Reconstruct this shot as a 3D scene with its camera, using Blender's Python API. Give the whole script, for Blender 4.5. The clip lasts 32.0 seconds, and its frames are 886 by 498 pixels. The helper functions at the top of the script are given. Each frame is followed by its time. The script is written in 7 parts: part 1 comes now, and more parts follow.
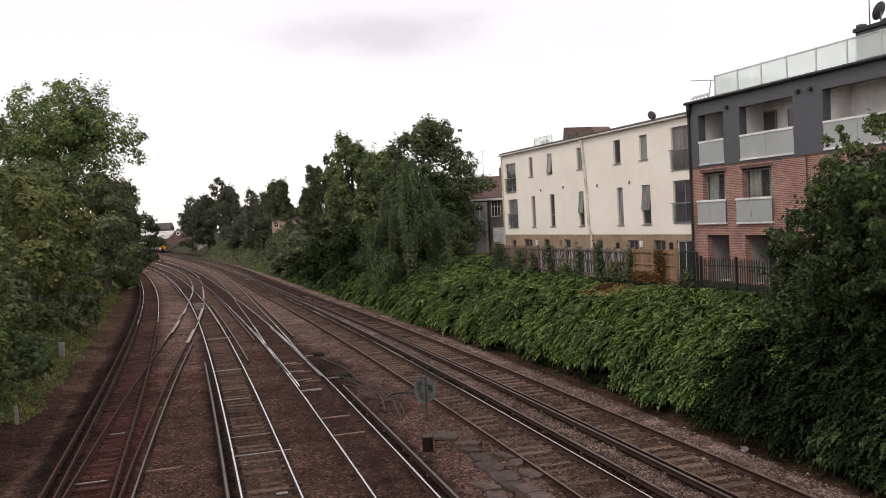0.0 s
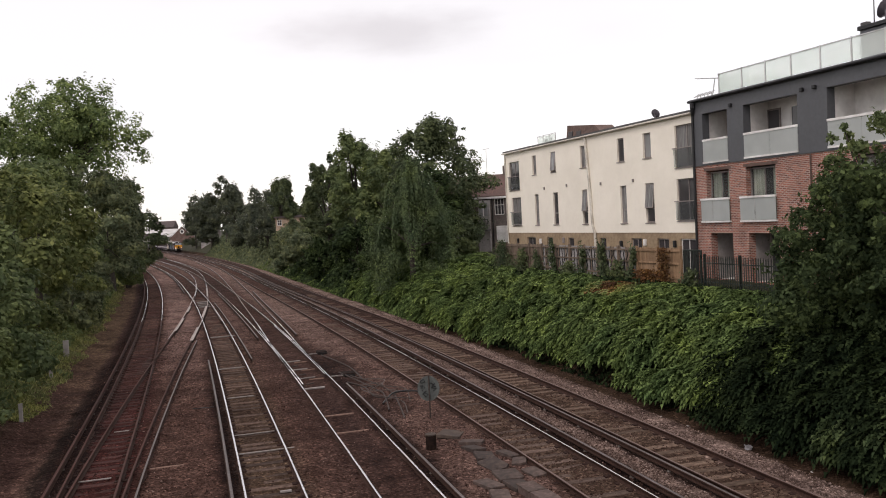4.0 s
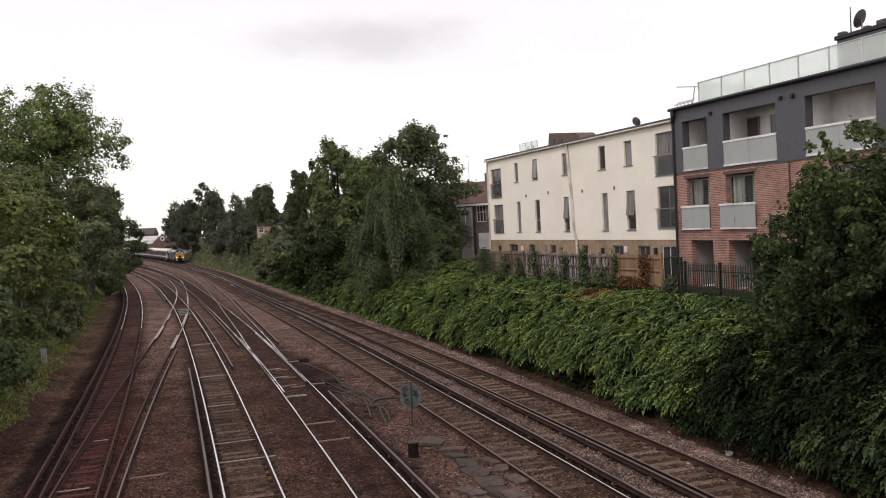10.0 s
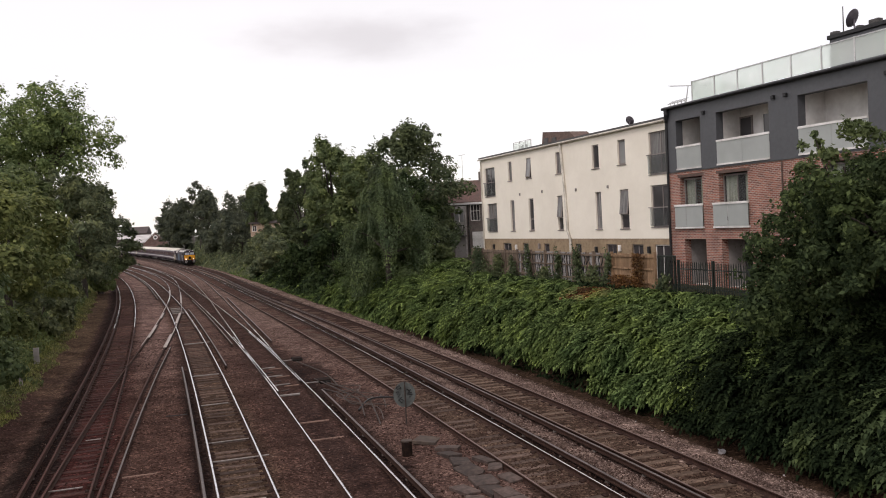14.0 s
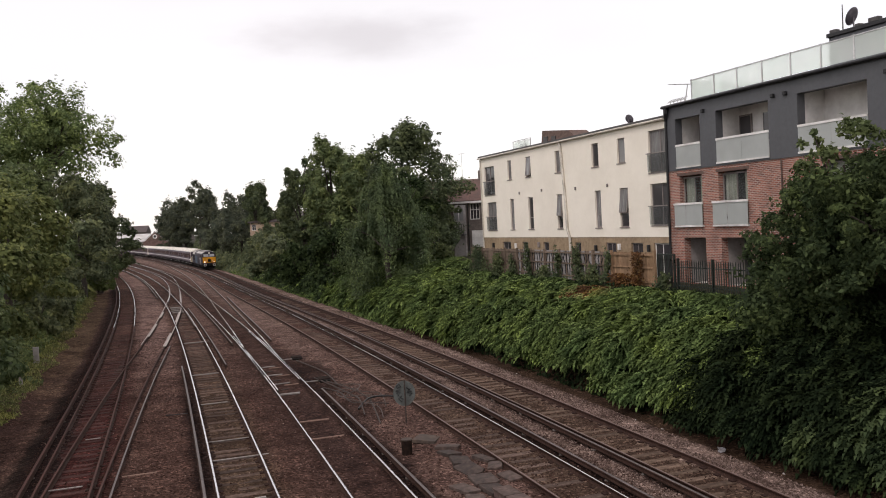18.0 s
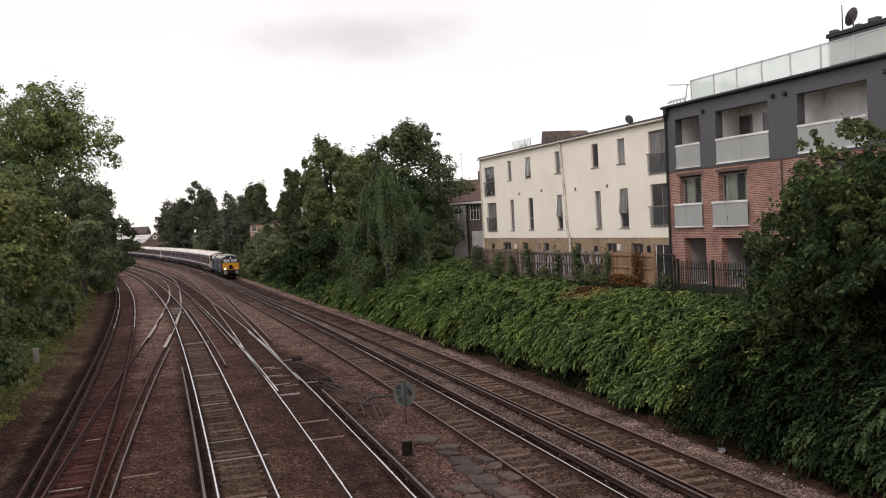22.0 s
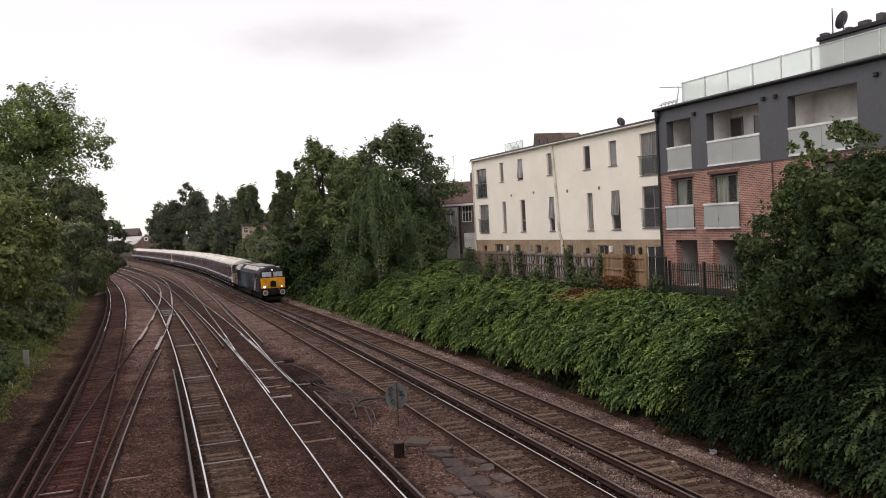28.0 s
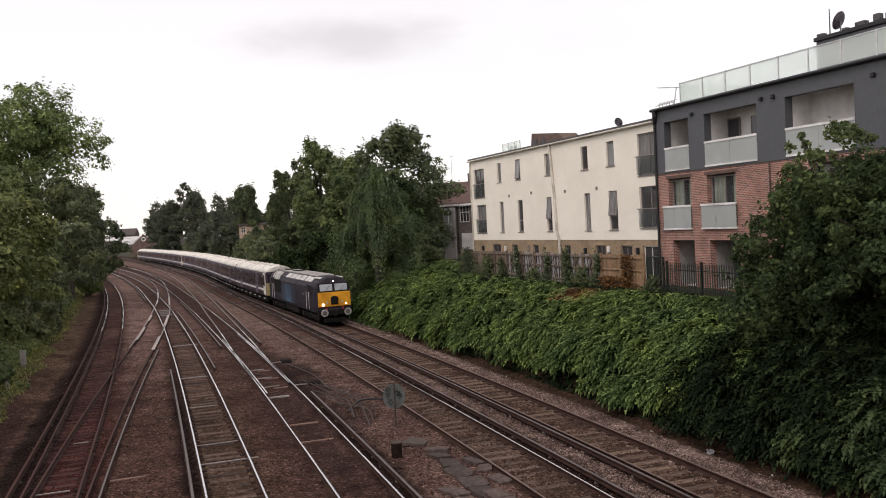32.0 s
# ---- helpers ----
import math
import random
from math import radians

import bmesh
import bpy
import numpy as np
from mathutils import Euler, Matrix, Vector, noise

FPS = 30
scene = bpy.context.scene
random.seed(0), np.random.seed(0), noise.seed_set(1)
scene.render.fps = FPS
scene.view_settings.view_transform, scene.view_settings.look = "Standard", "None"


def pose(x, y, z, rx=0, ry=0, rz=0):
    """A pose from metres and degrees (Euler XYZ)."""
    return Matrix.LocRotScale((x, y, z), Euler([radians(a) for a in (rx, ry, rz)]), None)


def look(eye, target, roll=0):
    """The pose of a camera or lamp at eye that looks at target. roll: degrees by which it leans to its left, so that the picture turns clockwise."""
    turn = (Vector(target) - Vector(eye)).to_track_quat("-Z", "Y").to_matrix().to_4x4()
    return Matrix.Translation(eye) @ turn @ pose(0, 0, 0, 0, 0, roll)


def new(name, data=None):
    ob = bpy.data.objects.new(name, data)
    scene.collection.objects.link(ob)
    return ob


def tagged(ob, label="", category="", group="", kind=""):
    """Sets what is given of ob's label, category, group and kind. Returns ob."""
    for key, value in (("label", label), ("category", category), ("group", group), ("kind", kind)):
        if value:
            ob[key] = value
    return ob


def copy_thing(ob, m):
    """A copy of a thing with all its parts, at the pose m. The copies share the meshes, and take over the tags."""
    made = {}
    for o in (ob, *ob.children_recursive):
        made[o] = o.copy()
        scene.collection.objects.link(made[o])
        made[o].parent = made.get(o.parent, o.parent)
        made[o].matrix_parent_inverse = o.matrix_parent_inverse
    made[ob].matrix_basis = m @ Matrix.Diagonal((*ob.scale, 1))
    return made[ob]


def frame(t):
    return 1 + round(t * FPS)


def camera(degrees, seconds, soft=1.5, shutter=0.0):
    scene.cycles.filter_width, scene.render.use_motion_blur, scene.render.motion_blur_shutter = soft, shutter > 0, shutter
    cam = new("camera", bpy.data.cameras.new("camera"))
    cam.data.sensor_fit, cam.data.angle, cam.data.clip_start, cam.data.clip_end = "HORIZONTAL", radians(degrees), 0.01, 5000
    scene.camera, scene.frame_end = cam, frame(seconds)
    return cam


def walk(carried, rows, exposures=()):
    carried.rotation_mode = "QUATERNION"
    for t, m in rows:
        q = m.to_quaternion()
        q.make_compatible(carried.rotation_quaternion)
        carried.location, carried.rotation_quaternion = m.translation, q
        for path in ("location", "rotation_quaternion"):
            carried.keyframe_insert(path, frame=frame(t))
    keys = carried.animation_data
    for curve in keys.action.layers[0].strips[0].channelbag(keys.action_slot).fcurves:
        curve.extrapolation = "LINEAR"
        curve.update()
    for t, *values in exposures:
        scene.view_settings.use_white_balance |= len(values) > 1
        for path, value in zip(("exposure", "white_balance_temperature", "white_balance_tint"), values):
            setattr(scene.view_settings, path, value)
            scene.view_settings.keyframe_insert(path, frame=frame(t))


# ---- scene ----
# ------------------------------------------------------------------ camera
EYE = (0.0, 0.0, 7.0)
cam = camera(56.0, 32.0, soft=1.0)
PATH = [
    (0, 87.987, 2.898, -0.102), (0.5, 88.059, 2.936, -0.247), (1, 88.027, 2.871, -0.342), (1.5, 87.927, 2.875, -0.090),
    (2, 87.935, 2.883, 0.079), (2.5, 87.943, 2.905, 0.055), (3, 87.933, 2.893, 0.035), (3.5, 87.864, 2.895, 0.134),
    (5.5, 87.930, 2.893, 0.073), (6, 87.890, 2.885, 0.030), (6.5, 87.961, 2.892, -0.065), (7, 88.016, 2.871, -0.522),
    (7.5, 88.010, 2.855, -0.699), (8, 88.055, 2.842, -0.847), (8.5, 87.998, 2.860, -0.864), (9, 88.119, 2.871, -0.812),
    (9.5, 88.208, 2.897, -0.969), (10, 88.303, 2.868, -1.095), (10.5, 88.125, 2.818, -1.110), (11, 87.964, 2.864, -0.530),
    (11.5, 88.070, 2.829, -0.798), (12, 88.156, 2.831, -1.366), (12.5, 88.110, 2.850, -1.442), (13, 88.034, 2.859, -1.320),
    (13.5, 88.114, 2.875, -1.279), (14, 88.195, 2.854, -1.522), (14.5, 88.145, 2.873, -1.412), (16.5, 88.107, 2.886, -1.502),
    (17, 88.085, 2.930, -1.544), (17.5, 88.152, 2.913, -1.580), (18, 88.108, 2.921, -1.550), (18.5, 88.180, 2.898, -1.556),
    (19, 88.185, 2.881, -1.597), (19.5, 88.153, 2.913, -1.656), (20, 88.173, 2.900, -1.638), (20.5, 88.260, 2.967, -1.557),
    (21, 88.229, 2.959, -1.560), (21.5, 88.202, 2.978, -1.571), (22, 88.154, 2.968, -1.554), (22.5, 88.062, 2.965, -1.049),
    (23, 88.043, 2.927, -0.975), (23.5, 88.122, 3.009, -1.069), (24, 88.181, 2.981, -1.124), (24.5, 88.191, 2.951, -1.443),
    (25, 88.152, 2.974, -1.572), (25.5, 88.227, 2.966, -1.800), (27.5, 88.243, 2.923, -2.080), (28, 88.254, 2.930, -2.092),
    (28.5, 88.230, 2.933, -2.100), (29, 88.225, 2.917, -2.095), (29.5, 88.212, 2.931, -2.107), (30, 88.251, 2.901, -2.151),
    (30.5, 88.253, 2.862, -2.174), (31, 88.172, 2.928, -2.104), (31.5, 88.282, 2.934, -2.173), (32, 88.258, 2.908, -2.257),
]
walk(cam, [(t, pose(*EYE, rx, ry, rz)) for t, rx, ry, rz in PATH], [(0.0, 0.0, 6800, 16), (32.0, 0.0, 6800, 16)])

# ------------------------------------------------------------------ light: bright overcast day
SUN_EL, SUN_AZ = 48.0, 215.0
world = bpy.data.worlds.new("overcast_sky")
scene.world = world
world.use_nodes = True
wn, wl = world.node_tree.nodes, world.node_tree.links
wn.clear()
w_out = wn.new("ShaderNodeOutputWorld")
w_add = wn.new("ShaderNodeAddShader")
w_sky = wn.new("ShaderNodeTexSky")
w_sky.sky_type, w_sky.sun_disc = "NISHITA", False
w_sky.sun_elevation, w_sky.sun_rotation = radians(SUN_EL), radians(SUN_AZ)
w_bg = wn.new("ShaderNodeBackground")
w_bg.inputs["Strength"].default_value = 0.035
wl.new(w_sky.outputs[0], w_bg.inputs["Color"])
# cloud layer: white with soft grey folds
w_tc = wn.new("ShaderNodeTexCoord")
w_map = wn.new("ShaderNodeMapping")
w_map.inputs["Scale"].default_value = (1.0, 1.0, 3.2)
w_map.inputs["Location"].default_value = (0.35, 0.2, 0.0)
w_no = wn.new("ShaderNodeTexNoise")
w_no.inputs["Scale"].default_value = 2.3
w_no.inputs["Detail"].default_value = 5.0
w_no.inputs["Roughness"].default_value = 0.5
wl.new(w_tc.outputs["Generated"], w_map.inputs[0])
wl.new(w_map.outputs[0], w_no.inputs["Vector"])
w_ramp = wn.new("ShaderNodeValToRGB")
w_ramp.color_ramp.elements[0].position, w_ramp.color_ramp.elements[0].color = 0.30, (0.93, 0.92, 0.905, 1)
w_ramp.color_ramp.elements[1].position, w_ramp.color_ramp.elements[1].color = 0.52, (1.0, 0.99, 0.98, 1)
wl.new(w_no.outputs[0], w_ramp.inputs[0])
# one darker cloud low over the line
w_dir = Vector((-0.080, 0.965, 0.216)).normalized()
w_sub = wn.new("ShaderNodeVectorMath")
w_sub.operation = "SUBTRACT"
w_sub.inputs[1].default_value = w_dir
wl.new(w_tc.outputs["Generated"], w_sub.inputs[0])
w_sc = wn.new("ShaderNodeVectorMath")
w_sc.operation = "MULTIPLY"
w_sc.inputs[1].default_value = (5.6, 5.6, 27.0)
wl.new(w_sub.outputs[0], w_sc.inputs[0])
w_len = wn.new("ShaderNodeVectorMath")
w_len.operation = "LENGTH"
wl.new(w_sc.outputs[0], w_len.inputs[0])
w_n2 = wn.new("ShaderNodeTexNoise")
w_n2.inputs["Scale"].default_value = 9.0
w_n2.inputs["Detail"].default_value = 6.0
wl.new(w_map.outputs[0], w_n2.inputs["Vector"])
w_m1 = wn.new("ShaderNodeMath")
w_m1.operation = "MULTIPLY_ADD"
w_m1.inputs[1].default_value = 1.3
wl.new(w_n2.outputs[0], w_m1.inputs[0])
wl.new(w_len.outputs["Value"], w_m1.inputs[2])
w_r2 = wn.new("ShaderNodeValToRGB")
w_r2.color_ramp.interpolation = "EASE"
w_r2.color_ramp.elements[0].position, w_r2.color_ramp.elements[0].color = 0.40, (0.80, 0.775, 0.765, 1)
w_r2.color_ramp.elements[1].position, w_r2.color_ramp.elements[1].color = 0.90, (1, 1, 1, 1)
w_half = wn.new("ShaderNodeMath")
w_half.operation = "MULTIPLY"
w_half.inputs[1].default_value = 0.52
wl.new(w_m1.outputs[0], w_half.inputs[0])
wl.new(w_half.outputs[0], w_r2.inputs[0])
w_mul = wn.new("ShaderNodeMixRGB")
w_mul.blend_type = "MULTIPLY"
w_mul.inputs[0].default_value = 1.0
wl.new(w_ramp.outputs[0], w_mul.inputs[1])
wl.new(w_r2.outputs[0], w_mul.inputs[2])
w_bg2 = wn.new("ShaderNodeBackground")
w_bg2.inputs["Strength"].default_value = 0.90
wl.new(w_mul.outputs[0], w_bg2.inputs["Color"])
wl.new(w_bg.outputs[0], w_add.inputs[0])
wl.new(w_bg2.outputs[0], w_add.inputs[1])
wl.new(w_add.outputs[0], w_out.inputs["Surface"])
sun_data = bpy.data.lights.new("sun", "SUN")
sun_data.energy, sun_data.angle, sun_data.color = 1.0, radians(20), (1.0, 0.97, 0.93)
sun = new("sun", sun_data)
s_el, s_az = radians(SUN_EL), radians(SUN_AZ)
s_from = Vector((math.sin(s_az) * math.cos(s_el), math.cos(s_az) * math.cos(s_el), math.sin(s_el)))
sun.matrix_world = look(s_from * 300, (0, 0, 0))


# ------------------------------------------------------------------ materials
def material(name, rough=0.8, metal=0.0, spec=0.4):
    m = bpy.data.materials.new(name)
    m.use_nodes = True
    b = m.node_tree.nodes["Principled BSDF"]
    b.inputs["Roughness"].default_value = rough
    b.inputs["Metallic"].default_value = metal
    b.inputs["Specular IOR Level"].default_value = spec
    return m, m.node_tree.nodes, m.node_tree.links, b


def ramp_of(n, l, source, stops):
    r = n.new("ShaderNodeValToRGB")
    e = r.color_ramp.elements
    while len(e) < len(stops):
        e.new(0.5)
    for el, (p, c) in zip(e, stops):
        el.position, el.color = p, (*c, 1)
    l.new(source, r.inputs[0])
    return r.outputs[0]


def noise_of(n, l, vec, scale, detail=4.0, rough=0.6):
    t = n.new("ShaderNodeTexNoise")
    t.inputs["Scale"].default_value = scale
    t.inputs["Detail"].default_value = detail
    t.inputs["Roughness"].default_value = rough
    l.new(vec, t.inputs["Vector"])
    return t.outputs[0]


def coords(n):
    tc = n.new("ShaderNodeTexCoord")
    return tc.outputs["Object"]


def stretched(n, l, vec, s):
    mp = n.new("ShaderNodeMapping")
    mp.inputs["Scale"].default_value = s
    l.new(vec, mp.inputs[0])
    return mp.outputs[0]


def mixed(n, l, fac, a, b, mode="MIX"):
    x = n.new("ShaderNodeMixRGB")
    x.blend_type = mode
    for i, v in enumerate((fac, a, b)):
        if hasattr(v, "links"):
            l.new(v, x.inputs[i])
        elif i == 0:
            x.inputs[0].default_value = v
        else:
            x.inputs[i].default_value = (*v, 1)
    return x.outputs[0]


def bumped(n, l, b, height, strength, dist=0.02):
    k = n.new("ShaderNodeBump")
    k.inputs["Strength"].default_value = strength
    k.inputs["Distance"].default_value = dist
    l.new(height, k.inputs["Height"])
    l.new(k.outputs[0], b.inputs["Normal"])


def worn(name, base, dark, light, fine=14.0, broad=0.8, rough=0.8, metal=0.0, bump=0.25, spec=0.4, stretch=None, vary=0.0, stain=(0.72, 0.70, 0.68)):
    """A weathered plain surface: base colour with fine grain, broad stains, relief and piece-to-piece variation."""
    m, n, l, b = material(name, rough, metal, spec)
    v = coords(n)
    if stretch:
        v = stretched(n, l, v, stretch)
    f, g = noise_of(n, l, v, fine, 5), noise_of(n, l, v, broad, 4)
    c1 = ramp_of(n, l, f, [(0.3, dark), (0.5, base), (0.72, light)])
    c2 = ramp_of(n, l, g, [(0.35, stain), (0.6, (1.05, 1.05, 1.05))])
    c = mixed(n, l, 1.0, c1, c2, "MULTIPLY")
    if vary:
        oi = n.new("ShaderNodeObjectInfo")
        rr = ramp_of(n, l, oi.outputs["Random"], [(0.0, (1 - vary,) * 3), (1.0, (1 + vary,) * 3)])
        c = mixed(n, l, 1.0, c, rr, "MULTIPLY")
    l.new(c, b.inputs["Base Color"])
    rg = ramp_of(n, l, g, [(0.3, (max(rough - 0.15, 0.02),) * 3), (0.7, (min(rough + 0.12, 1),) * 3)])
    l.new(rg, b.inputs["Roughness"])
    bumped(n, l, b, f, bump, 0.01)
    return m


def leafy(name, c_dark, c_mid, c_light, trans=0.25, rough=0.55, spec=0.10, tone=1.0, vary=1.0):
    """Leaves: a tone to each leaf, broader tints bough by bough, some light passing through."""
    m, n, l, b = material(name, rough, 0.0, spec)
    c_dark, c_mid, c_light = [tuple(v * tone * k for v in c) for c, k in ((c_dark, 1 - 0.34 * vary), (c_mid, 0.98), (c_light, 1 + 0.22 * vary))]
    geo = n.new("ShaderNodeNewGeometry")
    c1 = ramp_of(n, l, geo.outputs["Random Per Island"], [(0.0, c_dark), (0.6, c_mid), (1.0, c_light)])
    g = noise_of(n, l, coords(n), 0.5, 3)
    c2 = ramp_of(n, l, g, [(0.34, (0.62, 0.70, 0.74)), (0.5, (0.95, 0.97, 0.95)), (0.66, (1.24, 1.22, 0.98))])
    c = mixed(n, l, 1.0, c1, c2, "MULTIPLY")
    l.new(c, b.inputs["Base Color"])
    tr = n.new("ShaderNodeBsdfTranslucent")
    l.new(c, tr.inputs["Color"])
    mx = n.new("ShaderNodeMixShader")
    mx.inputs[0].default_value = trans
    l.new(b.outputs[0], mx.inputs[1])
    l.new(tr.outputs[0], mx.inputs[2])
    l.new(mx.outputs[0], n["Material Output"].inputs["Surface"])
    return m


def brickwork(name, c1, c2, mortar, w=0.215, h=0.065, gap=0.01):
    """Stretcher-bond brick for a wall that runs along local x."""
    m, n, l, b = material(name, 0.85, 0.0, 0.3)
    tc = n.new("ShaderNodeTexCoord")
    sep = n.new("ShaderNodeSeparateXYZ")
    l.new(tc.outputs["Object"], sep.inputs[0])
    add = n.new("ShaderNodeMath")
    add.operation = "ADD"
    l.new(sep.outputs[0], add.inputs[0])
    l.new(sep.outputs[1], add.inputs[1])
    cmb = n.new("ShaderNodeCombineXYZ")
    l.new(add.outputs[0], cmb.inputs[0])
    l.new(sep.outputs[2], cmb.inputs[1])
    br = n.new("ShaderNodeTexBrick")
    br.inputs["Scale"].default_value = 1.0
    br.inputs["Brick Width"].default_value = w + gap
    br.inputs["Row Height"].default_value = h + gap
    br.inputs["Mortar Size"].default_value = gap
    br.inputs["Color1"].default_value = (*c1, 1)
    br.inputs["Color2"].default_value = (*c2, 1)
    br.inputs["Mortar"].default_value = (*mortar, 1)
    br.inputs["Bias"].default_value = -0.1
    l.new(cmb.outputs[0], br.inputs["Vector"])
    g = noise_of(n, l, tc.outputs["Object"], 1.1, 5)
    c = mixed(n, l, 1.0, br.outputs["Color"], ramp_of(n, l, g, [(0.3, (0.7, 0.66, 0.65)), (0.65, (1.15, 1.12, 1.1))]), "MULTIPLY")
    l.new(c, b.inputs["Base Color"])
    bumped(n, l, b, br.outputs["Fac"], -0.5, 0.01)
    return m


def glassy(name, tint, rough=0.05, spec=0.6):
    m, n, l, b = material(name, rough, 0.0, spec)
    g = noise_of(n, l, coords(n), 0.9, 2)
    l.new(ramp_of(n, l, g, [(0.3, tuple(x * 0.75 for x in tint)), (0.7, tint)]), b.inputs["Base Color"])
    return m


def formation(name):
    """The bed of the railway and its edges: crushed stone in strips along the line, laid out by the sheet's own (across, along) metres."""
    m, n, l, b = material(name, 0.95, 0.0, 0.06)
    tc = n.new("ShaderNodeTexCoord")
    sep = n.new("ShaderNodeSeparateXYZ")
    l.new(tc.outputs["UV"], sep.inputs[0])
    v = tc.outputs["Object"]

    def maths(op, x, y):
        k = n.new("ShaderNodeMath")
        k.operation = op
        for i, q in enumerate((x, y)):
            if hasattr(q, "links"):
                l.new(q, k.inputs[i])
            else:
                k.inputs[i].default_value = q
        return k.outputs[0]

    # ragged edges to the strips
    ragged = maths("ADD", maths("MULTIPLY", noise_of(n, l, v, 0.8, 5, 0.65), 0.9), maths("MULTIPLY", noise_of(n, l, v, 5.0, 3, 0.6), 0.34))
    across = maths("ADD", sep.outputs[0], maths("SUBTRACT", ragged, 0.62))
    place = maths("DIVIDE", maths("ADD", across, 20.0), 30.0)

    def strips(rows):
        stops = []
        for d, c in rows:
            stops.append(((d + 20.0) / 30.0, c))
        return ramp_of(n, l, place, stops)

    oil, red, brown, ochre = (0.020, 0.011, 0.010), (0.052, 0.018, 0.016), (0.076, 0.042, 0.034), (0.072, 0.046, 0.032)
    sand, pale, pink, dirt = (0.160, 0.106, 0.092), (0.225, 0.160, 0.140), (0.112, 0.068, 0.058), (0.056, 0.031, 0.026)
    tan, rose = (0.105, 0.068, 0.046), (0.185, 0.118, 0.104)
    warm, grit = (0.082, 0.053, 0.040), (0.185, 0.130, 0.112)
    # the dark tone at the verge edge is dirt with shadow painted in
    shade_dirt, cess, turf, soil, litter = (0.026, 0.017, 0.014), (0.092, 0.054, 0.044), (0.085, 0.092, 0.036), (0.025, 0.025, 0.014), (0.046, 0.028, 0.019)
    near = strips([(-18.6, soil), (-16.2, dirt), (-15.4, dirt), (-14.9, cess), (-14.6, shade_dirt), (-14.2, oil), (-13.4, oil), (-13.1, red), (-11.9, red), (-11.2, brown), (-9.5, brown), (-9.15, oil), (-8.85, oil),
                   (-8.5, ochre), (-7.4, ochre), (-6.6, brown), (-5.6, dirt), (-4.1, dirt), (-3.8, oil), (-3.45, oil), (-3.0, pink), (-1.0, pink), (-0.7, warm), (0.7, warm), (0.95, oil), (1.5, oil), (1.72, grit), (1.98, grit), (2.2, oil), (2.75, warm), (3.95, warm)])
    # brown leaf litter at the bank foot, its tone deepened for shade
    near2 = strips([(3.9, warm), (4.25, pale), (5.15, pale), (5.6, litter), (6.6, litter), (7.4, soil)])
    far = strips([(-17.0, turf), (-16.4, tan), (-14.9, tan), (-14.5, dirt), (-14.0, oil), (-13.2, brown), (-11.9, brown), (-11.2, rose), (-9.6, rose), (-8.9, brown), (-7.3, brown), (-6.8, pink), (-5.8, pink), (-5.3, dirt), (-3.9, dirt), (-3.0, pink), (-2.5, sand), (-0.9, sand),
                  (-0.6, brown), (0.7, brown), (1.0, oil), (1.4, pale), (2.0, pale), (2.4, oil), (2.9, dirt), (3.9, dirt)])
    side = ramp_of(n, l, place, [((4.0 + 20.0) / 30.0, (0, 0, 0)), ((4.05 + 20.0) / 30.0, (1, 1, 1))])

    def rise(y0, y1, wobble):
        k = n.new("ShaderNodeMapRange")
        k.interpolation_type = "SMOOTHSTEP"
        k.inputs["From Min"].default_value, k.inputs["From Max"].default_value = y0, y1
        l.new(maths("ADD", sep.outputs[1], maths("MULTIPLY", maths("SUBTRACT", noise_of(n, l, v, 0.35, 4), 0.5), wobble)), k.inputs["Value"])
        return k.outputs["Result"]

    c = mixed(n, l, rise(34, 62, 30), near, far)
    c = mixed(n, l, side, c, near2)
    # oil-soaked ground around the points machines and drips between the rails of the running line
    for d0, y0, wide, long, strong in ((-3.0, 42.5, 1.15, 6.5, 0.72), (-2.7, 33.0, 0.8, 3.0, 0.45), (-4.75, 30.0, 0.5, 9.0, 0.45), (-8.0, 33.0, 0.5, 8.0, 0.35)):
        across_off = maths("DIVIDE", maths("SUBTRACT", across, d0), wide)
        along_off = maths("DIVIDE", maths("SUBTRACT", sep.outputs[1], y0), long)
        reach = maths("ADD", maths("MULTIPLY", across_off, across_off), maths("MULTIPLY", along_off, along_off))
        reach = maths("ADD", reach, maths("MULTIPLY", maths("SUBTRACT", noise_of(n, l, v, 1.6, 4), 0.5), 1.6))
        c = mixed(n, l, ramp_of(n, l, reach, [(0.25, (strong,) * 3), (1.0, (0, 0, 0))]), c, oil)
    # one tone to each stone, dirt and oil in patches of two sizes
    vo = n.new("ShaderNodeTexVoronoi")
    vo.inputs["Scale"].default_value = 16.0
    l.new(v, vo.inputs["Vector"])
    tone = n.new("ShaderNodeSeparateColor")
    l.new(vo.outputs["Color"], tone.inputs[0])
    c = mixed(n, l, 1.0, c, ramp_of(n, l, tone.outputs[0], [(0.0, (0.52, 0.50, 0.48)), (0.5, (0.95, 0.95, 0.95)), (0.87, (1.35, 1.38, 1.40)), (1.0, (2.7, 2.8, 2.85))]), "MULTIPLY")
    c = mixed(n, l, 1.0, c, ramp_of(n, l, noise_of(n, l, v, 0.45, 6, 0.65), [(0.34, (0.58, 0.53, 0.50)), (0.5, (0.95, 0.93, 0.9)), (0.66, (1.22, 1.22, 1.18))]), "MULTIPLY")
    c = mixed(n, l, 1.0, c, ramp_of(n, l, noise_of(n, l, v, 2.2, 4, 0.7), [(0.34, (0.60, 0.57, 0.56)), (0.52, (1.0, 1.0, 1.0)), (0.72, (1.30, 1.28, 1.24))]), "MULTIPLY")
    l.new(c, b.inputs["Base Color"])
    bumped(n, l, b, vo.outputs["Distance"], 0.9, 0.05)
    return m


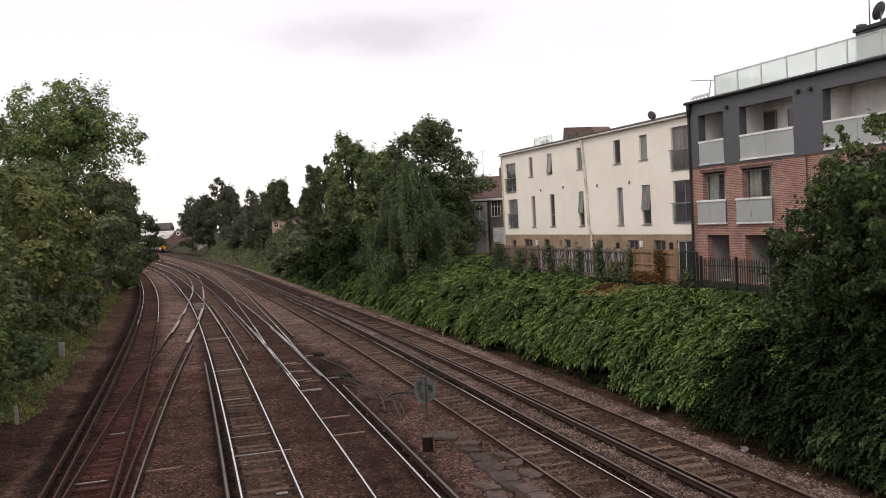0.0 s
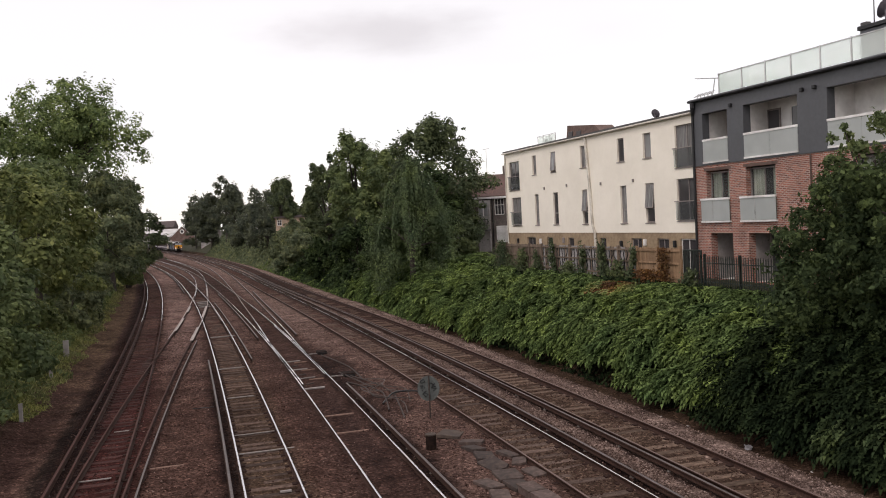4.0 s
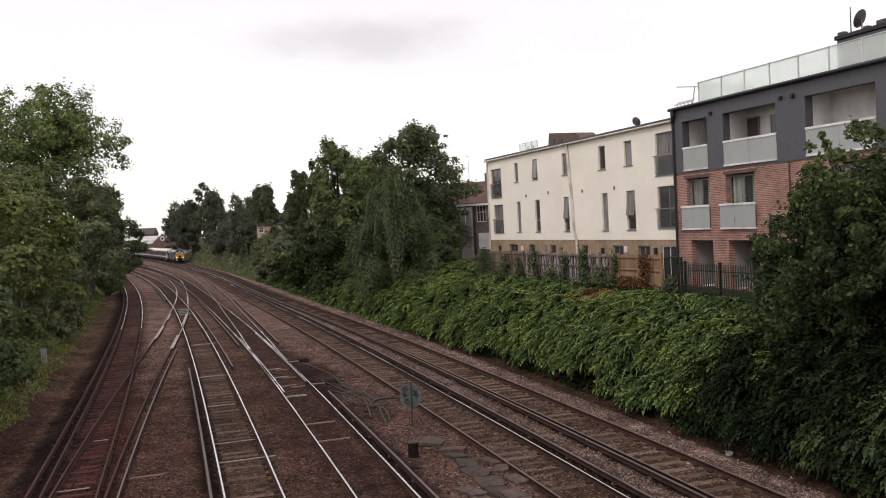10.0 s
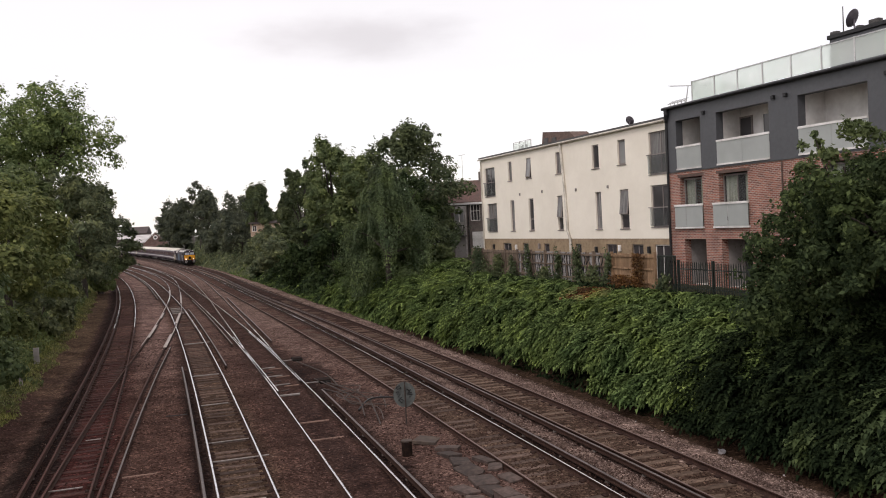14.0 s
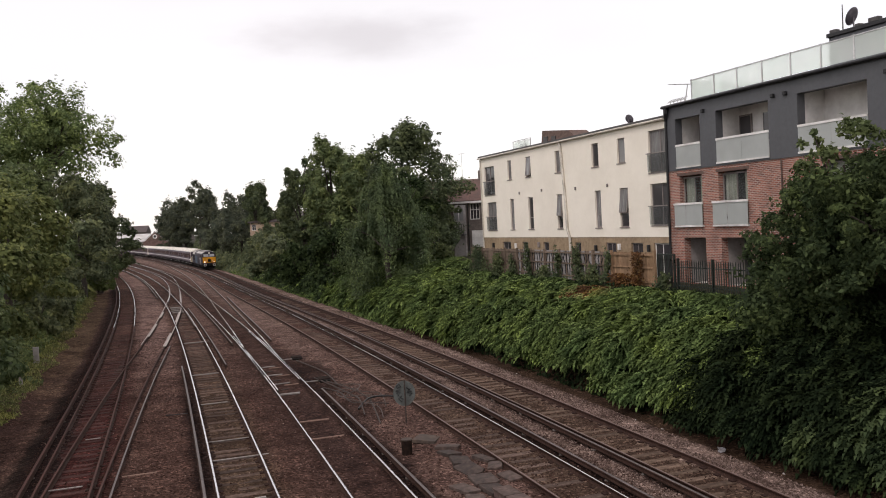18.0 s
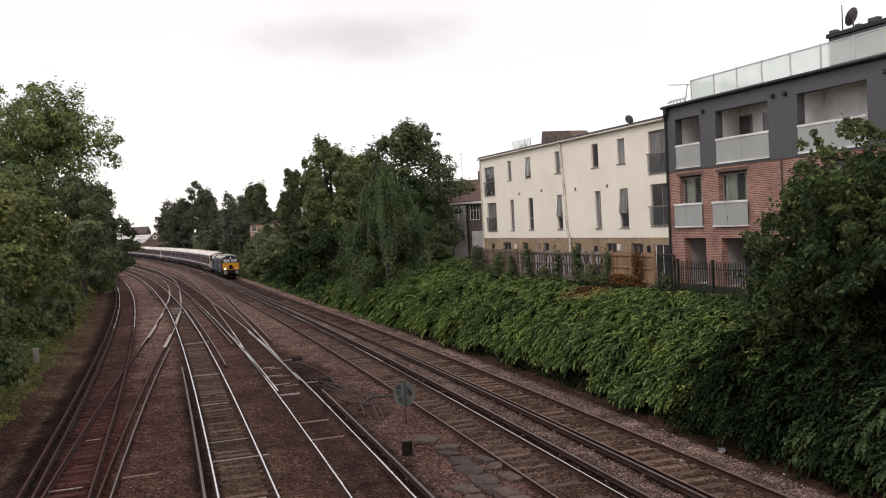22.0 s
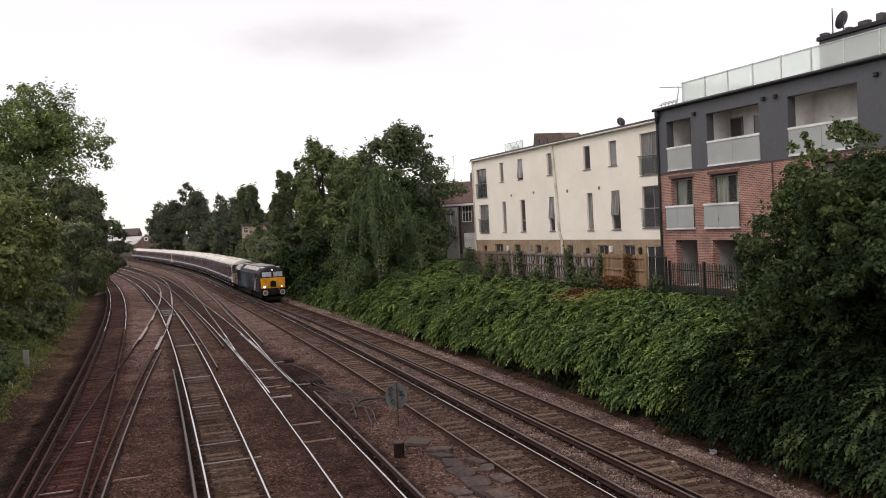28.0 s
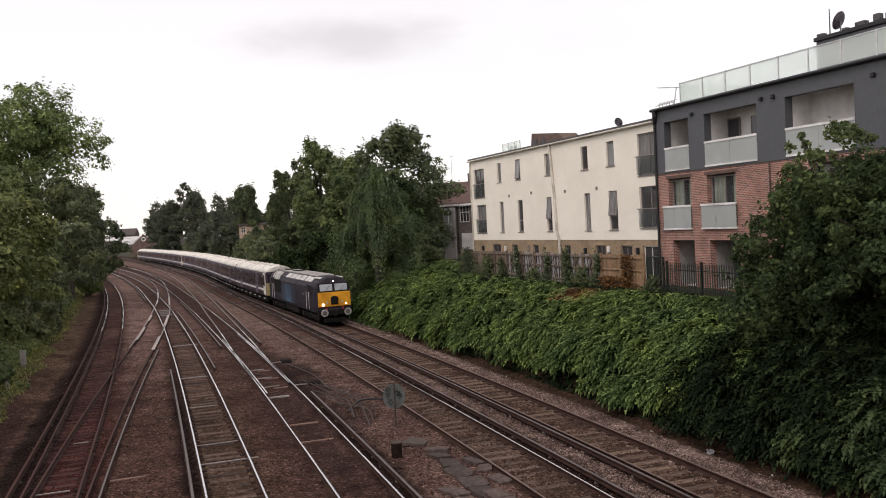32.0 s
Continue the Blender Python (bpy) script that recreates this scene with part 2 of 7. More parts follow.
M_FORMATION = formation("track_bed")
M_SOIL = worn("bank_soil", (0.035, 0.035, 0.018), (0.018, 0.018, 0.010), (0.06, 0.06, 0.028), 5.0, 0.4, spec=0.12)
M_CHAIR = worn("rail_chair_iron", (0.030, 0.016, 0.013), (0.017, 0.010, 0.009), (0.055, 0.030, 0.024), 14, 2, 0.85, 0.1, spec=0.1)
M_RAIL = worn("rusty_rail_web", (0.052, 0.028, 0.022), (0.030, 0.017, 0.014), (0.09, 0.05, 0.036), 20, 2, 0.75, 0.2, spec=0.12)
M_RAIL_TOP = worn("polished_rail_head", (0.70, 0.68, 0.69), (0.58, 0.56, 0.57), (0.80, 0.78, 0.79), 6, 0.15, 0.26, 0.95, 0.0, stain=(0.92, 0.92, 0.92))
M_RAIL_DULL = worn("dull_rail_head", (0.17, 0.115, 0.10), (0.10, 0.066, 0.056), (0.25, 0.18, 0.16), 24, 0.5, 0.6, 0.35, 0.1)
M_RAIL_WORN = worn("worn_rail_head", (0.33, 0.27, 0.25), (0.20, 0.155, 0.14), (0.45, 0.39, 0.37), 18, 0.5, 0.45, 0.6, 0.1)
M_RAIL_RUST = worn("rusty_rail_head", (0.0713, 0.0330, 0.0280), (0.0437, 0.0210, 0.0180), (0.1150, 0.0580, 0.0500), 24, 0.5, 0.75, 0.1, 0.1, 0.15)
M_THIRD = worn("conductor_steel", (0.15, 0.125, 0.12), (0.09, 0.074, 0.07), (0.22, 0.19, 0.185), 20, 0.6, 0.55, 0.5, 0.1)
M_SLEEPER_WOOD = worn("sleeper_timber", (0.062, 0.040, 0.033), (0.032, 0.020, 0.017), (0.105, 0.070, 0.058), 9, 1.4, 0.9, vary=0.35, spec=0.12)
M_SLEEPER_TAN = worn("sleeper_concrete_tan", (0.130, 0.088, 0.066), (0.066, 0.044, 0.034), (0.190, 0.134, 0.102), 6, 1.2, 0.9, vary=0.35, spec=0.12)
M_SLEEPER_GREY = worn("sleeper_concrete_grey", (0.086, 0.056, 0.044), (0.043, 0.028, 0.022), (0.140, 0.096, 0.077), 6, 1.2, 0.9, vary=0.45, spec=0.12)
M_SLEEPER_PALE = worn("sleeper_concrete_pale", (0.112, 0.076, 0.063), (0.060, 0.041, 0.032), (0.170, 0.121, 0.094), 7, 1.2, 0.9, vary=0.35, spec=0.12)
M_SLEEPER_RED = worn("sleeper_stained", (0.056, 0.023, 0.020), (0.030, 0.015, 0.013), (0.088, 0.046, 0.039), 9, 1.4, 0.9, vary=0.35, spec=0.12)


def loose_stone(name, stops):
    """Single stones, a tone to each."""
    m, n, l, b = material(name, 0.9, 0.0, 0.12)
    geo = n.new("ShaderNodeNewGeometry")
    c1 = ramp_of(n, l, geo.outputs["Random Per Island"], stops)
    g = noise_of(n, l, coords(n), 0.9, 4, 0.65)
    c = mixed(n, l, 1.0, c1, ramp_of(n, l, g, [(0.34, (0.6, 0.56, 0.54)), (0.66, (1.15, 1.14, 1.1))]), "MULTIPLY")
    l.new(c, b.inputs["Base Color"])
    return m


M_STONE_OLD = loose_stone("old_ballast_stone", [(0.0, (0.0334, 0.0177, 0.0145)), (0.6, (0.0646, 0.0353, 0.0281)), (0.955, (0.0958, 0.0544, 0.0436)), (1.0, (0.3339, 0.2387, 0.2134))])
M_STONE_NEW = loose_stone("grey_ballast_stone", [(0.0, (0.078, 0.052, 0.045)), (0.6, (0.160, 0.110, 0.096)), (1.0, (0.34, 0.255, 0.23))])


# ------------------------------------------------------------------ building blocks
RNG = np.random.default_rng(7)


def part(name, bm, mat, parent=None, label="", m=None):
    """One mesh object from a bmesh (or a mesh), under a thing or under a part."""
    if isinstance(bm, bmesh.types.BMesh):
        me = bpy.data.meshes.new(name)
        bm.to_mesh(me)
        bm.free()
    else:
        me = bm
    if mat is not None and not me.materials:
        for x in mat if isinstance(mat, (list, tuple)) else [mat]:
            me.materials.append(x)
    ob = new(name, me)
    if parent is not None:
        ob.parent = parent
    if m is not None:
        ob.matrix_basis = m
    if label:
        tagged(ob, label)
    return ob


def thing(name, m, label, category, group="", kind=""):
    ob = new(name)
    ob.empty_display_size = 0.2
    ob.matrix_basis = m
    return tagged(ob, label, category, group, kind)


def box(bm, x0, x1, y0, y1, z0, z1, bevel=0.0):
    r = bmesh.ops.create_cube(bm, size=1.0, matrix=Matrix.LocRotScale(((x0 + x1) / 2, (y0 + y1) / 2, (z0 + z1) / 2), None, (x1 - x0, y1 - y0, z1 - z0)))
    if bevel:
        es = list({e for v in r["verts"] for e in v.link_edges})
        bmesh.ops.bevel(bm, geom=es, offset=bevel, segments=1, affect="EDGES")
    return r["verts"]


def boxed(x0, x1, y0, y1, z0, z1, bevel=0.0):
    bm = bmesh.new()
    box(bm, x0, x1, y0, y1, z0, z1, bevel)
    return bm


def rod(bm, a, b, r0, r1=None, sides=10):
    a, b = Vector(a), Vector(b)
    d = b - a
    q = d.to_track_quat("Z", "Y").to_matrix().to_4x4()
    bmesh.ops.create_cone(bm, cap_ends=True, segments=sides, radius1=r0, radius2=r0 if r1 is None else r1, depth=d.length, matrix=Matrix.Translation((a + b) / 2) @ q)


def tube(bm, pts, radii, sides=8):
    """A tapered tube along a line of points."""
    rings, up = [], Vector((0.31, 0.17, 0.93)).normalized()
    pts = [Vector(p) for p in pts]
    for i, p in enumerate(pts):
        d = (pts[min(i + 1, len(pts) - 1)] - pts[max(i - 1, 0)]).normalized()
        x = d.cross(up if abs(d.dot(up)) < 0.95 else Vector((1, 0, 0))).normalized()
        y = d.cross(x)
        rings.append([bm.verts.new(p + (x * math.cos(a) + y * math.sin(a)) * radii[i]) for a in (2 * math.pi * k / sides for k in range(sides))])
    for r0, r1 in zip(rings, rings[1:]):
        for k in range(sides):
            bm.faces.new((r0[k], r0[(k + 1) % sides], r1[(k + 1) % sides], r1[k]))
    bm.faces.new(rings[0][::-1])
    bm.faces.new(rings[-1])


def quad_mesh(name, verts, quads, smooth=False):
    me = bpy.data.meshes.new(name)
    quads = np.asarray(quads, np.int32)
    nv, (nq, sides) = len(verts), quads.shape
    me.vertices.add(nv)
    me.vertices.foreach_set("co", np.asarray(verts, np.float32).ravel())
    me.loops.add(nq * sides)
    me.loops.foreach_set("vertex_index", quads.ravel())
    me.polygons.add(nq)
    me.polygons.foreach_set("loop_start", np.arange(0, nq * sides, sides, dtype=np.int32))
    if smooth:
        me.polygons.foreach_set("use_smooth", np.ones(nq, bool))
    me.update(calc_edges=True)
    return me


def leaf_mesh(name, centres, size, normals=None, flat=0.0, aspect=0.55, droop=0.0):
    """Folded, pointed leaves: one loose quad to each, turned at random or towards a given normal."""
    c = np.asarray(centres, float)
    k = len(c)
    nrm = RNG.normal(size=(k, 3))
    nrm /= np.linalg.norm(nrm, axis=1, keepdims=True)
    if normals is not None:
        nrm = nrm * (1 - flat) + np.asarray(normals) * flat
        nrm /= np.linalg.norm(nrm, axis=1, keepdims=True)
    t = np.cross(nrm, RNG.normal(size=(k, 3)))
    t[:, 2] -= droop
    t -= nrm * np.sum(t * nrm, axis=1, keepdims=True)
    t /= np.linalg.norm(t, axis=1, keepdims=True) + 1e-9
    w = np.cross(nrm, t)
    s = (size * RNG.uniform(0.6, 1.35, k))[:, None]
    v = np.stack([c - t * s * 0.5, c + w * s * aspect * 0.5 - nrm * s * 0.08, c + t * s * 0.5 - nrm * s * 0.05, c - w * s * aspect * 0.5 - nrm * s * 0.08], axis=1).reshape(-1, 3)
    return quad_mesh(name, v, np.arange(4 * k).reshape(-1, 4))


def wall_faces(bm, x0, x1, z0, z1, y0, y1, holes):
    """A wall of thickness y0..y1 with rectangular openings (xa, xb, za, zb) right through it."""
    xs = sorted({x0, x1, *[h[0] for h in holes], *[h[1] for h in holes]})
    zs = sorted({z0, z1, *[h[2] for h in holes], *[h[3] for h in holes]})
    cache = {}

    def v(x, y, z):
        key = (round(x, 4), round(y, 4), round(z, 4))
        if key not in cache:
            cache[key] = bm.verts.new(key)
        return cache[key]

    def solid(i, j):
        if not (0 <= i < len(xs) - 1 and 0 <= j < len(zs) - 1):
            return False
        cx, cz = (xs[i] + xs[i + 1]) / 2, (zs[j] + zs[j + 1]) / 2
        return not any(a < cx < b and c < cz < d for a, b, c, d in holes)

    for i in range(len(xs) - 1):
        for j in range(len(zs) - 1):
            if not solid(i, j):
                continue
            xa, xb, za, zb = xs[i], xs[i + 1], zs[j], zs[j + 1]
            bm.faces.new((v(xa, y0, za), v(xb, y0, za), v(xb, y0, zb), v(xa, y0, zb)))
            bm.faces.new((v(xa, y1, za), v(xa, y1, zb), v(xb, y1, zb), v(xb, y1, za)))
            if not solid(i - 1, j):
                bm.faces.new((v(xa, y0, za), v(xa, y0, zb), v(xa, y1, zb), v(xa, y1, za)))
            if not solid(i + 1, j):
                bm.faces.new((v(xb, y0, za), v(xb, y1, za), v(xb, y1, zb), v(xb, y0, zb)))
            if not solid(i, j - 1):
                bm.faces.new((v(xa, y0, za), v(xa, y1, za), v(xb, y1, za), v(xb, y0, za)))
            if not solid(i, j + 1):
                bm.faces.new((v(xa, y0, zb), v(xb, y0, zb), v(xb, y1, zb), v(xa, y1, zb)))
    return bm


# ------------------------------------------------------------------ the line of the railway
LINE_X, LINE_B, LINE_C = 9.92, -0.29, -0.00029
D1, D2, D3, D4, D5 = -12.75, -8.0, -4.73, 0.0, 3.4
GAUGE = 1.505


def on_line_np(y, d):
    """The place d metres to the right of the fourth track's centre, at y along the line; the left tracks bend away sooner."""
    m = LINE_B + 2 * LINE_C * y
    n = np.hypot(1, m)
    sway = -0.65 * np.exp(-(((y - 98) / 38) ** 2)) * np.clip((d + 8) / 3, 0, 1)
    u = np.clip(y - 85, 0, 120)
    bend = -2.6e-4 * (u * u + 240 * np.clip(y - 205, 0, 200)) * np.clip((-1.55 - d) / 4, 0, 1)
    return LINE_X + LINE_B * y + LINE_C * y * y + sway + bend + d / n, y - d * m / n


def on_line(y, d=0.0):
    x, w = on_line_np(y, d)
    return float(x), float(w)


def heading(y):
    return math.degrees(math.atan(-(LINE_B + 2 * LINE_C * y)))


def knotted(ys, ds):
    """A smooth curve d(y) through a few knots."""
    ys, ds = np.array(ys, float), np.array(ds, float)
    slope = np.gradient(ds, ys)

    def at(y):
        y = min(max(y, ys[0]), ys[-1])
        i = min(int(np.searchsorted(ys, y, "right")) - 1, len(ys) - 2)
        h = ys[i + 1] - ys[i]
        u = (y - ys[i]) / h
        return float((2 * u ** 3 - 3 * u * u + 1) * ds[i] + (u ** 3 - 2 * u * u + u) * h * slope[i] + (3 * u * u - 2 * u ** 3) * ds[i + 1] + (u ** 3 - u * u) * h * slope[i + 1])
    return at


def outer(y):
    """Offset of the outermost track, which closes up a little on its neighbour half way."""
    return D5 - 0.75 * np.exp(-(((y - 100) / 38) ** 2))


def ground_height(y, d):
    """Height of the ground over the rail heads: level formation, bank up to the houses on one side, low bank on the other."""
    knots_d = [-3000, -60, -22, -17.5, -15.6, -14.7, -13.9, 4.75, 5.5, 6.3, 9.2, 11.8, 14, 60, 3000]
    knots_z = [2.0, 1.6, 0.8, 0.15, -0.30, -0.34, -0.2, -0.2, -0.27, -0.30, 1.75, 3.15, 3.3, 3.3, 4.0]
    z = np.interp(d, knots_d, knots_z)
    bed = np.zeros_like(z)
    for c, lift in ((-12.6, -0.01), (D2, -0.012), (D3, 0.028), (D4, -0.008), (D5, -0.006)):
        bed = np.where(np.abs(d - c) < 0.71, -0.034 + lift, bed)
    return np.where((d > -14.2) & (d < 4.7), z + 0.055 + bed, z)


def build_ground():
    d = np.array([-3000, -1200, -500, -200, -90, -50, -30, -22, -19, -18.2, -17.2, -16.3, -15.6, -15.1, -14.7, *np.arange(-14.2, 4.7, 0.18), 4.75, 5.1, 5.5, 5.9, 6.4, 7, 7.7, 8.4, 9.2, 10, 10.9, 11.8, 13, 14, 18, 26, 40, 60, 120, 300, 800, 3000])
    y = np.array([-400, -150, -60, -20, 0, *np.arange(8, 60, 0.5), *np.arange(60, 120, 2.0), *np.arange(120, 300, 6.0), 320, 360, 420, 480, 540, 600, 640])
    yy, dd = np.meshgrid(y, d, indexing="ij")
    x, w = on_line_np(yy, np.clip(dd, -300, 300))
    x = x + (dd - np.clip(dd, -300, 300))
    z = ground_height(yy, dd)
    inside = (dd > -14.4) & (dd < 4.6)
    bumps = np.array([[noise.noise(Vector((a * 1.3, b * 1.3, 0))) for a, b in zip(r, q)] for r, q in zip(x, w)])
    z = z + np.where(inside, bumps * 0.026, np.where(np.abs(dd) < 30, bumps * 0.12, 0))
    ny, nd = yy.shape
    verts = np.stack([x, w, z], axis=-1).reshape(-1, 3)
    idx = np.arange(ny * nd).reshape(ny, nd)
    quads = np.stack([idx[:-1, :-1], idx[:-1, 1:], idx[1:, 1:], idx[1:, :-1]], axis=-1).reshape(-1, 4)
    me = quad_mesh("ground", verts, quads, True)
    me.materials.append(M_FORMATION)
    me.materials.append(M_SOIL)
    mid = (d[:-1] + d[1:]) / 2
    me.polygons.foreach_set("material_index", np.tile(np.where((mid > -18.6) & (mid < 7.2), 0, 1), ny - 1))
    layout = np.stack([dd.reshape(-1)[quads], yy.reshape(-1)[quads]], axis=-1).reshape(-1)
    me.uv_layers.new(name="across_along").data.foreach_set("uv", layout.astype(np.float32))
    ob = tagged(new("ground", me), "brown stone ballast, dirt and green banks along the line", "ground", kind="structure")
    # the land behind the last bend, out to the horizon
    bm = bmesh.new()
    v = [bm.verts.new(p) for p in ((-4500, 400, -1.2), (4500, 400, -1.2), (4500, 4800, -1.2), (-4500, 4800, -1.2))]
    bm.faces.new(v)
    tagged(part("ground", bm, M_SOIL), "dark green distant land behind the railway bend", "ground", kind="structure")
    return ob


build_ground()


def sweep(profile, tops, d_of, y0, y1, step):
    """A rail: a section (offset, height) carried along the line; tops marks the faces of the running surface."""
    ys = np.arange(y0, y1 + step * 0.5, step)
    dv = np.array([d_of(a) for a in ys])
    pr = np.array(profile)
    k = len(pr)
    verts = []
    for (o, z) in pr:
        x, w = on_line_np(ys, dv + o)
        verts.append(np.stack([x, w, np.full_like(x, z)], axis=-1))
    verts = np.stack(verts, axis=1).reshape(-1, 3)
    idx = np.arange(len(ys) * k).reshape(len(ys), k)
    q, mi = [], []
    for j in range(k):
        a, b = j, (j + 1) % k
        q.append(np.stack([idx[:-1, a], idx[:-1, b], idx[1:, b], idx[1:, a]], axis=-1))
        mi.append(np.full(len(ys) - 1, 1 if j in tops else 0))
    me = quad_mesh("rail", verts, np.concatenate(q))
    me.polygons.foreach_set("material_index", np.concatenate(mi))
    return me


RAIL_SECTION = [(-0.037, -0.008), (-0.028, 0.0), (0.028, 0.0), (0.037, -0.008), (0.037, -0.035), (0.010, -0.05), (0.010, -0.135), (0.07, -0.15), (0.07, -0.16), (-0.07, -0.16), (-0.07, -0.15), (-0.010, -0.135), (-0.010, -0.05), (-0.037, -0.035)]
RAIL_TOPS = (1,)
THIRD_SECTION = [(-0.04, 0.075), (0.04, 0.075), (0.045, 0.04), (0.02, 0.02), (0.02, -0.05), (0.06, -0.07), (-0.06, -0.07), (-0.02, -0.05), (-0.02, 0.02), (-0.045, 0.04)]


def sleeper_mesh(name, mat, length=2.6, width=0.28):
    bm = bmesh.new()
    h = length / 2
    box(bm, -h, h, -width / 2, width / 2, -0.13, 0.0, 0.015)
    plain = len(bm.faces)
    for c in (-GAUGE / 2, GAUGE / 2):
        box(bm, c - 0.19, c + 0.19, -0.09, 0.09, -0.02, 0.035, 0.012)
    bm.faces.ensure_lookup_table()
    for f in bm.faces[plain:]:
        f.material_index = 1
    me = bpy.data.meshes.new(name)
    bm.to_mesh(me)
    bm.free()
    me.materials.append(mat)
    me.materials.append(M_CHAIR)
    return me


def lay_sleepers(parent, me, d_of, y0, y1, gap, top=-0.162, split=90.0, skip=0.0):
    """Sleepers as pieces along the near stretch; the far ones in one mesh."""
    base = np.array([(p, q, r) for p in (-1.3, 1.3) for q in (-0.14, 0.14) for r in (-0.13, 0.0)])
    faces = [(1, 5, 7, 3), (0, 1, 3, 2), (4, 6, 7, 5), (0, 4, 5, 1), (2, 3, 7, 6)]
    far_v, far_f = [], []
    y = y0
    while y < y1:
        d = d_of(y)
        x, w = on_line(y, d)
        xa, wa = on_line(y + 1.5, d_of(y + 1.5))
        rz = math.degrees(math.atan2(x - xa, wa - w)) + RNG.uniform(-0.8, 0.8)
        z = top - 0.006 + RNG.uniform(-0.026, 0.008) - (0.022 if y > split else 0) - 0.012 * min(max((y - 45) / 30, 0), 1)
        if RNG.random() >= skip:
            if y < split:
                s = new("sleeper", me)
                s.parent = parent
                s.matrix_basis = pose(x, w, z, RNG.uniform(-0.6, 0.6), RNG.uniform(-0.4, 0.4), rz)
            else:
                m = np.array(pose(x, w, z, 0, 0, rz))
                off = len(far_v) * len(base)
                far_v.append(base @ m[:3, :3].T + m[:3, 3])
                far_f += [tuple(i + off for i in f) for f in faces]
        y += gap
    if far_v:
        fm = bpy.data.meshes.new("sleeper_row")
        fm.from_pydata(np.concatenate(far_v).tolist(), [], far_f)
        tagged(part("far_sleeper_bed", fm, me.materials[0], parent), "far sleepers merging with distance", kind="stuff")


def railway_track(label, d_of, y0, y1, sleepers, gap, head, third=None, top=-0.162, skip=0.0, y_sl=None, worn_from=None, far_head=None):
    t = thing("railway_track", Matrix(), label, "railway track", "railway tracks")
    for side in (-1, 1):
        for a, b, far in ((y0, worn_from or y1, False), (worn_from, y1, True)) if worn_from else ((y0, y1, False),):
            me = sweep(RAIL_SECTION, RAIL_TOPS, lambda y: d_of(y) + side * GAUGE / 2, a, b, 2.0)
            part("rail", me, [M_RAIL, (far_head or M_RAIL_TOP) if far else head[0 if side < 0 else 1]], t)
    for o, a, b in third or ():
        me = sweep(THIRD_SECTION, (0,), lambda y: d_of(y) + o, a, b, 2.5)
        part("conductor_rail", me, [M_RAIL, M_RAIL_RUST if head[0] is M_RAIL_RUST else M_THIRD], t, "dull grey third rail on insulators")
        y = a + 1
        while y < min(b, 80):
            x, w = on_line(y, d_of(y) + o)
            p = new("insulator", POT)
            p.parent = t
            p.matrix_basis = Matrix.Translation((x, w, -0.115))
            y += 2.6
    lay_sleepers(t, sleepers, d_of, *(y_sl or (y0, min(y1, 330))), gap, top, 90.0, skip)
    return t


M_POT = worn("insulator_pot", (0.12, 0.10, 0.088), (0.07, 0.058, 0.05), (0.2, 0.17, 0.15), 20, 3, 0.5)
_bm = bmesh.new()
bmesh.ops.create_cone(_bm, cap_ends=True, segments=8, radius1=0.075, radius2=0.05, depth=0.10)
POT = bpy.data.meshes.new("insulator")
_bm.to_mesh(POT)
_bm.free()
POT.materials.append(M_POT)
SL_RED = sleeper_mesh("sleeper", M_SLEEPER_RED)
SL_GREY = sleeper_mesh("sleeper", M_SLEEPER_GREY)
SL_WOOD = sleeper_mesh("sleeper", M_SLEEPER_WOOD)
SL_PALE = sleeper_mesh("sleeper", M_SLEEPER_PALE)
SL_TAN = sleeper_mesh("sleeper", M_SLEEPER_TAN)


siding = knotted([-10, 20, 50, 75, 100, 200, 520], [-12.86, -12.84, -12.66, -12.58, -12.60, -12.60, -12.60])
running = knotted([-10, 60, 80, 100, 120, 520], [-7.96, -8.01, -8.07, -8.28, -8.30, -8.24])
polished = knotted([-10, 25, 45, 60, 82, 120, 520], [-4.73, -4.70, -4.60, -4.55, -4.49, -4.52, -4.55])
branch = knotted([38, 48, 57, 66, 76, 91, 106, 128, 152, 185, 230], [-4.62, -4.55, -4.28, -3.98, -3.62, -2.98, -2.50, -1.92, -1.50, -0.9, 0.0])
crossover = knotted([16, 27, 38, 45, 57, 68, 79, 90, 103, 119, 134, 168, 300], [-12.86, -12.54, -11.97, -11.5, -10.5, -9.58, -8.72, -7.9, -6.95, -5.9, -5.35, -4.9, -4.55])


railway_track("rusty siding track on dark stained sleepers", siding, -8, 520, SL_RED, 0.6, (M_RAIL_RUST, M_RAIL_RUST), [(-1.1, -8, 300)], worn_from=70)
railway_track("bright worn running track on grey sleepers", running, -8, 520, SL_GREY, 0.6, (M_RAIL_TOP, M_RAIL_TOP), [(-1.10, -8, 46), (1.13, 46, 82), (-1.14, 97, 220)])
railway_track("polished track with sleepers half buried in dirt", polished, -8, 520, SL_WOOD, 0.6, (M_RAIL_TOP, M_RAIL_TOP), [(1.10, -8, 37), (-1.15, 54, 92)], top=-0.195, worn_from=78, far_head=M_RAIL_WORN)
railway_track("running track with one bright rail and grey sleepers", lambda y: D4, -8, 520, SL_PALE, 0.6, (M_RAIL_DULL, M_RAIL_TOP), [(1.16, -8, 500)])
railway_track("rusty outer track on tan sleepers beside the bank", outer, -8, 560, SL_TAN, 0.6, (M_RAIL_DULL, M_RAIL_DULL), [(-1.10, -8, 500)])
railway_track("diagonal crossover track with pale worn crossing rails", crossover, 16, 300, SL_WOOD, 0.62, (M_RAIL_RUST, M_RAIL_RUST), y_sl=(46, 120), worn_from=92)
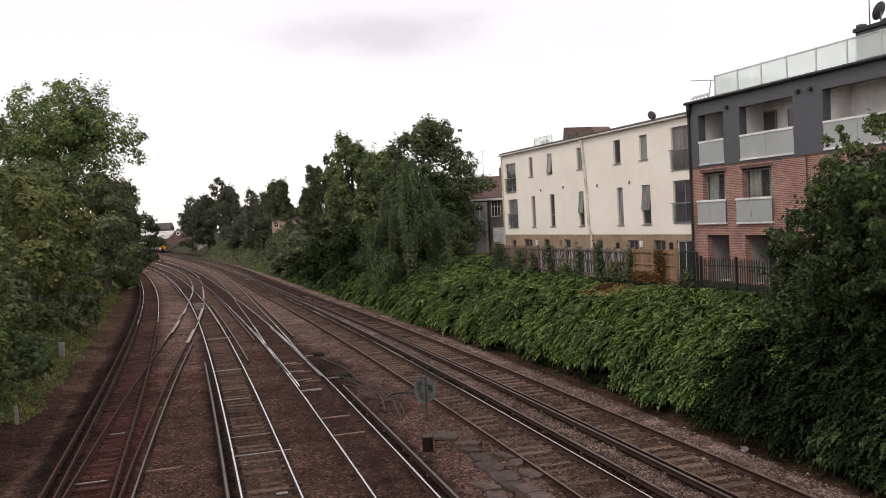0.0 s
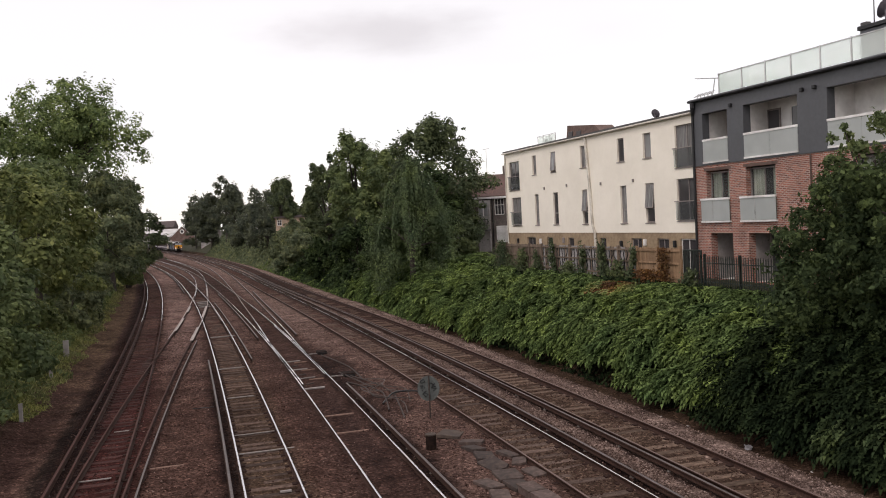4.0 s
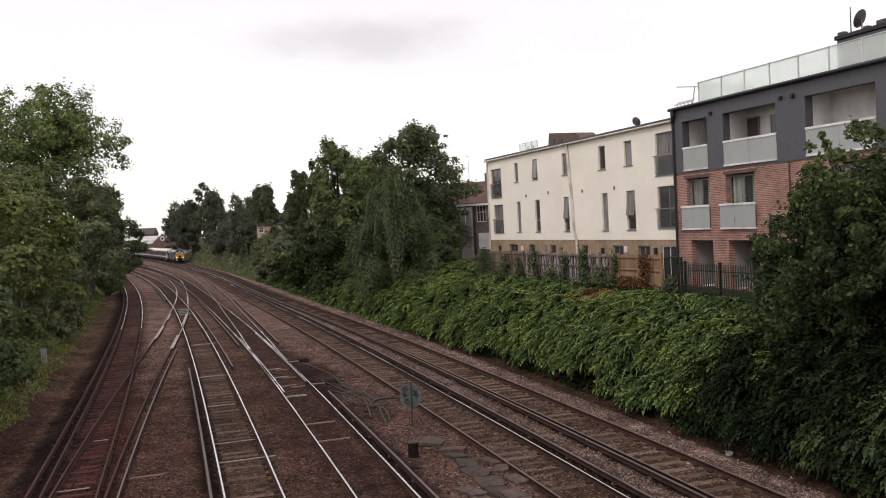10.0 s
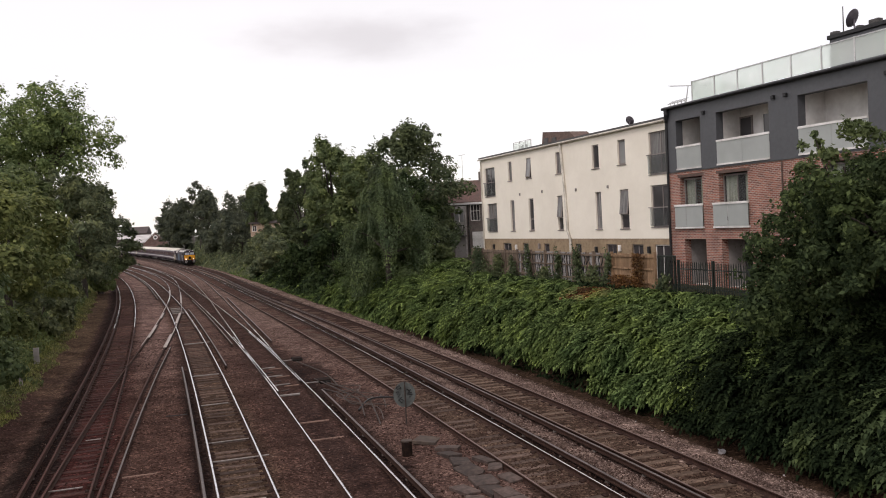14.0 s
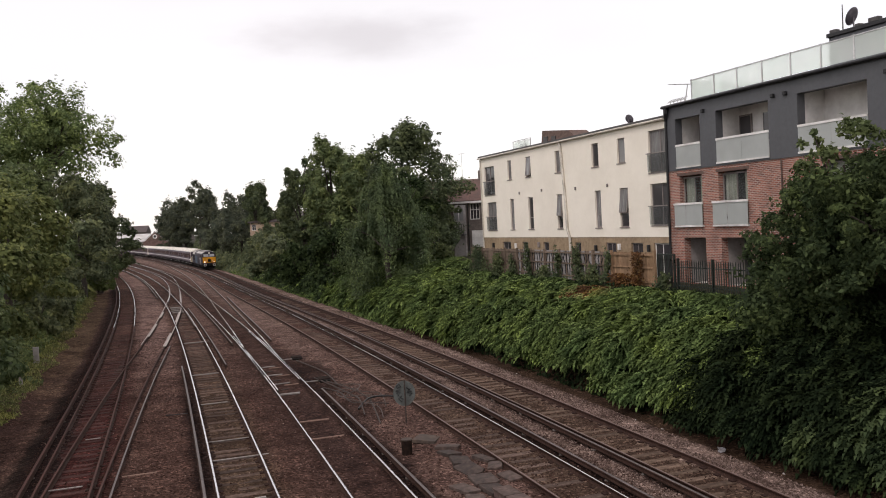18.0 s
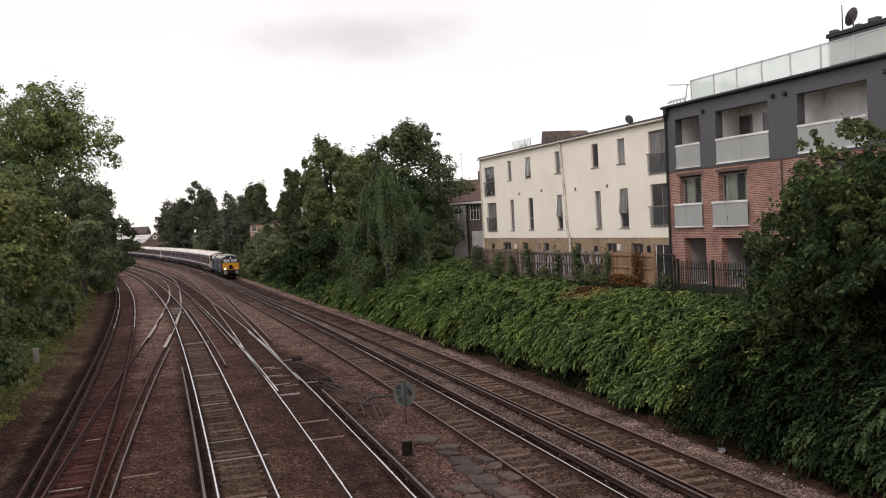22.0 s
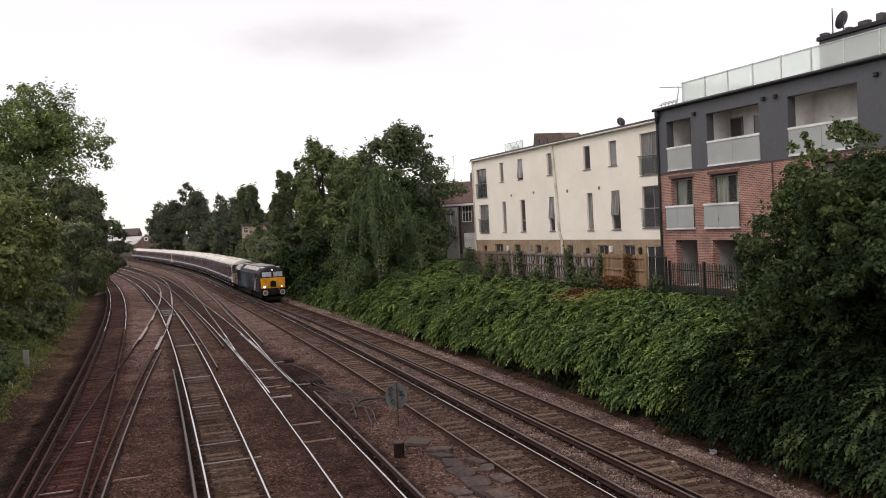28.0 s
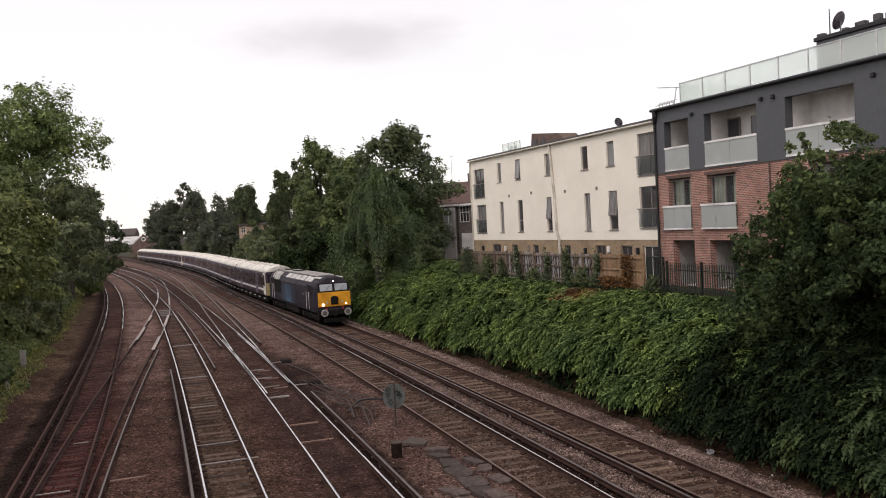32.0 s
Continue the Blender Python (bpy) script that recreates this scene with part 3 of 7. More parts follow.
railway_track("crossover track between the middle lines", branch, 42, 220, SL_WOOD, 0.62, (M_RAIL_TOP, M_RAIL_TOP), [(1.12, 54, 92)], y_sl=(56, 120), worn_from=66, far_head=M_RAIL_WORN)


def loose_stones(label, mat, n, y0, y1, d0, d1, size, keep=1.0):
    """Crushed stones lying on the bed: lopsided six-cornered pieces, fewer with distance."""
    y = y0 + (y1 - y0) * RNG.uniform(0, 1, n) ** 1.5
    d = RNG.uniform(d0, d1, n)
    off = np.min(np.abs(d[:, None] - np.array([siding(30), D2, D3, D4, D5])), axis=1)
    ok = (off > 0.85) | (RNG.uniform(0, 1, n) < keep)
    y, d = y[ok], d[ok]
    n = len(y)
    x, w = on_line_np(y, d)
    z = ground_height(y, d) + np.array([noise.noise(Vector((a * 1.3, b * 1.3, 0))) for a, b in zip(x, w)]) * 0.026
    c = np.stack([x, w, z + size * 0.12], axis=-1)
    axes = np.array([[1, 0, 0], [-1, 0, 0], [0, 1, 0], [0, -1, 0], [0, 0, 0.75], [0, 0, -0.6]], float)
    a = RNG.uniform(0, 6.28, n)
    s = size * RNG.uniform(0.45, 1.3, n) * 0.5
    v = axes[None] * s[:, None, None] * RNG.uniform(0.6, 1.3, (n, 6, 1)) + RNG.normal(size=(n, 6, 3)) * (s * 0.28)[:, None, None]
    ca, sa = np.cos(a)[:, None], np.sin(a)[:, None]
    v = np.stack([v[..., 0] * ca - v[..., 1] * sa, v[..., 0] * sa + v[..., 1] * ca, v[..., 2]], axis=-1) + c[:, None]
    f = np.array([[0, 2, 4], [2, 1, 4], [1, 3, 4], [3, 0, 4], [2, 0, 5], [1, 2, 5], [3, 1, 5], [0, 3, 5]])
    faces = (np.arange(n)[:, None, None] * 6 + f[None]).reshape(-1, 3)
    me = bpy.data.meshes.new("ballast_stones")
    me.vertices.add(n * 6)
    me.vertices.foreach_set("co", v.reshape(-1))
    me.loops.add(len(faces) * 3)
    me.loops.foreach_set("vertex_index", faces.reshape(-1))
    me.polygons.add(len(faces))
    me.polygons.foreach_set("loop_start", np.arange(len(faces)) * 3)
    me.update(calc_edges=True)
    tagged(part("ballast_stones", me, mat), label, "ballast stones", kind="stuff")


loose_stones("brown rust-stained loose ballast stones between the tracks", M_STONE_OLD, 42000, 14, 62, -14.3, 1.3, 0.060, 0.3)
loose_stones("pale grey loose ballast stones beside the outer track", M_STONE_NEW, 12000, 18, 70, 4.3, 5.6, 0.062)
loose_stones("pale grey loose ballast stones between the right tracks", M_STONE_NEW, 6000, 18, 70, 1.45, 2.2, 0.062)
loose_stones("brown loose stones scattered over the sleepers of the right tracks", M_STONE_OLD, 11000, 16, 55, -0.9, 4.2, 0.058, 0.9)


# ------------------------------------------------------------------ houses beside the line
HOUSE = pose(12.9, 42.4, 0, 0, 0, -70.2)
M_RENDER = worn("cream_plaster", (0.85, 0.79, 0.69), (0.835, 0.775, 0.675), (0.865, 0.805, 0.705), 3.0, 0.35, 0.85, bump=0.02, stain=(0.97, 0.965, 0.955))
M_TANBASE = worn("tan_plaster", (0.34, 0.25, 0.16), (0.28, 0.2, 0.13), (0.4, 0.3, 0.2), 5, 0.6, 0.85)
M_GREYCLAD = worn("grey_cladding", (0.086, 0.088, 0.096), (0.078, 0.080, 0.087), (0.094, 0.096, 0.104), 6, 0.5, 0.5, bump=0.0, stain=(0.95, 0.95, 0.95))
M_BRICK = brickwork("red_brick", (0.37, 0.135, 0.095), (0.13, 0.055, 0.046), (0.40, 0.33, 0.29), gap=0.014)
M_BRICK_DARK = brickwork("dark_brick", (0.10, 0.083, 0.076), (0.07, 0.058, 0.053), (0.15, 0.13, 0.12))
M_FRAME = worn("brown_grey_window_frame", (0.245, 0.21, 0.20), (0.205, 0.175, 0.165), (0.285, 0.245, 0.23), 10, 1, 0.5, bump=0.05)
M_GLASS = glassy("window_glass", (0.060, 0.056, 0.060))
M_GLASS_NET = worn("net_curtained_glass", (0.20, 0.195, 0.195), (0.06, 0.056, 0.058), (0.40, 0.39, 0.38), 2.2, 0.6, 0.12, 0.0, 0.0, stretch=(7, 7, 0.25), spec=0.5)
M_GLASS_PALE = glassy("pale_window_glass", (0.30, 0.30, 0.30), 0.1)
M_WHITE = worn("white_paint", (0.80, 0.78, 0.76), (0.74, 0.72, 0.70), (0.84, 0.82, 0.80), 8, 0.8, 0.5, bump=0.05)
M_CURTAIN = worn("curtain", (0.68, 0.70, 0.57), (0.54, 0.56, 0.45), (0.78, 0.80, 0.68), 3, 1.0, 0.9, stretch=(8, 8, 0.3))
# dark surface colour takes the place of weak light inside the rooms
M_ROOM = worn("room_painted_dim", (0.12, 0.11, 0.105), (0.09, 0.085, 0.08), (0.15, 0.14, 0.135), 2, 0.5)
M_FROST, _n, _l, _b = material("frosted_balcony_glass", 0.35, 0.0, 0.5)
_b.inputs["Base Color"].default_value = (0.56, 0.60, 0.585, 1)
_b.inputs["Transmission Weight"].default_value = 0.25
_l.new(ramp_of(_n, _l, noise_of(_n, _l, coords(_n), 0.8, 3), [(0.3, (0.43, 0.455, 0.44)), (0.7, (0.52, 0.545, 0.53))]), _b.inputs["Base Color"])
M_ROOFGLASS, _n, _l, _b = material("roof_glass", 0.15, 0.0, 0.5)
_l.new(ramp_of(_n, _l, noise_of(_n, _l, coords(_n), 0.6, 3), [(0.3, (0.90, 0.97, 0.92)), (0.7, (0.95, 0.99, 0.96))]), _b.inputs["Base Color"])
_b.inputs["Transmission Weight"].default_value = 0.6
_b.inputs["IOR"].default_value = 1.15
M_STEEL = worn("pale_steel", (0.62, 0.62, 0.62), (0.5, 0.5, 0.5), (0.72, 0.72, 0.72), 12, 1, 0.4, 0.6, 0.05)
M_FELT = worn("roof_felt", (0.09, 0.085, 0.085), (0.06, 0.057, 0.057), (0.13, 0.125, 0.12), 8, 0.6)
M_BLACK = worn("black_metal", (0.02, 0.02, 0.022), (0.012, 0.012, 0.013), (0.035, 0.035, 0.037), 10, 1, 0.45, 0.1, 0.05)
M_BROWN = worn("brown_tile", (0.13, 0.085, 0.07), (0.08, 0.05, 0.042), (0.18, 0.12, 0.1), 6, 0.8)
M_DISH = worn("satellite_dish_grey", (0.17, 0.155, 0.175), (0.12, 0.11, 0.13), (0.22, 0.20, 0.225), 6, 1, 0.6)


def window_in(parent, x0, x1, z0, z1, y=0.10, bars_v=(), bars_h=(), frame_w=0.07, glass=None, sill=False, name="window", label="", fm=None, hung=None):
    """A framed window set back in an opening; bars at fractions of its width and height."""
    fm = fm or M_FRAME
    w = part(name, bmesh.new(), None, parent, label)
    cut_x = [x0 + frame_w - 0.025, *[x0 + (x1 - x0) * f for f in bars_v], x1 - frame_w + 0.025]
    cut_z = [z0 + frame_w - 0.03, *[z0 + (z1 - z0) * f for f in bars_h], z1 - frame_w + 0.03]
    lights = [(a + 0.025, b - 0.025, c + 0.03, d - 0.03) for a, b in zip(cut_x, cut_x[1:]) for c, d in zip(cut_z, cut_z[1:])]
    bm = wall_faces(bmesh.new(), x0, x1, z0, z1, y, y + 0.06, lights)
    me = bpy.data.meshes.new(name)
    bm.to_mesh(me)
    bm.free()
    me.materials.append(fm)
    w.data = me
    xs = [x0, *[x0 + (x1 - x0) * f for f in bars_v], x1]
    zs = [z0, *[z0 + (z1 - z0) * f for f in bars_h], z1]
    for a, b in zip(xs, xs[1:]):
        for c, d in zip(zs, zs[1:]):
            part("pane", boxed(a + 0.012, b - 0.012, y + 0.022, y + 0.034, c + 0.012, d - 0.012), glass or M_GLASS, w)
    if hung:
        # a top-hung light swung out at its foot
        za, zb = z0 + (z1 - z0) * hung[0], z0 + (z1 - z0) * hung[1]
        wd, ht = x1 - x0 - 0.06, zb - za
        bm = bmesh.new()
        for a, b, c, d in ((-wd / 2, -wd / 2 + 0.05, -ht, 0), (wd / 2 - 0.05, wd / 2, -ht, 0), (-wd / 2 + 0.05, wd / 2 - 0.05, -ht, -ht + 0.05), (-wd / 2 + 0.05, wd / 2 - 0.05, -0.05, 0)):
            box(bm, a, b, -0.02, 0.02, c, d)
        m = Matrix.Translation(((x0 + x1) / 2, y - 0.03, zb)) @ Matrix.Rotation(radians(-7), 4, "X")
        part("casement", bm, fm, w, "top-hung light standing open", m=m)
        part("pane", boxed(-wd / 2 + 0.04, wd / 2 - 0.04, -0.006, 0.006, -ht + 0.04, -0.04), M_GLASS_NET, w, m=m)
    if sill:
        part("sill", boxed(x0 - 0.06, x1 + 0.06, -0.05, y, z0 - 0.05, z0), fm, w)
    return w


def cream_house():
    h = thing("apartment_house", HOUSE, "long cream rendered apartment house with narrow dark windows", "house", "houses")
    x0, x1 = -23.75, -0.25
    # upper row, lower row, tall end windows: x centre, half width
    upper = [(-18.66, .31), (-15.73, .36), (-11.6, .34), (-7.13, .37), (-4.40, .38)]
    lower = [(-18.5, .31), (-15.6, .36), (-11.58, .33), (-7.0, .32), (-4.30, .42)]
    holes = [(c - w, c + w, 9.76, 11.15) for c, w in upper] + [(c - w, c + w, 6.16, 8.36) for c, w in lower]
    ends = [(-23.05, -21.25, 8.82, 10.97), (-22.8, -21.15, 6.14, 8.26), (-1.80, -0.32, 9.0, 11.22), (-1.78, -0.32, 6.22, 8.42)]
    holes += ends
    bm = bmesh.new()
    wall_faces(bm, x0, x1, 5.6, 11.72, 0, 0.3, holes)
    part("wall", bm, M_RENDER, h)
    low = [(-20.4, -19.0), (-17.2, -16.3), (-14.1, -13.3), (-9.9, -9.2), (-6.4, -5.3), (-3.8, -2.7), (-1.7, -0.35)]
    bm = bmesh.new()
    wall_faces(bm, x0, x1, 2.9, 5.6, 0.025, 0.3, [(a, b, 4.3 if b < -1 else 3.3, 5.28) for a, b in low])
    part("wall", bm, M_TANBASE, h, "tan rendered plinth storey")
    for a, b in low:
        window_in(h, a, b, 4.3 if b < -1 else 3.3, 5.28, 0.12, (0.5,) if b - a > 1 else (), fm=M_FRAME if b < -1 else M_WHITE)
    for i, (c, w) in enumerate(upper):
        window_in(h, c - w, c + w, 9.76, 11.15, sill=True, glass=(M_GLASS_NET, M_GLASS, M_GLASS_NET, M_GLASS, M_GLASS_PALE)[i], hung=(0.06, 0.98) if i == 1 else None)
    for i, (c, w) in enumerate(lower):
        window_in(h, c - w, c + w, 6.16, 8.36, bars_h=(0.36,), sill=True, glass=M_GLASS_NET if i in (0, 3) else M_GLASS, hung=(0.37, 0.98) if i in (2, 4) else None)
    for k, (a, b, c, d) in enumerate(ends):
        w = window_in(h, a, b, c, d, bars_v=(0.62,) if k > 1 else (0.5,), sill=True, glass=M_GLASS_NET if k in (1, 2) else M_GLASS, label="tall glazed window with a glass guard")
        part("guard", boxed(a - 0.02, b + 0.02, -0.095, -0.08, c + 0.05, c + 1.0), M_GUARD, w, "dark glass guard")
        part("guard_rail", boxed(a - 0.12, b + 0.12, -0.115, -0.06, c + 1.0, c + 1.05), M_FRAME, w)
    # other walls, floors inside and the roof
    bm = bmesh.new()
    box(bm, x0, x0 + 0.3, 0.3, 9.0, 2.9, 11.7)
    part("wall", bm, M_RENDER, h)
    part("wall", boxed(x1 - 0.3, x1, 0.3, 9.0, 2.9, 11.7), M_RENDER, h)
    part("wall", boxed(x0, x1, 8.7, 9.0, 2.9, 11.7), M_RENDER, h)
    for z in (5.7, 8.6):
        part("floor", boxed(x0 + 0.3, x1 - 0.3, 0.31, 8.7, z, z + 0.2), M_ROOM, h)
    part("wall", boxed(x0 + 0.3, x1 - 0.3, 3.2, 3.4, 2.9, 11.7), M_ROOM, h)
    bm = bmesh.new()
    vs = [bm.verts.new(p) for p in ((x0 - .1, -0.12, 11.72), (x1 + .1, -0.12, 11.72), (x1 + .1, 9.1, 12.0), (x0 - .1, 9.1, 12.0), (x0 - .1, -0.12, 11.86), (x1 + .1, -0.12, 11.86), (x1 + .1, 9.1, 12.14), (x0 - .1, 9.1, 12.14))]
    for f in ((3, 2, 1, 0), (4, 5, 6, 7), (0, 1, 5, 4), (1, 2, 6, 5), (2, 3, 7, 6), (3, 0, 4, 7)):
        bm.faces.new([vs[i] for i in f])
    part("roof", bm, M_FELT, h)
    bm = bmesh.new()
    tube(bm, [(x0 - 0.1, -0.17, 11.68), (x1 + 0.05, -0.17, 11.68)], [0.06, 0.06])
    part("gutter", bm, M_PIPE, h)
    bm = bmesh.new()
    tube(bm, [(-11.1, -0.12, 11.6), (-11.05, -0.10, 11.35), (-10.75, -0.08, 8.5), (-10.6, -0.08, 6.1), (-10.35, -0.08, 5.6), (-10.3, -0.08, 3.0)], [0.085] * 6)
    part("downpipe", bm, M_PIPE, h, "cream downpipe down the front wall")
    bm = bmesh.new()
    tube(bm, [(-23.55, -0.10, 11.6), (-23.6, -0.07, 11.3), (-23.6, -0.07, 3.0)], [0.05] * 3)
    part("downpipe", bm, M_PIPE, h, "white downpipe at the corner")
    for x, z in ((-17.2, 8.72), (-13.9, 8.75), (-9.5, 8.62), (-5.9, 8.6)):
        part("vent", boxed(x - 0.07, x + 0.07, -0.06, 0.0, z - 0.09, z + 0.09, 0.01), M_FRAME, h)
    for x, z, m in ((-18.1, 5.0, M_WHITE), (-14.6, 5.1, M_FRAME), (-7.4, 4.95, M_BLACK), (-4.9, 5.05, M_WHITE), (-2.1, 5.0, M_BLACK), (-21.9, 5.0, M_BLACK)):
        part("wall_lamp", boxed(x - 0.09, x + 0.09, -0.12, 0.025, z - 0.18, z + 0.18, 0.02), m, h)
    return h


M_GUARD = glassy("guard_glass", (0.72, 0.74, 0.74), 0.05)
M_GUARD.node_tree.nodes["Principled BSDF"].inputs["Transmission Weight"].default_value = 0.95
M_GUARD.node_tree.nodes["Principled BSDF"].inputs["IOR"].default_value = 1.05
M_PIPE = worn("cream_plastic_pipe", (0.60, 0.56, 0.49), (0.52, 0.48, 0.42), (0.66, 0.62, 0.55), 8, 1, 0.5, bump=0.05)
cream_house()


def brick_house():
    h = thing("apartment_house", HOUSE, "red brick apartment house with grey clad top storey and balconies", "house", "houses")
    x0, x1 = -0.12, 19.0
    y0 = -0.06
    top = [(0.68, 2.56), (3.7, 7.1), (8.75, 12.2), (13.9, 17.3)]
    mid = [(0.78, 2.5), (3.68, 5.62), (10.0, 11.9), (13.6, 15.4)]
    gnd = [(0.98, 2.62), (3.73, 5.7), (9.9, 11.9), (13.6, 15.5)]
    bm = bmesh.new()
    wall_faces(bm, x0, x1, 8.95, 12.15, y0 - 0.05, 0.30, [(a, b, 9.06, 11.52) for a, b in top])
    part("wall", bm, M_GREYCLAD, h, "grey clad top storey")
    bm = bmesh.new()
    wall_faces(bm, x0, x1, 2.9, 8.95, y0, 0.32, [(a, b, 6.16, 8.66) for a, b in mid] + [(a, b, 3.3, 5.58) for a, b in gnd])
    part("wall", bm, M_BRICK, h, "red brick lower storeys")
    part("wall", boxed(x0, x0 + 0.3, 0.32, 9.0, 2.9, 12.1), M_BRICK, h)
    part("wall", boxed(x1 - 0.3, x1, 0.32, 9.0, 2.9, 12.1), M_BRICK, h)
    part("wall", boxed(x0 + 0.3, x1 - 0.3, 8.7, 9.0, 2.9, 12.1), M_BRICK, h)
    part("roof", boxed(x0 - 0.12, x1 + 0.1, y0 - 0.2, 9.1, 12.15, 12.3, 0.02), M_GREYCLAD, h)
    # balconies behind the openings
    part("wall", boxed(x0 + 0.3, x1 - 0.3, 3.0, 3.2, 5.95, 8.9), M_ROOM, h, "room wall coloured dark to look dim behind the windows")
    for z in (3.1, 5.95, 8.78):
        part("floor", boxed(x0 + 0.3, x1 - 0.3, 0.33, 8.6, z, z + 0.2), M_BALC, h)
    part("ceiling_panel", boxed(x0 + 0.3, x1 - 0.3, 0.31, 8.6, 11.7, 11.9), M_BALC, h)
    for a, b in top:
        part("wall", boxed(a - 0.15, b + 0.15, 1.4, 1.55, 8.98, 11.7), M_BALC, h, "white recessed balcony wall")
        for x in (a - 0.13, b + 0.03):
            part("wall", boxed(x, x + 0.1, 0.31, 1.4, 8.98, 11.7), M_BALC, h)
    for x, w in ((3.64, 0.85), (5.15, 0.55), (0.75, 0.7)):
        window_in(h, x, x + w, 9.0 if w > 0.6 else 9.9, 11.3, 1.31, (), fm=M_FRAME if w > 0.6 else M_WHITE, name="balcony_door")
    for a, b in top:
        g = part("balcony_rail", boxed(a, b, y0 - 0.10, y0 - 0.03, 10.13, 10.23), M_WHITE, h)
        n = 2 if b - a > 2.5 else 1
        for i in range(n):
            u, v = a + (b - a) * i / n, a + (b - a) * (i + 1) / n
            part("pane", boxed(u + 0.01, v - 0.01, y0 - 0.07, y0 - 0.055, 9.12, 10.13), M_FROST, g, "frosted glass panel")
        part("bottom_rail", boxed(a, b, y0 - 0.10, y0 - 0.03, 9.04, 9.12), M_WHITE, g)
    for a, b in mid:
        window_in(h, a, b, 6.3, 8.6, 0.20, (0.5,), glass=M_GUARD, name="balcony_door")
        for u, v in ((a + 0.10, a + 0.84), (b - 0.55, b - 0.1)):
            bm = bmesh.new()
            k = 8
            for i in range(k):
                p, q = u + (v - u) * i / k, u + (v - u) * (i + 1) / k
                e0, e1 = 0.30 + 0.03 * (i % 2), 0.30 + 0.03 * ((i + 1) % 2)
                for yy in (0, 0.012):
                    bm.faces.new([bm.verts.new(c) for c in ((p, e0 + yy, 6.32), (q, e1 + yy, 6.32), (q, e1 + yy, 8.55), (p, e0 + yy, 8.55))])
            part("curtain", bm, M_CURTAIN, h)
        g = part("balcony_rail", boxed(a - 0.35, b + 0.10, y0 - 0.16, y0 - 0.08, 7.21, 7.31), M_WHITE, h)
        part("pane", boxed(a - 0.33, b + 0.08, y0 - 0.12, y0 - 0.105, 6.2, 7.22), M_FROST, g, "frosted glass panel")
        part("bottom_rail", boxed(a - 0.35, b + 0.10, y0 - 0.14, y0 - 0.02, 6.11, 6.19), M_WHITE, g)
        c = a - 0.33 + (b - a) * 0.52
        part("clamp", boxed(c - 0.015, c + 0.015, y0 - 0.135, y0 - 0.12, 6.2, 7.21), M_STEEL, g, "thin joint between the glass panels")
        part("lintel", boxed(a - 0.15, b + 0.15, y0 - 0.012, y0, 8.66, 8.80), M_BROWN, h)
    for a, b in gnd:
        if a > 1.5:
            window_in(h, a, b, 3.3, 5.5, 1.2, (0.5,), name="patio_door")
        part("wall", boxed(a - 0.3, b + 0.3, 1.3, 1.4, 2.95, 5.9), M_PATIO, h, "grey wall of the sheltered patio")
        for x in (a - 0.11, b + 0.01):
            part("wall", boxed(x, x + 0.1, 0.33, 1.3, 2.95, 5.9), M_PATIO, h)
    # roof terrace balustrade
    posts = [1.95, 3.6, 5.15, 6.73, 8.38, 9.99, 11.6, 13.2, 14.9, 16.6, 18.3]
    for i, x in enumerate(posts):
        part("balustrade_post", boxed(x - 0.03, x + 0.03, y0 + 0.02, y0 + 0.07, 12.3, 13.3), M_STEEL, h)
        if i:
            part("balustrade_pane", boxed(posts[i - 1] + 0.03, x - 0.03, y0 + 0.035, y0 + 0.05, 12.36, 13.24), M_ROOFGLASS, h)
    for j in range(4):
        part("balustrade_pane", boxed(1.945, 1.96, y0 + 0.1 + 1.6 * j, y0 + 1.6 + 1.6 * j, 12.36, 13.24), M_ROOFGLASS, h)
    part("balustrade_rail", boxed(1.92, 18.4, y0 + 0.01, y0 + 0.08, 13.24, 13.28), M_STEEL, h)
    # penthouse box set back on the roof
    pent = part("penthouse", boxed(7.35, 18.5, 3.2, 8.6, 12.3, 14.2, 0.03), M_GREYCLAD, h, "dark grey penthouse box")
    part("roof", boxed(7.3, 18.8, 3.1, 8.8, 14.2, 14.38, 0.02), M_BLACK, pent)
    part("upper_block", boxed(10.9, 18.5, 3.2, 8.6, 14.38, 14.62, 0.02), M_GREYCLAD, pent)
    for x, w, z in ((7.6, 0.35, 0.14), (8.9, 0.25, 0.10), (9.7, 0.5, 0.18), (10.5, 0.3, 0.30)):
        part("roof_vent", boxed(x - w / 2, x + w / 2, 3.15, 3.45, 14.37, 14.38 + z, 0.03), M_FELT, pent, "small felted roof vent")
    bm = bmesh.new()
    tube(bm, [(8.05, 3.3, 14.38), (8.05, 3.3, 15.5)], [0.03, 0.02], 6)
    part("mast", bm, M_FELT, pent)
    # gutter corner and downpipe
    bm = bmesh.new()
    tube(bm, [(0.1, y0 - 0.16, 12.15), (0.12, y0 - 0.18, 11.9), (-0.02, y0 - 0.10, 11.5), (-0.05, y0 - 0.10, 3.0)], [0.13, 0.12, 0.07, 0.06])
    part("downpipe", bm, M_BLACK, h, "black downpipe at the corner")
    bm = bmesh.new()
    tube(bm, [(7.75, y0 - 0.05, 8.9), (7.75, y0 - 0.05, 5.0)], [0.035, 0.035])
    part("downpipe", bm, M_BROWN, h, "thin brown waste pipe")
    bm = bmesh.new()
    tube(bm, [(-0.15, y0 - 0.24, 12.2), (19.0, y0 - 0.24, 12.2)], [0.06, 0.06])
    part("gutter", bm, M_BLACK, h)
    for x in (2.9, 7.45, 8.15, 13.1):
        part("wall_lamp", boxed(x - 0.08, x + 0.08, y0 - 0.2, y0 - 0.05, 11.55, 11.72, 0.02), M_BLACK, h)
    return h


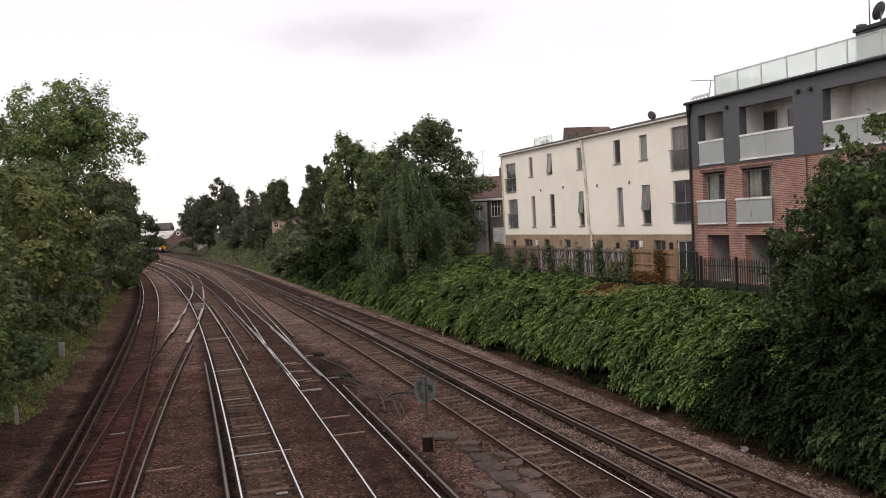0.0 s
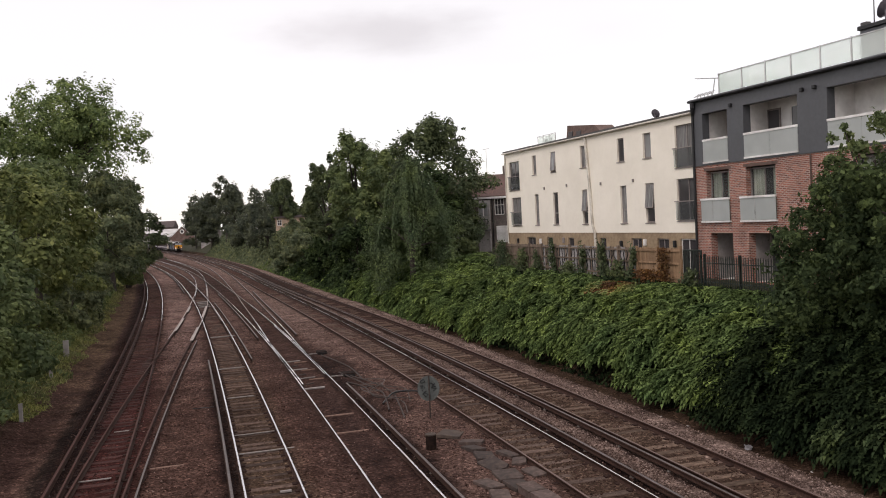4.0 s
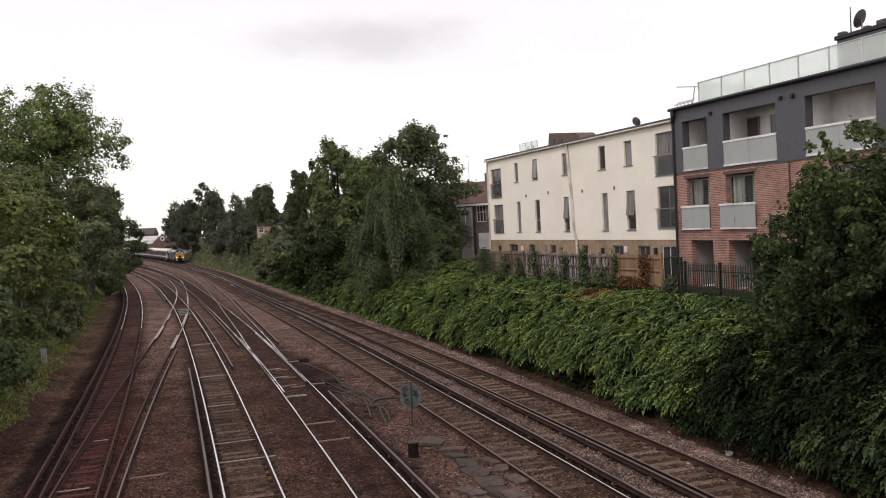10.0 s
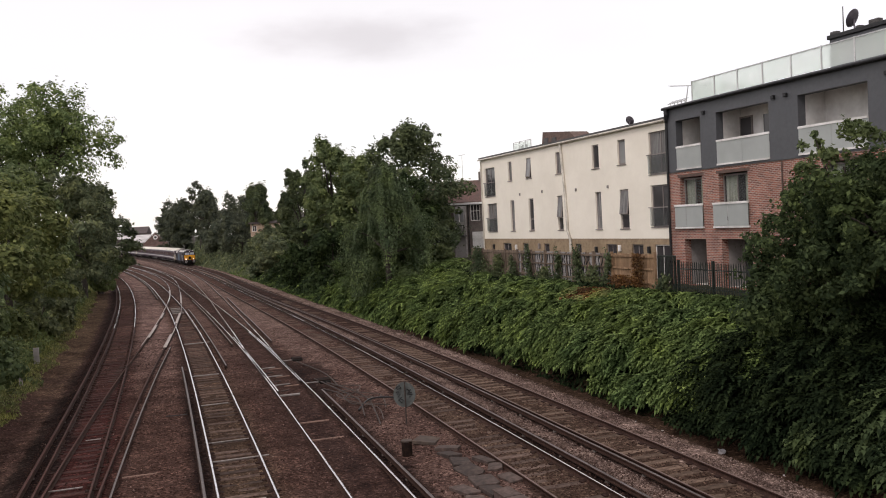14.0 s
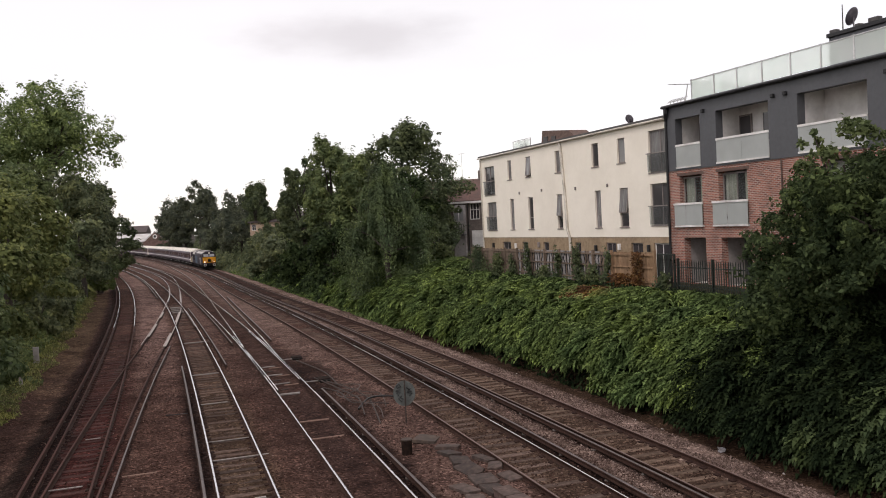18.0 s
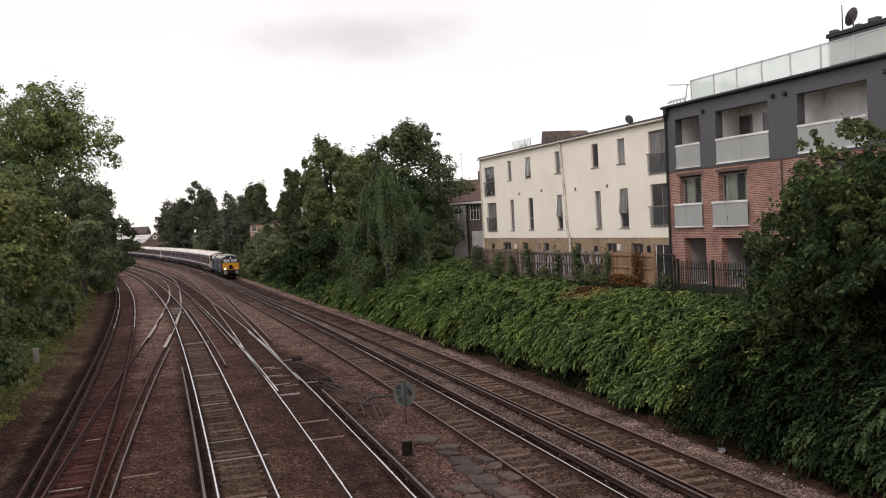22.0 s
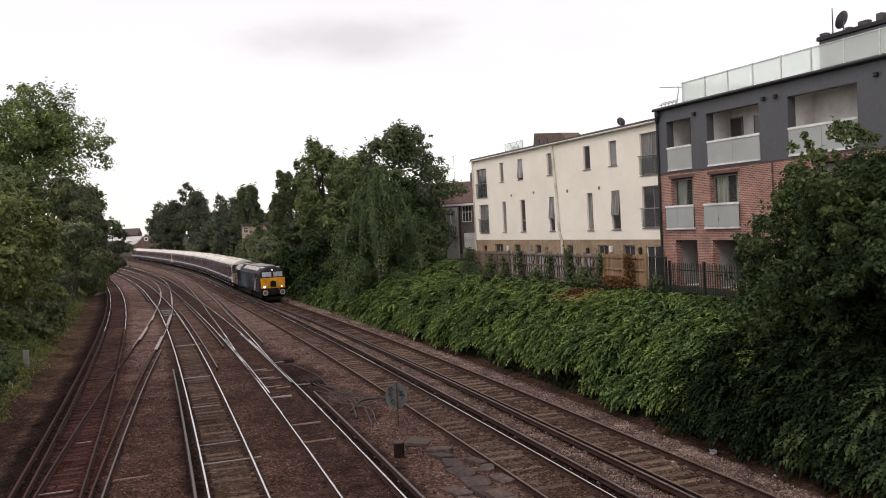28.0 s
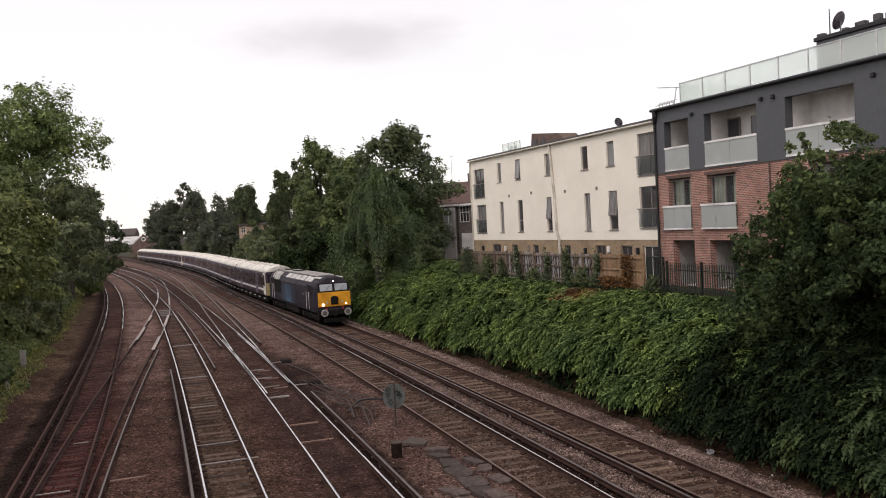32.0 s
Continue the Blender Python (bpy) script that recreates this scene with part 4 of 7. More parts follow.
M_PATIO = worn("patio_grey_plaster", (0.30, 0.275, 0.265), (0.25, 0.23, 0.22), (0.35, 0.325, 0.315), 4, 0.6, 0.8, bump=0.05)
M_BALC = worn("balcony_white", (0.74, 0.72, 0.70), (0.70, 0.68, 0.66), (0.78, 0.76, 0.74), 4, 0.6, 0.7, bump=0.05)
brick_house()


# ------------------------------------------------------------------ trees and undergrowth
M_BARK = worn("bark", (0.055, 0.045, 0.038), (0.03, 0.025, 0.02), (0.09, 0.075, 0.062), 12, 1.5, 0.95, bump=0.6)
L_MID = leafy("leaves_mid_green", (0.132, 0.166, 0.072), (0.158, 0.196, 0.087), (0.208, 0.242, 0.110), 0.40, vary=0.75)
L_DARK = leafy("leaves_dark_green", (0.090, 0.112, 0.059), (0.108, 0.133, 0.069), (0.154, 0.176, 0.092), 0.42, vary=0.7)
L_OLIVE = leafy("leaves_olive", (0.146, 0.168, 0.060), (0.174, 0.196, 0.073), (0.228, 0.238, 0.090), 0.35, vary=0.8)
L_GREY = leafy("leaves_grey_green", (0.146, 0.166, 0.094), (0.170, 0.192, 0.108), (0.226, 0.242, 0.132), 0.38, vary=0.75)
L_BRAMBLE = leafy("leaves_fresh_green", (0.074, 0.108, 0.037), (0.116, 0.162, 0.055), (0.200, 0.262, 0.092), 0.30, 0.7, 0.05, vary=1.15)
L_WILLOW = leafy("leaves_hanging", (0.098, 0.132, 0.066), (0.116, 0.154, 0.077), (0.150, 0.190, 0.094), 0.40, vary=0.7)
L_GRASS = leafy("grass_blades", (0.17, 0.19, 0.065), (0.24, 0.255, 0.095), (0.34, 0.325, 0.15), 0.35, 0.7)
L_LIME = leafy("leaves_light_green", (0.150, 0.196, 0.076), (0.195, 0.245, 0.098), (0.255, 0.300, 0.128), 0.4)
L_RED = leafy("leaves_russet", (0.09, 0.04, 0.018), (0.15, 0.068, 0.030), (0.19, 0.11, 0.045))
# near-black leaf colour: the shade under shrubs and bank growth painted in
L_SHRUB_SHADED = leafy("leaves_shrub_shaded", (0.012, 0.019, 0.010), (0.018, 0.027, 0.013), (0.032, 0.045, 0.020), 0.2, 0.8, 0.02)
# deep shade below the bank trees is put into this leaf colour
L_SHADED_GREEN = leafy("leaves_shade_darkened", (0.030, 0.046, 0.020), (0.042, 0.062, 0.026), (0.070, 0.096, 0.040), 0.25, 0.6, 0.05)
# far dark green leaves, greyed and lifted so the colour carries distance haze
L_FAR_HAZED = leafy("leaves_far_hazed", (0.094, 0.104, 0.074), (0.112, 0.124, 0.087), (0.142, 0.154, 0.105), 0.45, vary=0.6)
L_SHOOT = leafy("leaves_young_shoots", (0.110, 0.140, 0.060), (0.150, 0.185, 0.082), (0.200, 0.235, 0.110), 0.45)
L_SHRUB_TOP = leafy("leaves_shrub_shoots", (0.047, 0.067, 0.032), (0.065, 0.090, 0.042), (0.110, 0.142, 0.064), 0.38, 0.65, 0.04, vary=0.7)


def crown_points(centre, radii, n, clumps, spread, skin=0.55):
    """Leaf places of a crown: leafy boughs near the skin of an egg-shaped volume, each a lumpy shell of leaves with loose sprigs."""
    c = np.array(centre, float)
    r = np.array(radii, float)
    nb = max(18, int(clumps / 1.6))
    d = RNG.normal(size=(nb, 3))
    d /= np.linalg.norm(d, axis=1, keepdims=True)
    d[:, 2] = np.where(d[:, 2] < -0.75, -d[:, 2], d[:, 2])
    rad = RNG.uniform(skin, 0.92, nb) ** 0.7
    size = spread * RNG.uniform(0.5, 1.5, nb)
    # a third of the boughs are small and stand out of the outline
    sprig = RNG.uniform(0, 1, nb) < 0.28
    rad = np.where(sprig, RNG.uniform(0.86, 1.0, nb), rad)
    size = np.where(sprig, size * 0.55, size)
    k = c + d * rad[:, None] * r
    share = size ** 2
    which = RNG.choice(nb, n, p=share / share.sum())
    u = RNG.normal(size=(n, 3))
    u /= np.linalg.norm(u, axis=1, keepdims=True)
    u += d[which] * 0.4 + np.array([0, 0, 0.26])
    u /= np.linalg.norm(u, axis=1, keepdims=True) + 1e-9
    f = RNG.uniform(2.5, 5.5, (nb, 3))
    g = RNG.uniform(0, 6.28, (nb, 3))
    lump = np.sum(np.sin(u * f[which] + g[which]) * np.array([1.0, 1.0, 0.8]), axis=1) / 2.8
    reach = 0.82 + 0.24 * lump + RNG.normal(size=n) * 0.07
    loose = RNG.uniform(0, 1, n) < 0.12
    reach = np.where(loose, RNG.uniform(0.3, 1.22, n), reach)
    # leafy twigs that stick out of each bough
    more = np.random.default_rng(n + nb)
    twig = more.normal(size=(nb, 6, 3)) + d[:, None, :] * 0.7 + np.array([0, 0, 0.7])
    twig /= np.linalg.norm(twig, axis=2, keepdims=True)
    long = more.uniform(0.95, 1.65, (nb, 6))
    pick = more.integers(0, 6, n)
    on_twig = more.uniform(0, 1, n) < 0.20
    along = more.uniform(0.45, 1.0, n) * long[which, pick]
    stray = twig[which, pick] + more.normal(size=(n, 3)) * 0.075
    u = np.where(on_twig[:, None], stray / np.linalg.norm(stray, axis=1, keepdims=True), u)
    reach = np.where(on_twig, along, reach)
    shape = RNG.uniform(0.75, 1.3, (nb, 3))
    shape[:, 2] *= 0.86
    o = u * (reach * size[which])[:, None] * shape[which]
    # boughs drawn out along their growth, up and outwards
    grow = d + np.array([0, 0, 0.35])
    grow /= np.linalg.norm(grow, axis=1, keepdims=True)
    o += grow[which] * (np.sum(o * grow[which], axis=1) * 0.28)[:, None]
    o[:, 2] -= 0.12 * np.hypot(o[:, 0], o[:, 1])
    pts = k[which] + o
    over = np.percentile(np.abs(pts - c), 99.2, axis=0) / r
    over[2] = np.percentile(pts[:, 2] - c[2], 99.6) / r[2]
    pts = c + (pts - c) / np.maximum(over, 1.0)
    k = c + (k - c) / np.maximum(over, 1.0)
    nrm = u * 0.85 + np.array([0, 0, 0.38])
    nrm /= np.linalg.norm(nrm, axis=1, keepdims=True) + 1e-9
    return pts, nrm, k


def tree(y, d, height, radii, mat, n=9000, leaf=0.36, clumps=70, spread=1.1, label="", category="tree", group="trees by the line", lift=None, hang=False, name="tree", xy=None, limbs=7, skin=0.55, at_z=None, flat=0.68):
    x, w = xy or on_line(y, d)
    z0 = float(ground_height(y, d)) - 0.1 if at_z is None else at_z
    t = thing(name, pose(x, w, z0), label, category, group)
    fine = 0.82 if leaf > 0.38 else 0.94
    n, leaf = int(n * 0.86 / fine ** 1.7), leaf * 0.99 * fine
    rz = radii[2]
    cz = height - rz if lift is None else lift
    pts, nrm, k = crown_points((0, 0, cz), radii, n, clumps, spread, skin)
    keep = pts[:, 2] > 0.1
    pts, nrm = pts[keep], nrm[keep]
    if hang:
        # long hanging sprays below each clump
        lock = 0.5 + 0.5 * np.sin(2.4 * pts[:, 0] + 1.1) * np.sin(2.0 * pts[:, 1] + 0.4 * pts[:, 2])
        drop = RNG.uniform(0, 1, len(pts)) ** 1.2 * (0.5 + 3.0 * lock)
        pts[:, :2] *= (0.78 + 0.34 * lock)[:, None]
        pts[:, 2] = np.maximum(pts[:, 2] - drop, 0.2)
        cone = np.interp(pts[:, 2], [0, height * 0.45, height], [1.12, 0.92, 0.36])[:, None]
        pts[:, :2] *= cone
    me = leaf_mesh("crown", pts, leaf, nrm, 0.55 if name == "shrub" else flat, 0.62 if not hang else 0.48, 0.4 if not hang else 1.6)
    part("crown", me, mat, t)
    r0 = 0.018 * height + 0.05
    bend = RNG.uniform(-0.3, 0.3, 2)
    bm = bmesh.new()
    tube(bm, [(0, 0, -0.3), (bend[0] * 0.3, bend[1] * 0.3, cz * 0.35), (bend[0], bend[1], cz * 0.75), (bend[0] * 1.6, bend[1] * 1.6, cz + rz * 0.45)], [r0 * 1.25, r0, r0 * 0.7, r0 * 0.2], 9)
    part("trunk", bm, M_BARK, t)
    for q in k[RNG.choice(len(k), min(limbs, len(k)), replace=False)]:
        f = RNG.uniform(0.45, 0.8)
        a = Vector((bend[0] * f, bend[1] * f, cz * f + 0.2))
        b = Vector(q)
        m = a.lerp(b, 0.55) + Vector((0, 0, 0.12 * (b - a).length))
        bm = bmesh.new()
        tube(bm, [a, m, b], [r0 * 0.42, r0 * 0.26, r0 * 0.07], 6)
        part("limb", bm, M_BARK, t)
    return t


def plant_trees():
    # bank below the houses
    tree(66, 8.4, 11.2, (4.1, 4.2, 6.2), L_WILLOW, 60000, 0.22, 220, 0.75, "grey-green tree with long hanging sprays on the bank", hang=True, lift=5.0)
    tree(76, 14.5, 13.5, (4.9, 5.0, 6.6), L_DARK, 27000, 0.33, 200, 0.9, "tall dark green broadleaf tree behind the hanging tree", skin=0.4)
    tree(71, 11.8, 8.6, (2.9, 3.2, 4.0), L_SHADED_GREEN, 11000, 0.34, 50, 0.9, "dark tree at the end of the cream house")
    tree(88, 9.3, 14.8, (3.3, 4.2, 6.0), L_MID, 20000, 0.36, 130, 0.95, "round-topped green tree on the bank")
    tree(80, 7.4, 7.0, (2.6, 3.6, 3.6), L_SHADED_GREEN, 10000, 0.34, 60, 0.9, "lower tree in shade-darkened leaves leaning over the bank foot")
    tree(102, 9.2, 14.0, (3.3, 3.4, 7.0), L_DARK, 16000, 0.40, 80, 0.95, "tall dark pointed tree with open crown", skin=0.3)
    # greyer leaves than mid green here, standing in for haze
    tree(112, 7.8, 5.4, (3.4, 4.0, 2.8), L_GREY, 9000, 0.4, 55, 1.0, "leafy shrub-like tree above the ballast")
    tree(124, 10.2, 4.6, (3.6, 4.0, 2.5), L_GREY, 8000, 0.45, 50, 1.2, "grey-green tree on the bank")
    tree(142, 9.6, 13.4, (2.9, 3.0, 4.4), L_DARK, 11000, 0.45, 60, 1.0, "pointed green tree on the bank")
    tree(158, 9.2, 10.2, (4.6, 5.0, 5.2), L_FAR_HAZED, 8000, 0.5, 55, 1.3, "green tree over the outer track")
    tree(165, 13.7, 12.6, (2.6, 3.0, 5.4), L_FAR_HAZED, 9000, 0.55, 60, 1.4, "dark tall tree among the far bank trees")
    tree(186, 10.6, 13.6, (5.4, 5.6, 7.2), L_FAR_HAZED, 9000, 0.55, 60, 1.5, "dark green far bank tree")
    tree(203, 9.4, 15.4, (4.6, 5.0, 7.4), L_FAR_HAZED, 10000, 0.6, 65, 1.4, "dark full tree of the far bank", skin=0.35)
    tree(220, 10.0, 18.9, (5.2, 5.4, 8.8), L_FAR_HAZED, 11000, 0.6, 75, 1.4, "highest dark tree at the bend")
    tree(236, 8.6, 15.0, (6.8, 6.5, 5.4), L_FAR_HAZED, 16000, 0.6, 130, 1.35, "dark tree overhanging the bend")
    tree(142, 19.5, 14.5, (4.0, 4.0, 6.5), L_DARK, 8000, 0.5, 50, 1.2, "slender dark tree near the old house")
    tree(176, 13.0, 11.8, (4.6, 4.6, 5.2), L_FAR_HAZED, 10000, 0.5, 60, 1.3, "dark full tree filling the row above the bend", skin=0.3)
    tree(93, 14.5, 12.0, (4.4, 4.4, 5.6), L_MID, 12000, 0.4, 80, 1.1, "dark tree filling the row on top of the bank", skin=0.2)
    tree(82, 12.0, 11.0, (4.0, 4.0, 5.0), L_MID, 12000, 0.36, 80, 1.0, "dark full tree between the taller bank trees", skin=0.2)
    tree(126, 17.0, 11.0, (3.6, 3.8, 5.0), L_DARK, 8000, 0.45, 50, 1.1, "dark tree beside the old brick house", skin=0.3)
    tree(262, 9.6, 16.6, (6.4, 6.5, 7.6), L_FAR_HAZED, 12000, 0.6, 80, 1.4, "dark broad tree closing the row at the bend", skin=0.3)
    tree(284, 12.5, 13.4, (5.2, 6.0, 6.2), L_FAR_HAZED, 9000, 0.6, 60, 1.4, "last dark tree of the far bank", skin=0.3)
    tree(128, 9.6, 6.0, (3.2, 3.6, 3.0), L_GREY, 10000, 0.42, 60, 0.9, "grey-green bush hiding the foot of the buff house", name="shrub", category="shrub")
    tree(117, -15.9, 3.6, (1.8, 4.0, 1.9), L_MID, 7000, 0.36, 40, 0.7, "low green bush where the verge narrows", name="shrub", category="shrub")
    tree(300, -4.6, 8.6, (4.6, 6.0, 3.4), L_LIME, 7000, 0.55, 50, 1.2, "light green bush beyond the last bend", name="shrub", category="shrub")
    tree(270, 8.2, 8.0, (4.8, 5.4, 4.0), L_FAR_HAZED, 8000, 0.55, 60, 1.1, "dark bush between the far trees and the gable", name="shrub", category="shrub")
    tree(121, 10.9, 9.4, (1.9, 2.4, 4.6), L_DARK, 7000, 0.42, 40, 0.8, "slim dark tree beside the pale house", skin=0.3)
    tree(233, 7.6, 9.0, (3.6, 5.0, 4.3), L_FAR_HAZED, 9000, 0.5, 50, 1.2, "dark low tree beside the far bend", skin=0.3)
    tree(126, 7.8, 4.6, (3.0, 3.8, 2.6), L_GREY, 8000, 0.42, 50, 0.9, "grey-green bush on the bank below the buff house", name="shrub", category="shrub")
    # grey-green leaf colour again takes the place of haze
    tree(138, 9.4, 4.6, (2.8, 3.4, 2.6), L_GREY, 8000, 0.44, 50, 0.9, "green bush on the far bank", name="shrub", category="shrub")
    tree(97, 7.4, 4.8, (2.4, 3.4, 2.8), L_SHADED_GREEN, 8000, 0.36, 50, 0.8, "dark bush at the foot of the pointed tree", name="shrub", category="shrub")
    # left side of the line
    tree(96, -19.9, 23.4, (8.2, 7.4, 6.3), L_LIME, 32000, 0.36, 230, 1.25, "very tall broad tree with an open spreading crown", skin=0.05, limbs=9)
    tree(88, -27.0, 20.6, (5.0, 5.0, 7.4), L_LIME, 12000, 0.42, 90, 0.9, "tall open-crowned tree beside the tallest one", skin=0.3, limbs=12)
    tree(88, -18.4, 13.6, (5.0, 5.4, 6.4), L_GREY, 24000, 0.36, 100, 1.05, "dense grey-green willow by the siding")
    tree(72, -20.2, 12.6, (4.4, 5.0, 5.8), L_MID, 22000, 0.34, 95, 1.0, "dense round green tree by the siding")
    tree(58, -18.9, 10.6, (4.0, 4.6, 5.0), L_OLIVE, 22000, 0.30, 95, 0.9, "olive green tree turning yellow beside the siding")
    tree(47, -19.4, 10.4, (4.0, 4.2, 5.0), L_OLIVE, 22000, 0.28, 95, 0.85, "olive and rust tinted tree at the line side")
    tree(38, -18.8, 7.6, (3.2, 3.8, 3.8), L_MID, 20000, 0.24, 90, 0.7, "low leafy tree at the line side")
    tree(31, -17.8, 4.6, (2.2, 3.0, 2.4), L_MID, 14000, 0.20, 70, 0.55, "bushy green shrub at the line side")
    tree(65, -17.8, 4.4, (1.7, 4.0, 2.3), L_GREY, 12000, 0.28, 60, 0.7, "dark shrub beside the grass verge")
    tree(80, -18.2, 5.4, (2.0, 5.0, 2.9), L_GREY, 12000, 0.32, 60, 0.8, "dark overhanging shrub by the siding")
    tree(106, -17.2, 14.6, (4.2, 5.0, 7.2), L_GREY, 18000, 0.42, 70, 1.1, "dark tree at the edge of the siding")
    tree(118, -15.6, 14.9, (5.6, 4.0, 6.4), L_DARK, 13000, 0.42, 60, 1.0, "dark ragged tree poking out over the siding", skin=0.3)
    tree(136, -16.4, 8.5, (3.4, 6.0, 4.2), L_MID, 10000, 0.45, 60, 1.1, "green tree hiding the bend")
    tree(160, -14.7, 7.5, (4.2, 6.5, 3.8), L_MID, 9000, 0.5, 55, 1.2, "green line-side tree near the bend")
    tree(190, -15.0, 7.6, (4.8, 7.0, 4.0), L_MID, 9000, 0.55, 55, 1.3, "low green tree beyond the siding")
    tree(225, -15.2, 8.0, (5.4, 8.0, 4.2), L_MID, 9000, 0.6, 55, 1.4, "far low green tree by the tracks")
    tree(112, -17.3, 6.8, (2.7, 6.0, 3.6), L_MID, 12000, 0.40, 70, 0.9, "dense green bush under the ragged tree", name="shrub", category="shrub")
    tree(148, -16.2, 5.6, (2.8, 7.0, 3.0), L_MID, 10000, 0.44, 60, 0.9, "low dense bush along the bend", name="shrub", category="shrub")
    # large shrub close by on the bank
    tree(0, 0, 7.3, (4.1, 3.8, 4.1), L_SHRUB_TOP, 52000, 0.175, 260, 0.60, "large dark leafy shrub with pale shoots on the bank", xy=(14.7, 26.9), at_z=1.2, name="shrub", category="shrub", limbs=5, skin=0.15)
    tree(0, 0, 7.2, (3.2, 3.0, 2.6), L_SHRUB_TOP, 24000, 0.175, 140, 0.55, "dark shrub arching out over the bank foot", xy=(13.9, 23.4), at_z=0.8, name="shrub", category="shrub", lift=5.2, skin=0.2)
    tree(0, 0, 8.4, (2.4, 2.2, 2.6), L_SHOOT, 3600, 0.20, 70, 0.30, "thin pale young shrub growing up through the large one", xy=(14.0, 26.8), at_z=1.2, name="shrub", category="shrub", limbs=8, skin=0.6)
    # extra tree, all but outside the view, added to shade the bank foot
    tree(0, 0, 9.4, (3.5, 3.6, 4.6), L_SHRUB_SHADED, 24000, 0.21, 140, 0.7, "dark dense tree added mostly out of view to shade the bank foot", xy=(16.6, 21.6), at_z=1.2, name="shrub", category="shrub", limbs=5, skin=0.2)
    tree(70, 13.2, 4.6, (3.0, 3.4, 2.4), L_DARK, 9000, 0.30, 60, 0.8, "dark bush under the end of the timber fence", lift=2.0, name="shrub", category="shrub")
    tree(0, 0, 4.8, (3.0, 2.6, 2.8), L_SHRUB_TOP, 17000, 0.16, 90, 0.55, "dark leafy shrub in front of the palisade fence", xy=(15.5, 30.5), at_z=2.2, name="shrub", category="shrub", lift=2.6)


plant_trees()


def scatter_bank():
    """Knee- to waist-high green growth on the bank, in uneven mounds."""
    def fronds(count, y0, y1, per, mat, label, d0=6.6, d1=12.2, tall=1.0, pairs=4):
        """Arching feathery sprays in leaning plants: each spray is a toothed feather along a bent stalk."""
        ry = RNG.uniform(y0, y1, count)
        rd = RNG.uniform(d0, d1, count)
        big = tall * RNG.uniform(0.3, 1.65, count) * np.interp(rd, [8.8, 10.2, 12.2], [1.0, 0.45, 0.15]) * np.where((rd > 9.9) & (ry > 37.3) & (ry < 42.2), 0.14 if tall > 0.6 else 1.0, 1.0) * np.where(rd < d0 + 0.6, 0.7, 1.0)
        wide = RNG.uniform(0.50, 0.98, count) * np.clip(big, 0.5, 1.1)
        lean = np.stack([RNG.normal(size=count) * 0.18 - 0.16, RNG.normal(size=count) * 0.18 - 0.20], axis=-1)
        k = np.repeat(np.arange(count), per)
        m = len(k)
        x, w = on_line_np(ry[k], rd[k])
        # sprays stand on the dome of their plant, upright at its crown and hanging outwards at its skirt
        q = np.sqrt(RNG.uniform(0, 1, m))
        turn = np.where(RNG.uniform(0, 1, m) < 0.16, RNG.uniform(0, 6.283, m), RNG.normal(size=m) * 0.50 + (RNG.normal(size=count) * 0.25)[k] + math.radians(198))
        out = np.stack([np.cos(turn), np.sin(turn), np.zeros(m)], axis=-1)
        rise = big[k] * (1.0 - 0.72 * q ** 2.0) * RNG.uniform(0.86, 1.04, m)
        root = np.stack([x, w, ground_height(ry[k], rd[k]) - 0.05 + rise], axis=-1) + out * (wide[k] * (q - 0.55))[:, None]
        root[:, :2] += lean[k] * big[k][:, None]
        size = (np.interp(ry[k], [20, 40, 80], [0.60, 0.68, 0.80]) * RNG.uniform(0.7, 1.35, m))[:, None]
        side = np.cross(out, np.array([0, 0, 1.0])) * size
        fore = out * size
        up = np.array([0, 0, 1.0]) * size
        sag = (RNG.uniform(0.15, 0.45, m) + 0.38 * q)[:, None]

        def stalk(f):
            return root + fore * f + up * (0.42 * f - sag * f * f)

        # a feather: toothed blades on both sides of the stalk, all joined along it
        rows = []
        steps = pairs + 2
        for j in range(steps):
            f = j / steps
            long = 0.165 * (1.0 - 0.7 * f) * RNG.uniform(0.7, 1.3, m)[:, None]
            p = stalk(0.10 + f)
            rows.append(p)
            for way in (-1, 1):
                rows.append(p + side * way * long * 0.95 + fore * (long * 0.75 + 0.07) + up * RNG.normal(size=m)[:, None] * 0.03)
        rows.append(stalk(1.12))
        v = np.stack(rows, axis=1)
        wide_row = v.shape[1]
        blades = []
        for j in range(steps):
            a, z = 3 * j, 3 * j + 3
            blades += [(a, a + 1, z), (a, z, a + 2)]
        faces = (np.array(blades)[None] + (np.arange(m) * wide_row)[:, None, None]).reshape(-1, 3)
        v = v.reshape(-1, 3)
        me = quad_mesh("undergrowth", v, faces, True)
        tagged(part("undergrowth", me, mat), label, "undergrowth", kind="stuff")

    fronds(320, 24.2, 45, 124, L_BRAMBLE, "dense bright green undergrowth covering the bank", 6.85)
    fronds(430, 43, 80, 72, L_BRAMBLE, "bright green undergrowth below the timber fence", pairs=3)
    fronds(230, 16.0, 26.0, 56, L_SHRUB_SHADED, "leafy undergrowth coloured near black for the shade of the large shrub", 6.75)
    fronds(110, 60, 80, 60, L_BRAMBLE, "green growth on the bank top beside the timber fence", 11.0, 15.0, 3.2, 3)
    fronds(60, 15.0, 20.4, 70, L_SHRUB_TOP, "dark green sprays at the foot of the bank below the shrub", 6.9, 8.6, 1.0)
    fronds(22, 37.6, 41.5, 26, L_GRASS, "dry grass on the bare patch by the gate", 10.6, 11.8, 0.45)
    fronds(20, 38.6, 41.2, 36, L_RED, "russet drying plants below the timber fence", 10.8, 11.9, 2.2)
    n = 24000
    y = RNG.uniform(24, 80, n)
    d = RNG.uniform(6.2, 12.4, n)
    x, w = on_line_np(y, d)
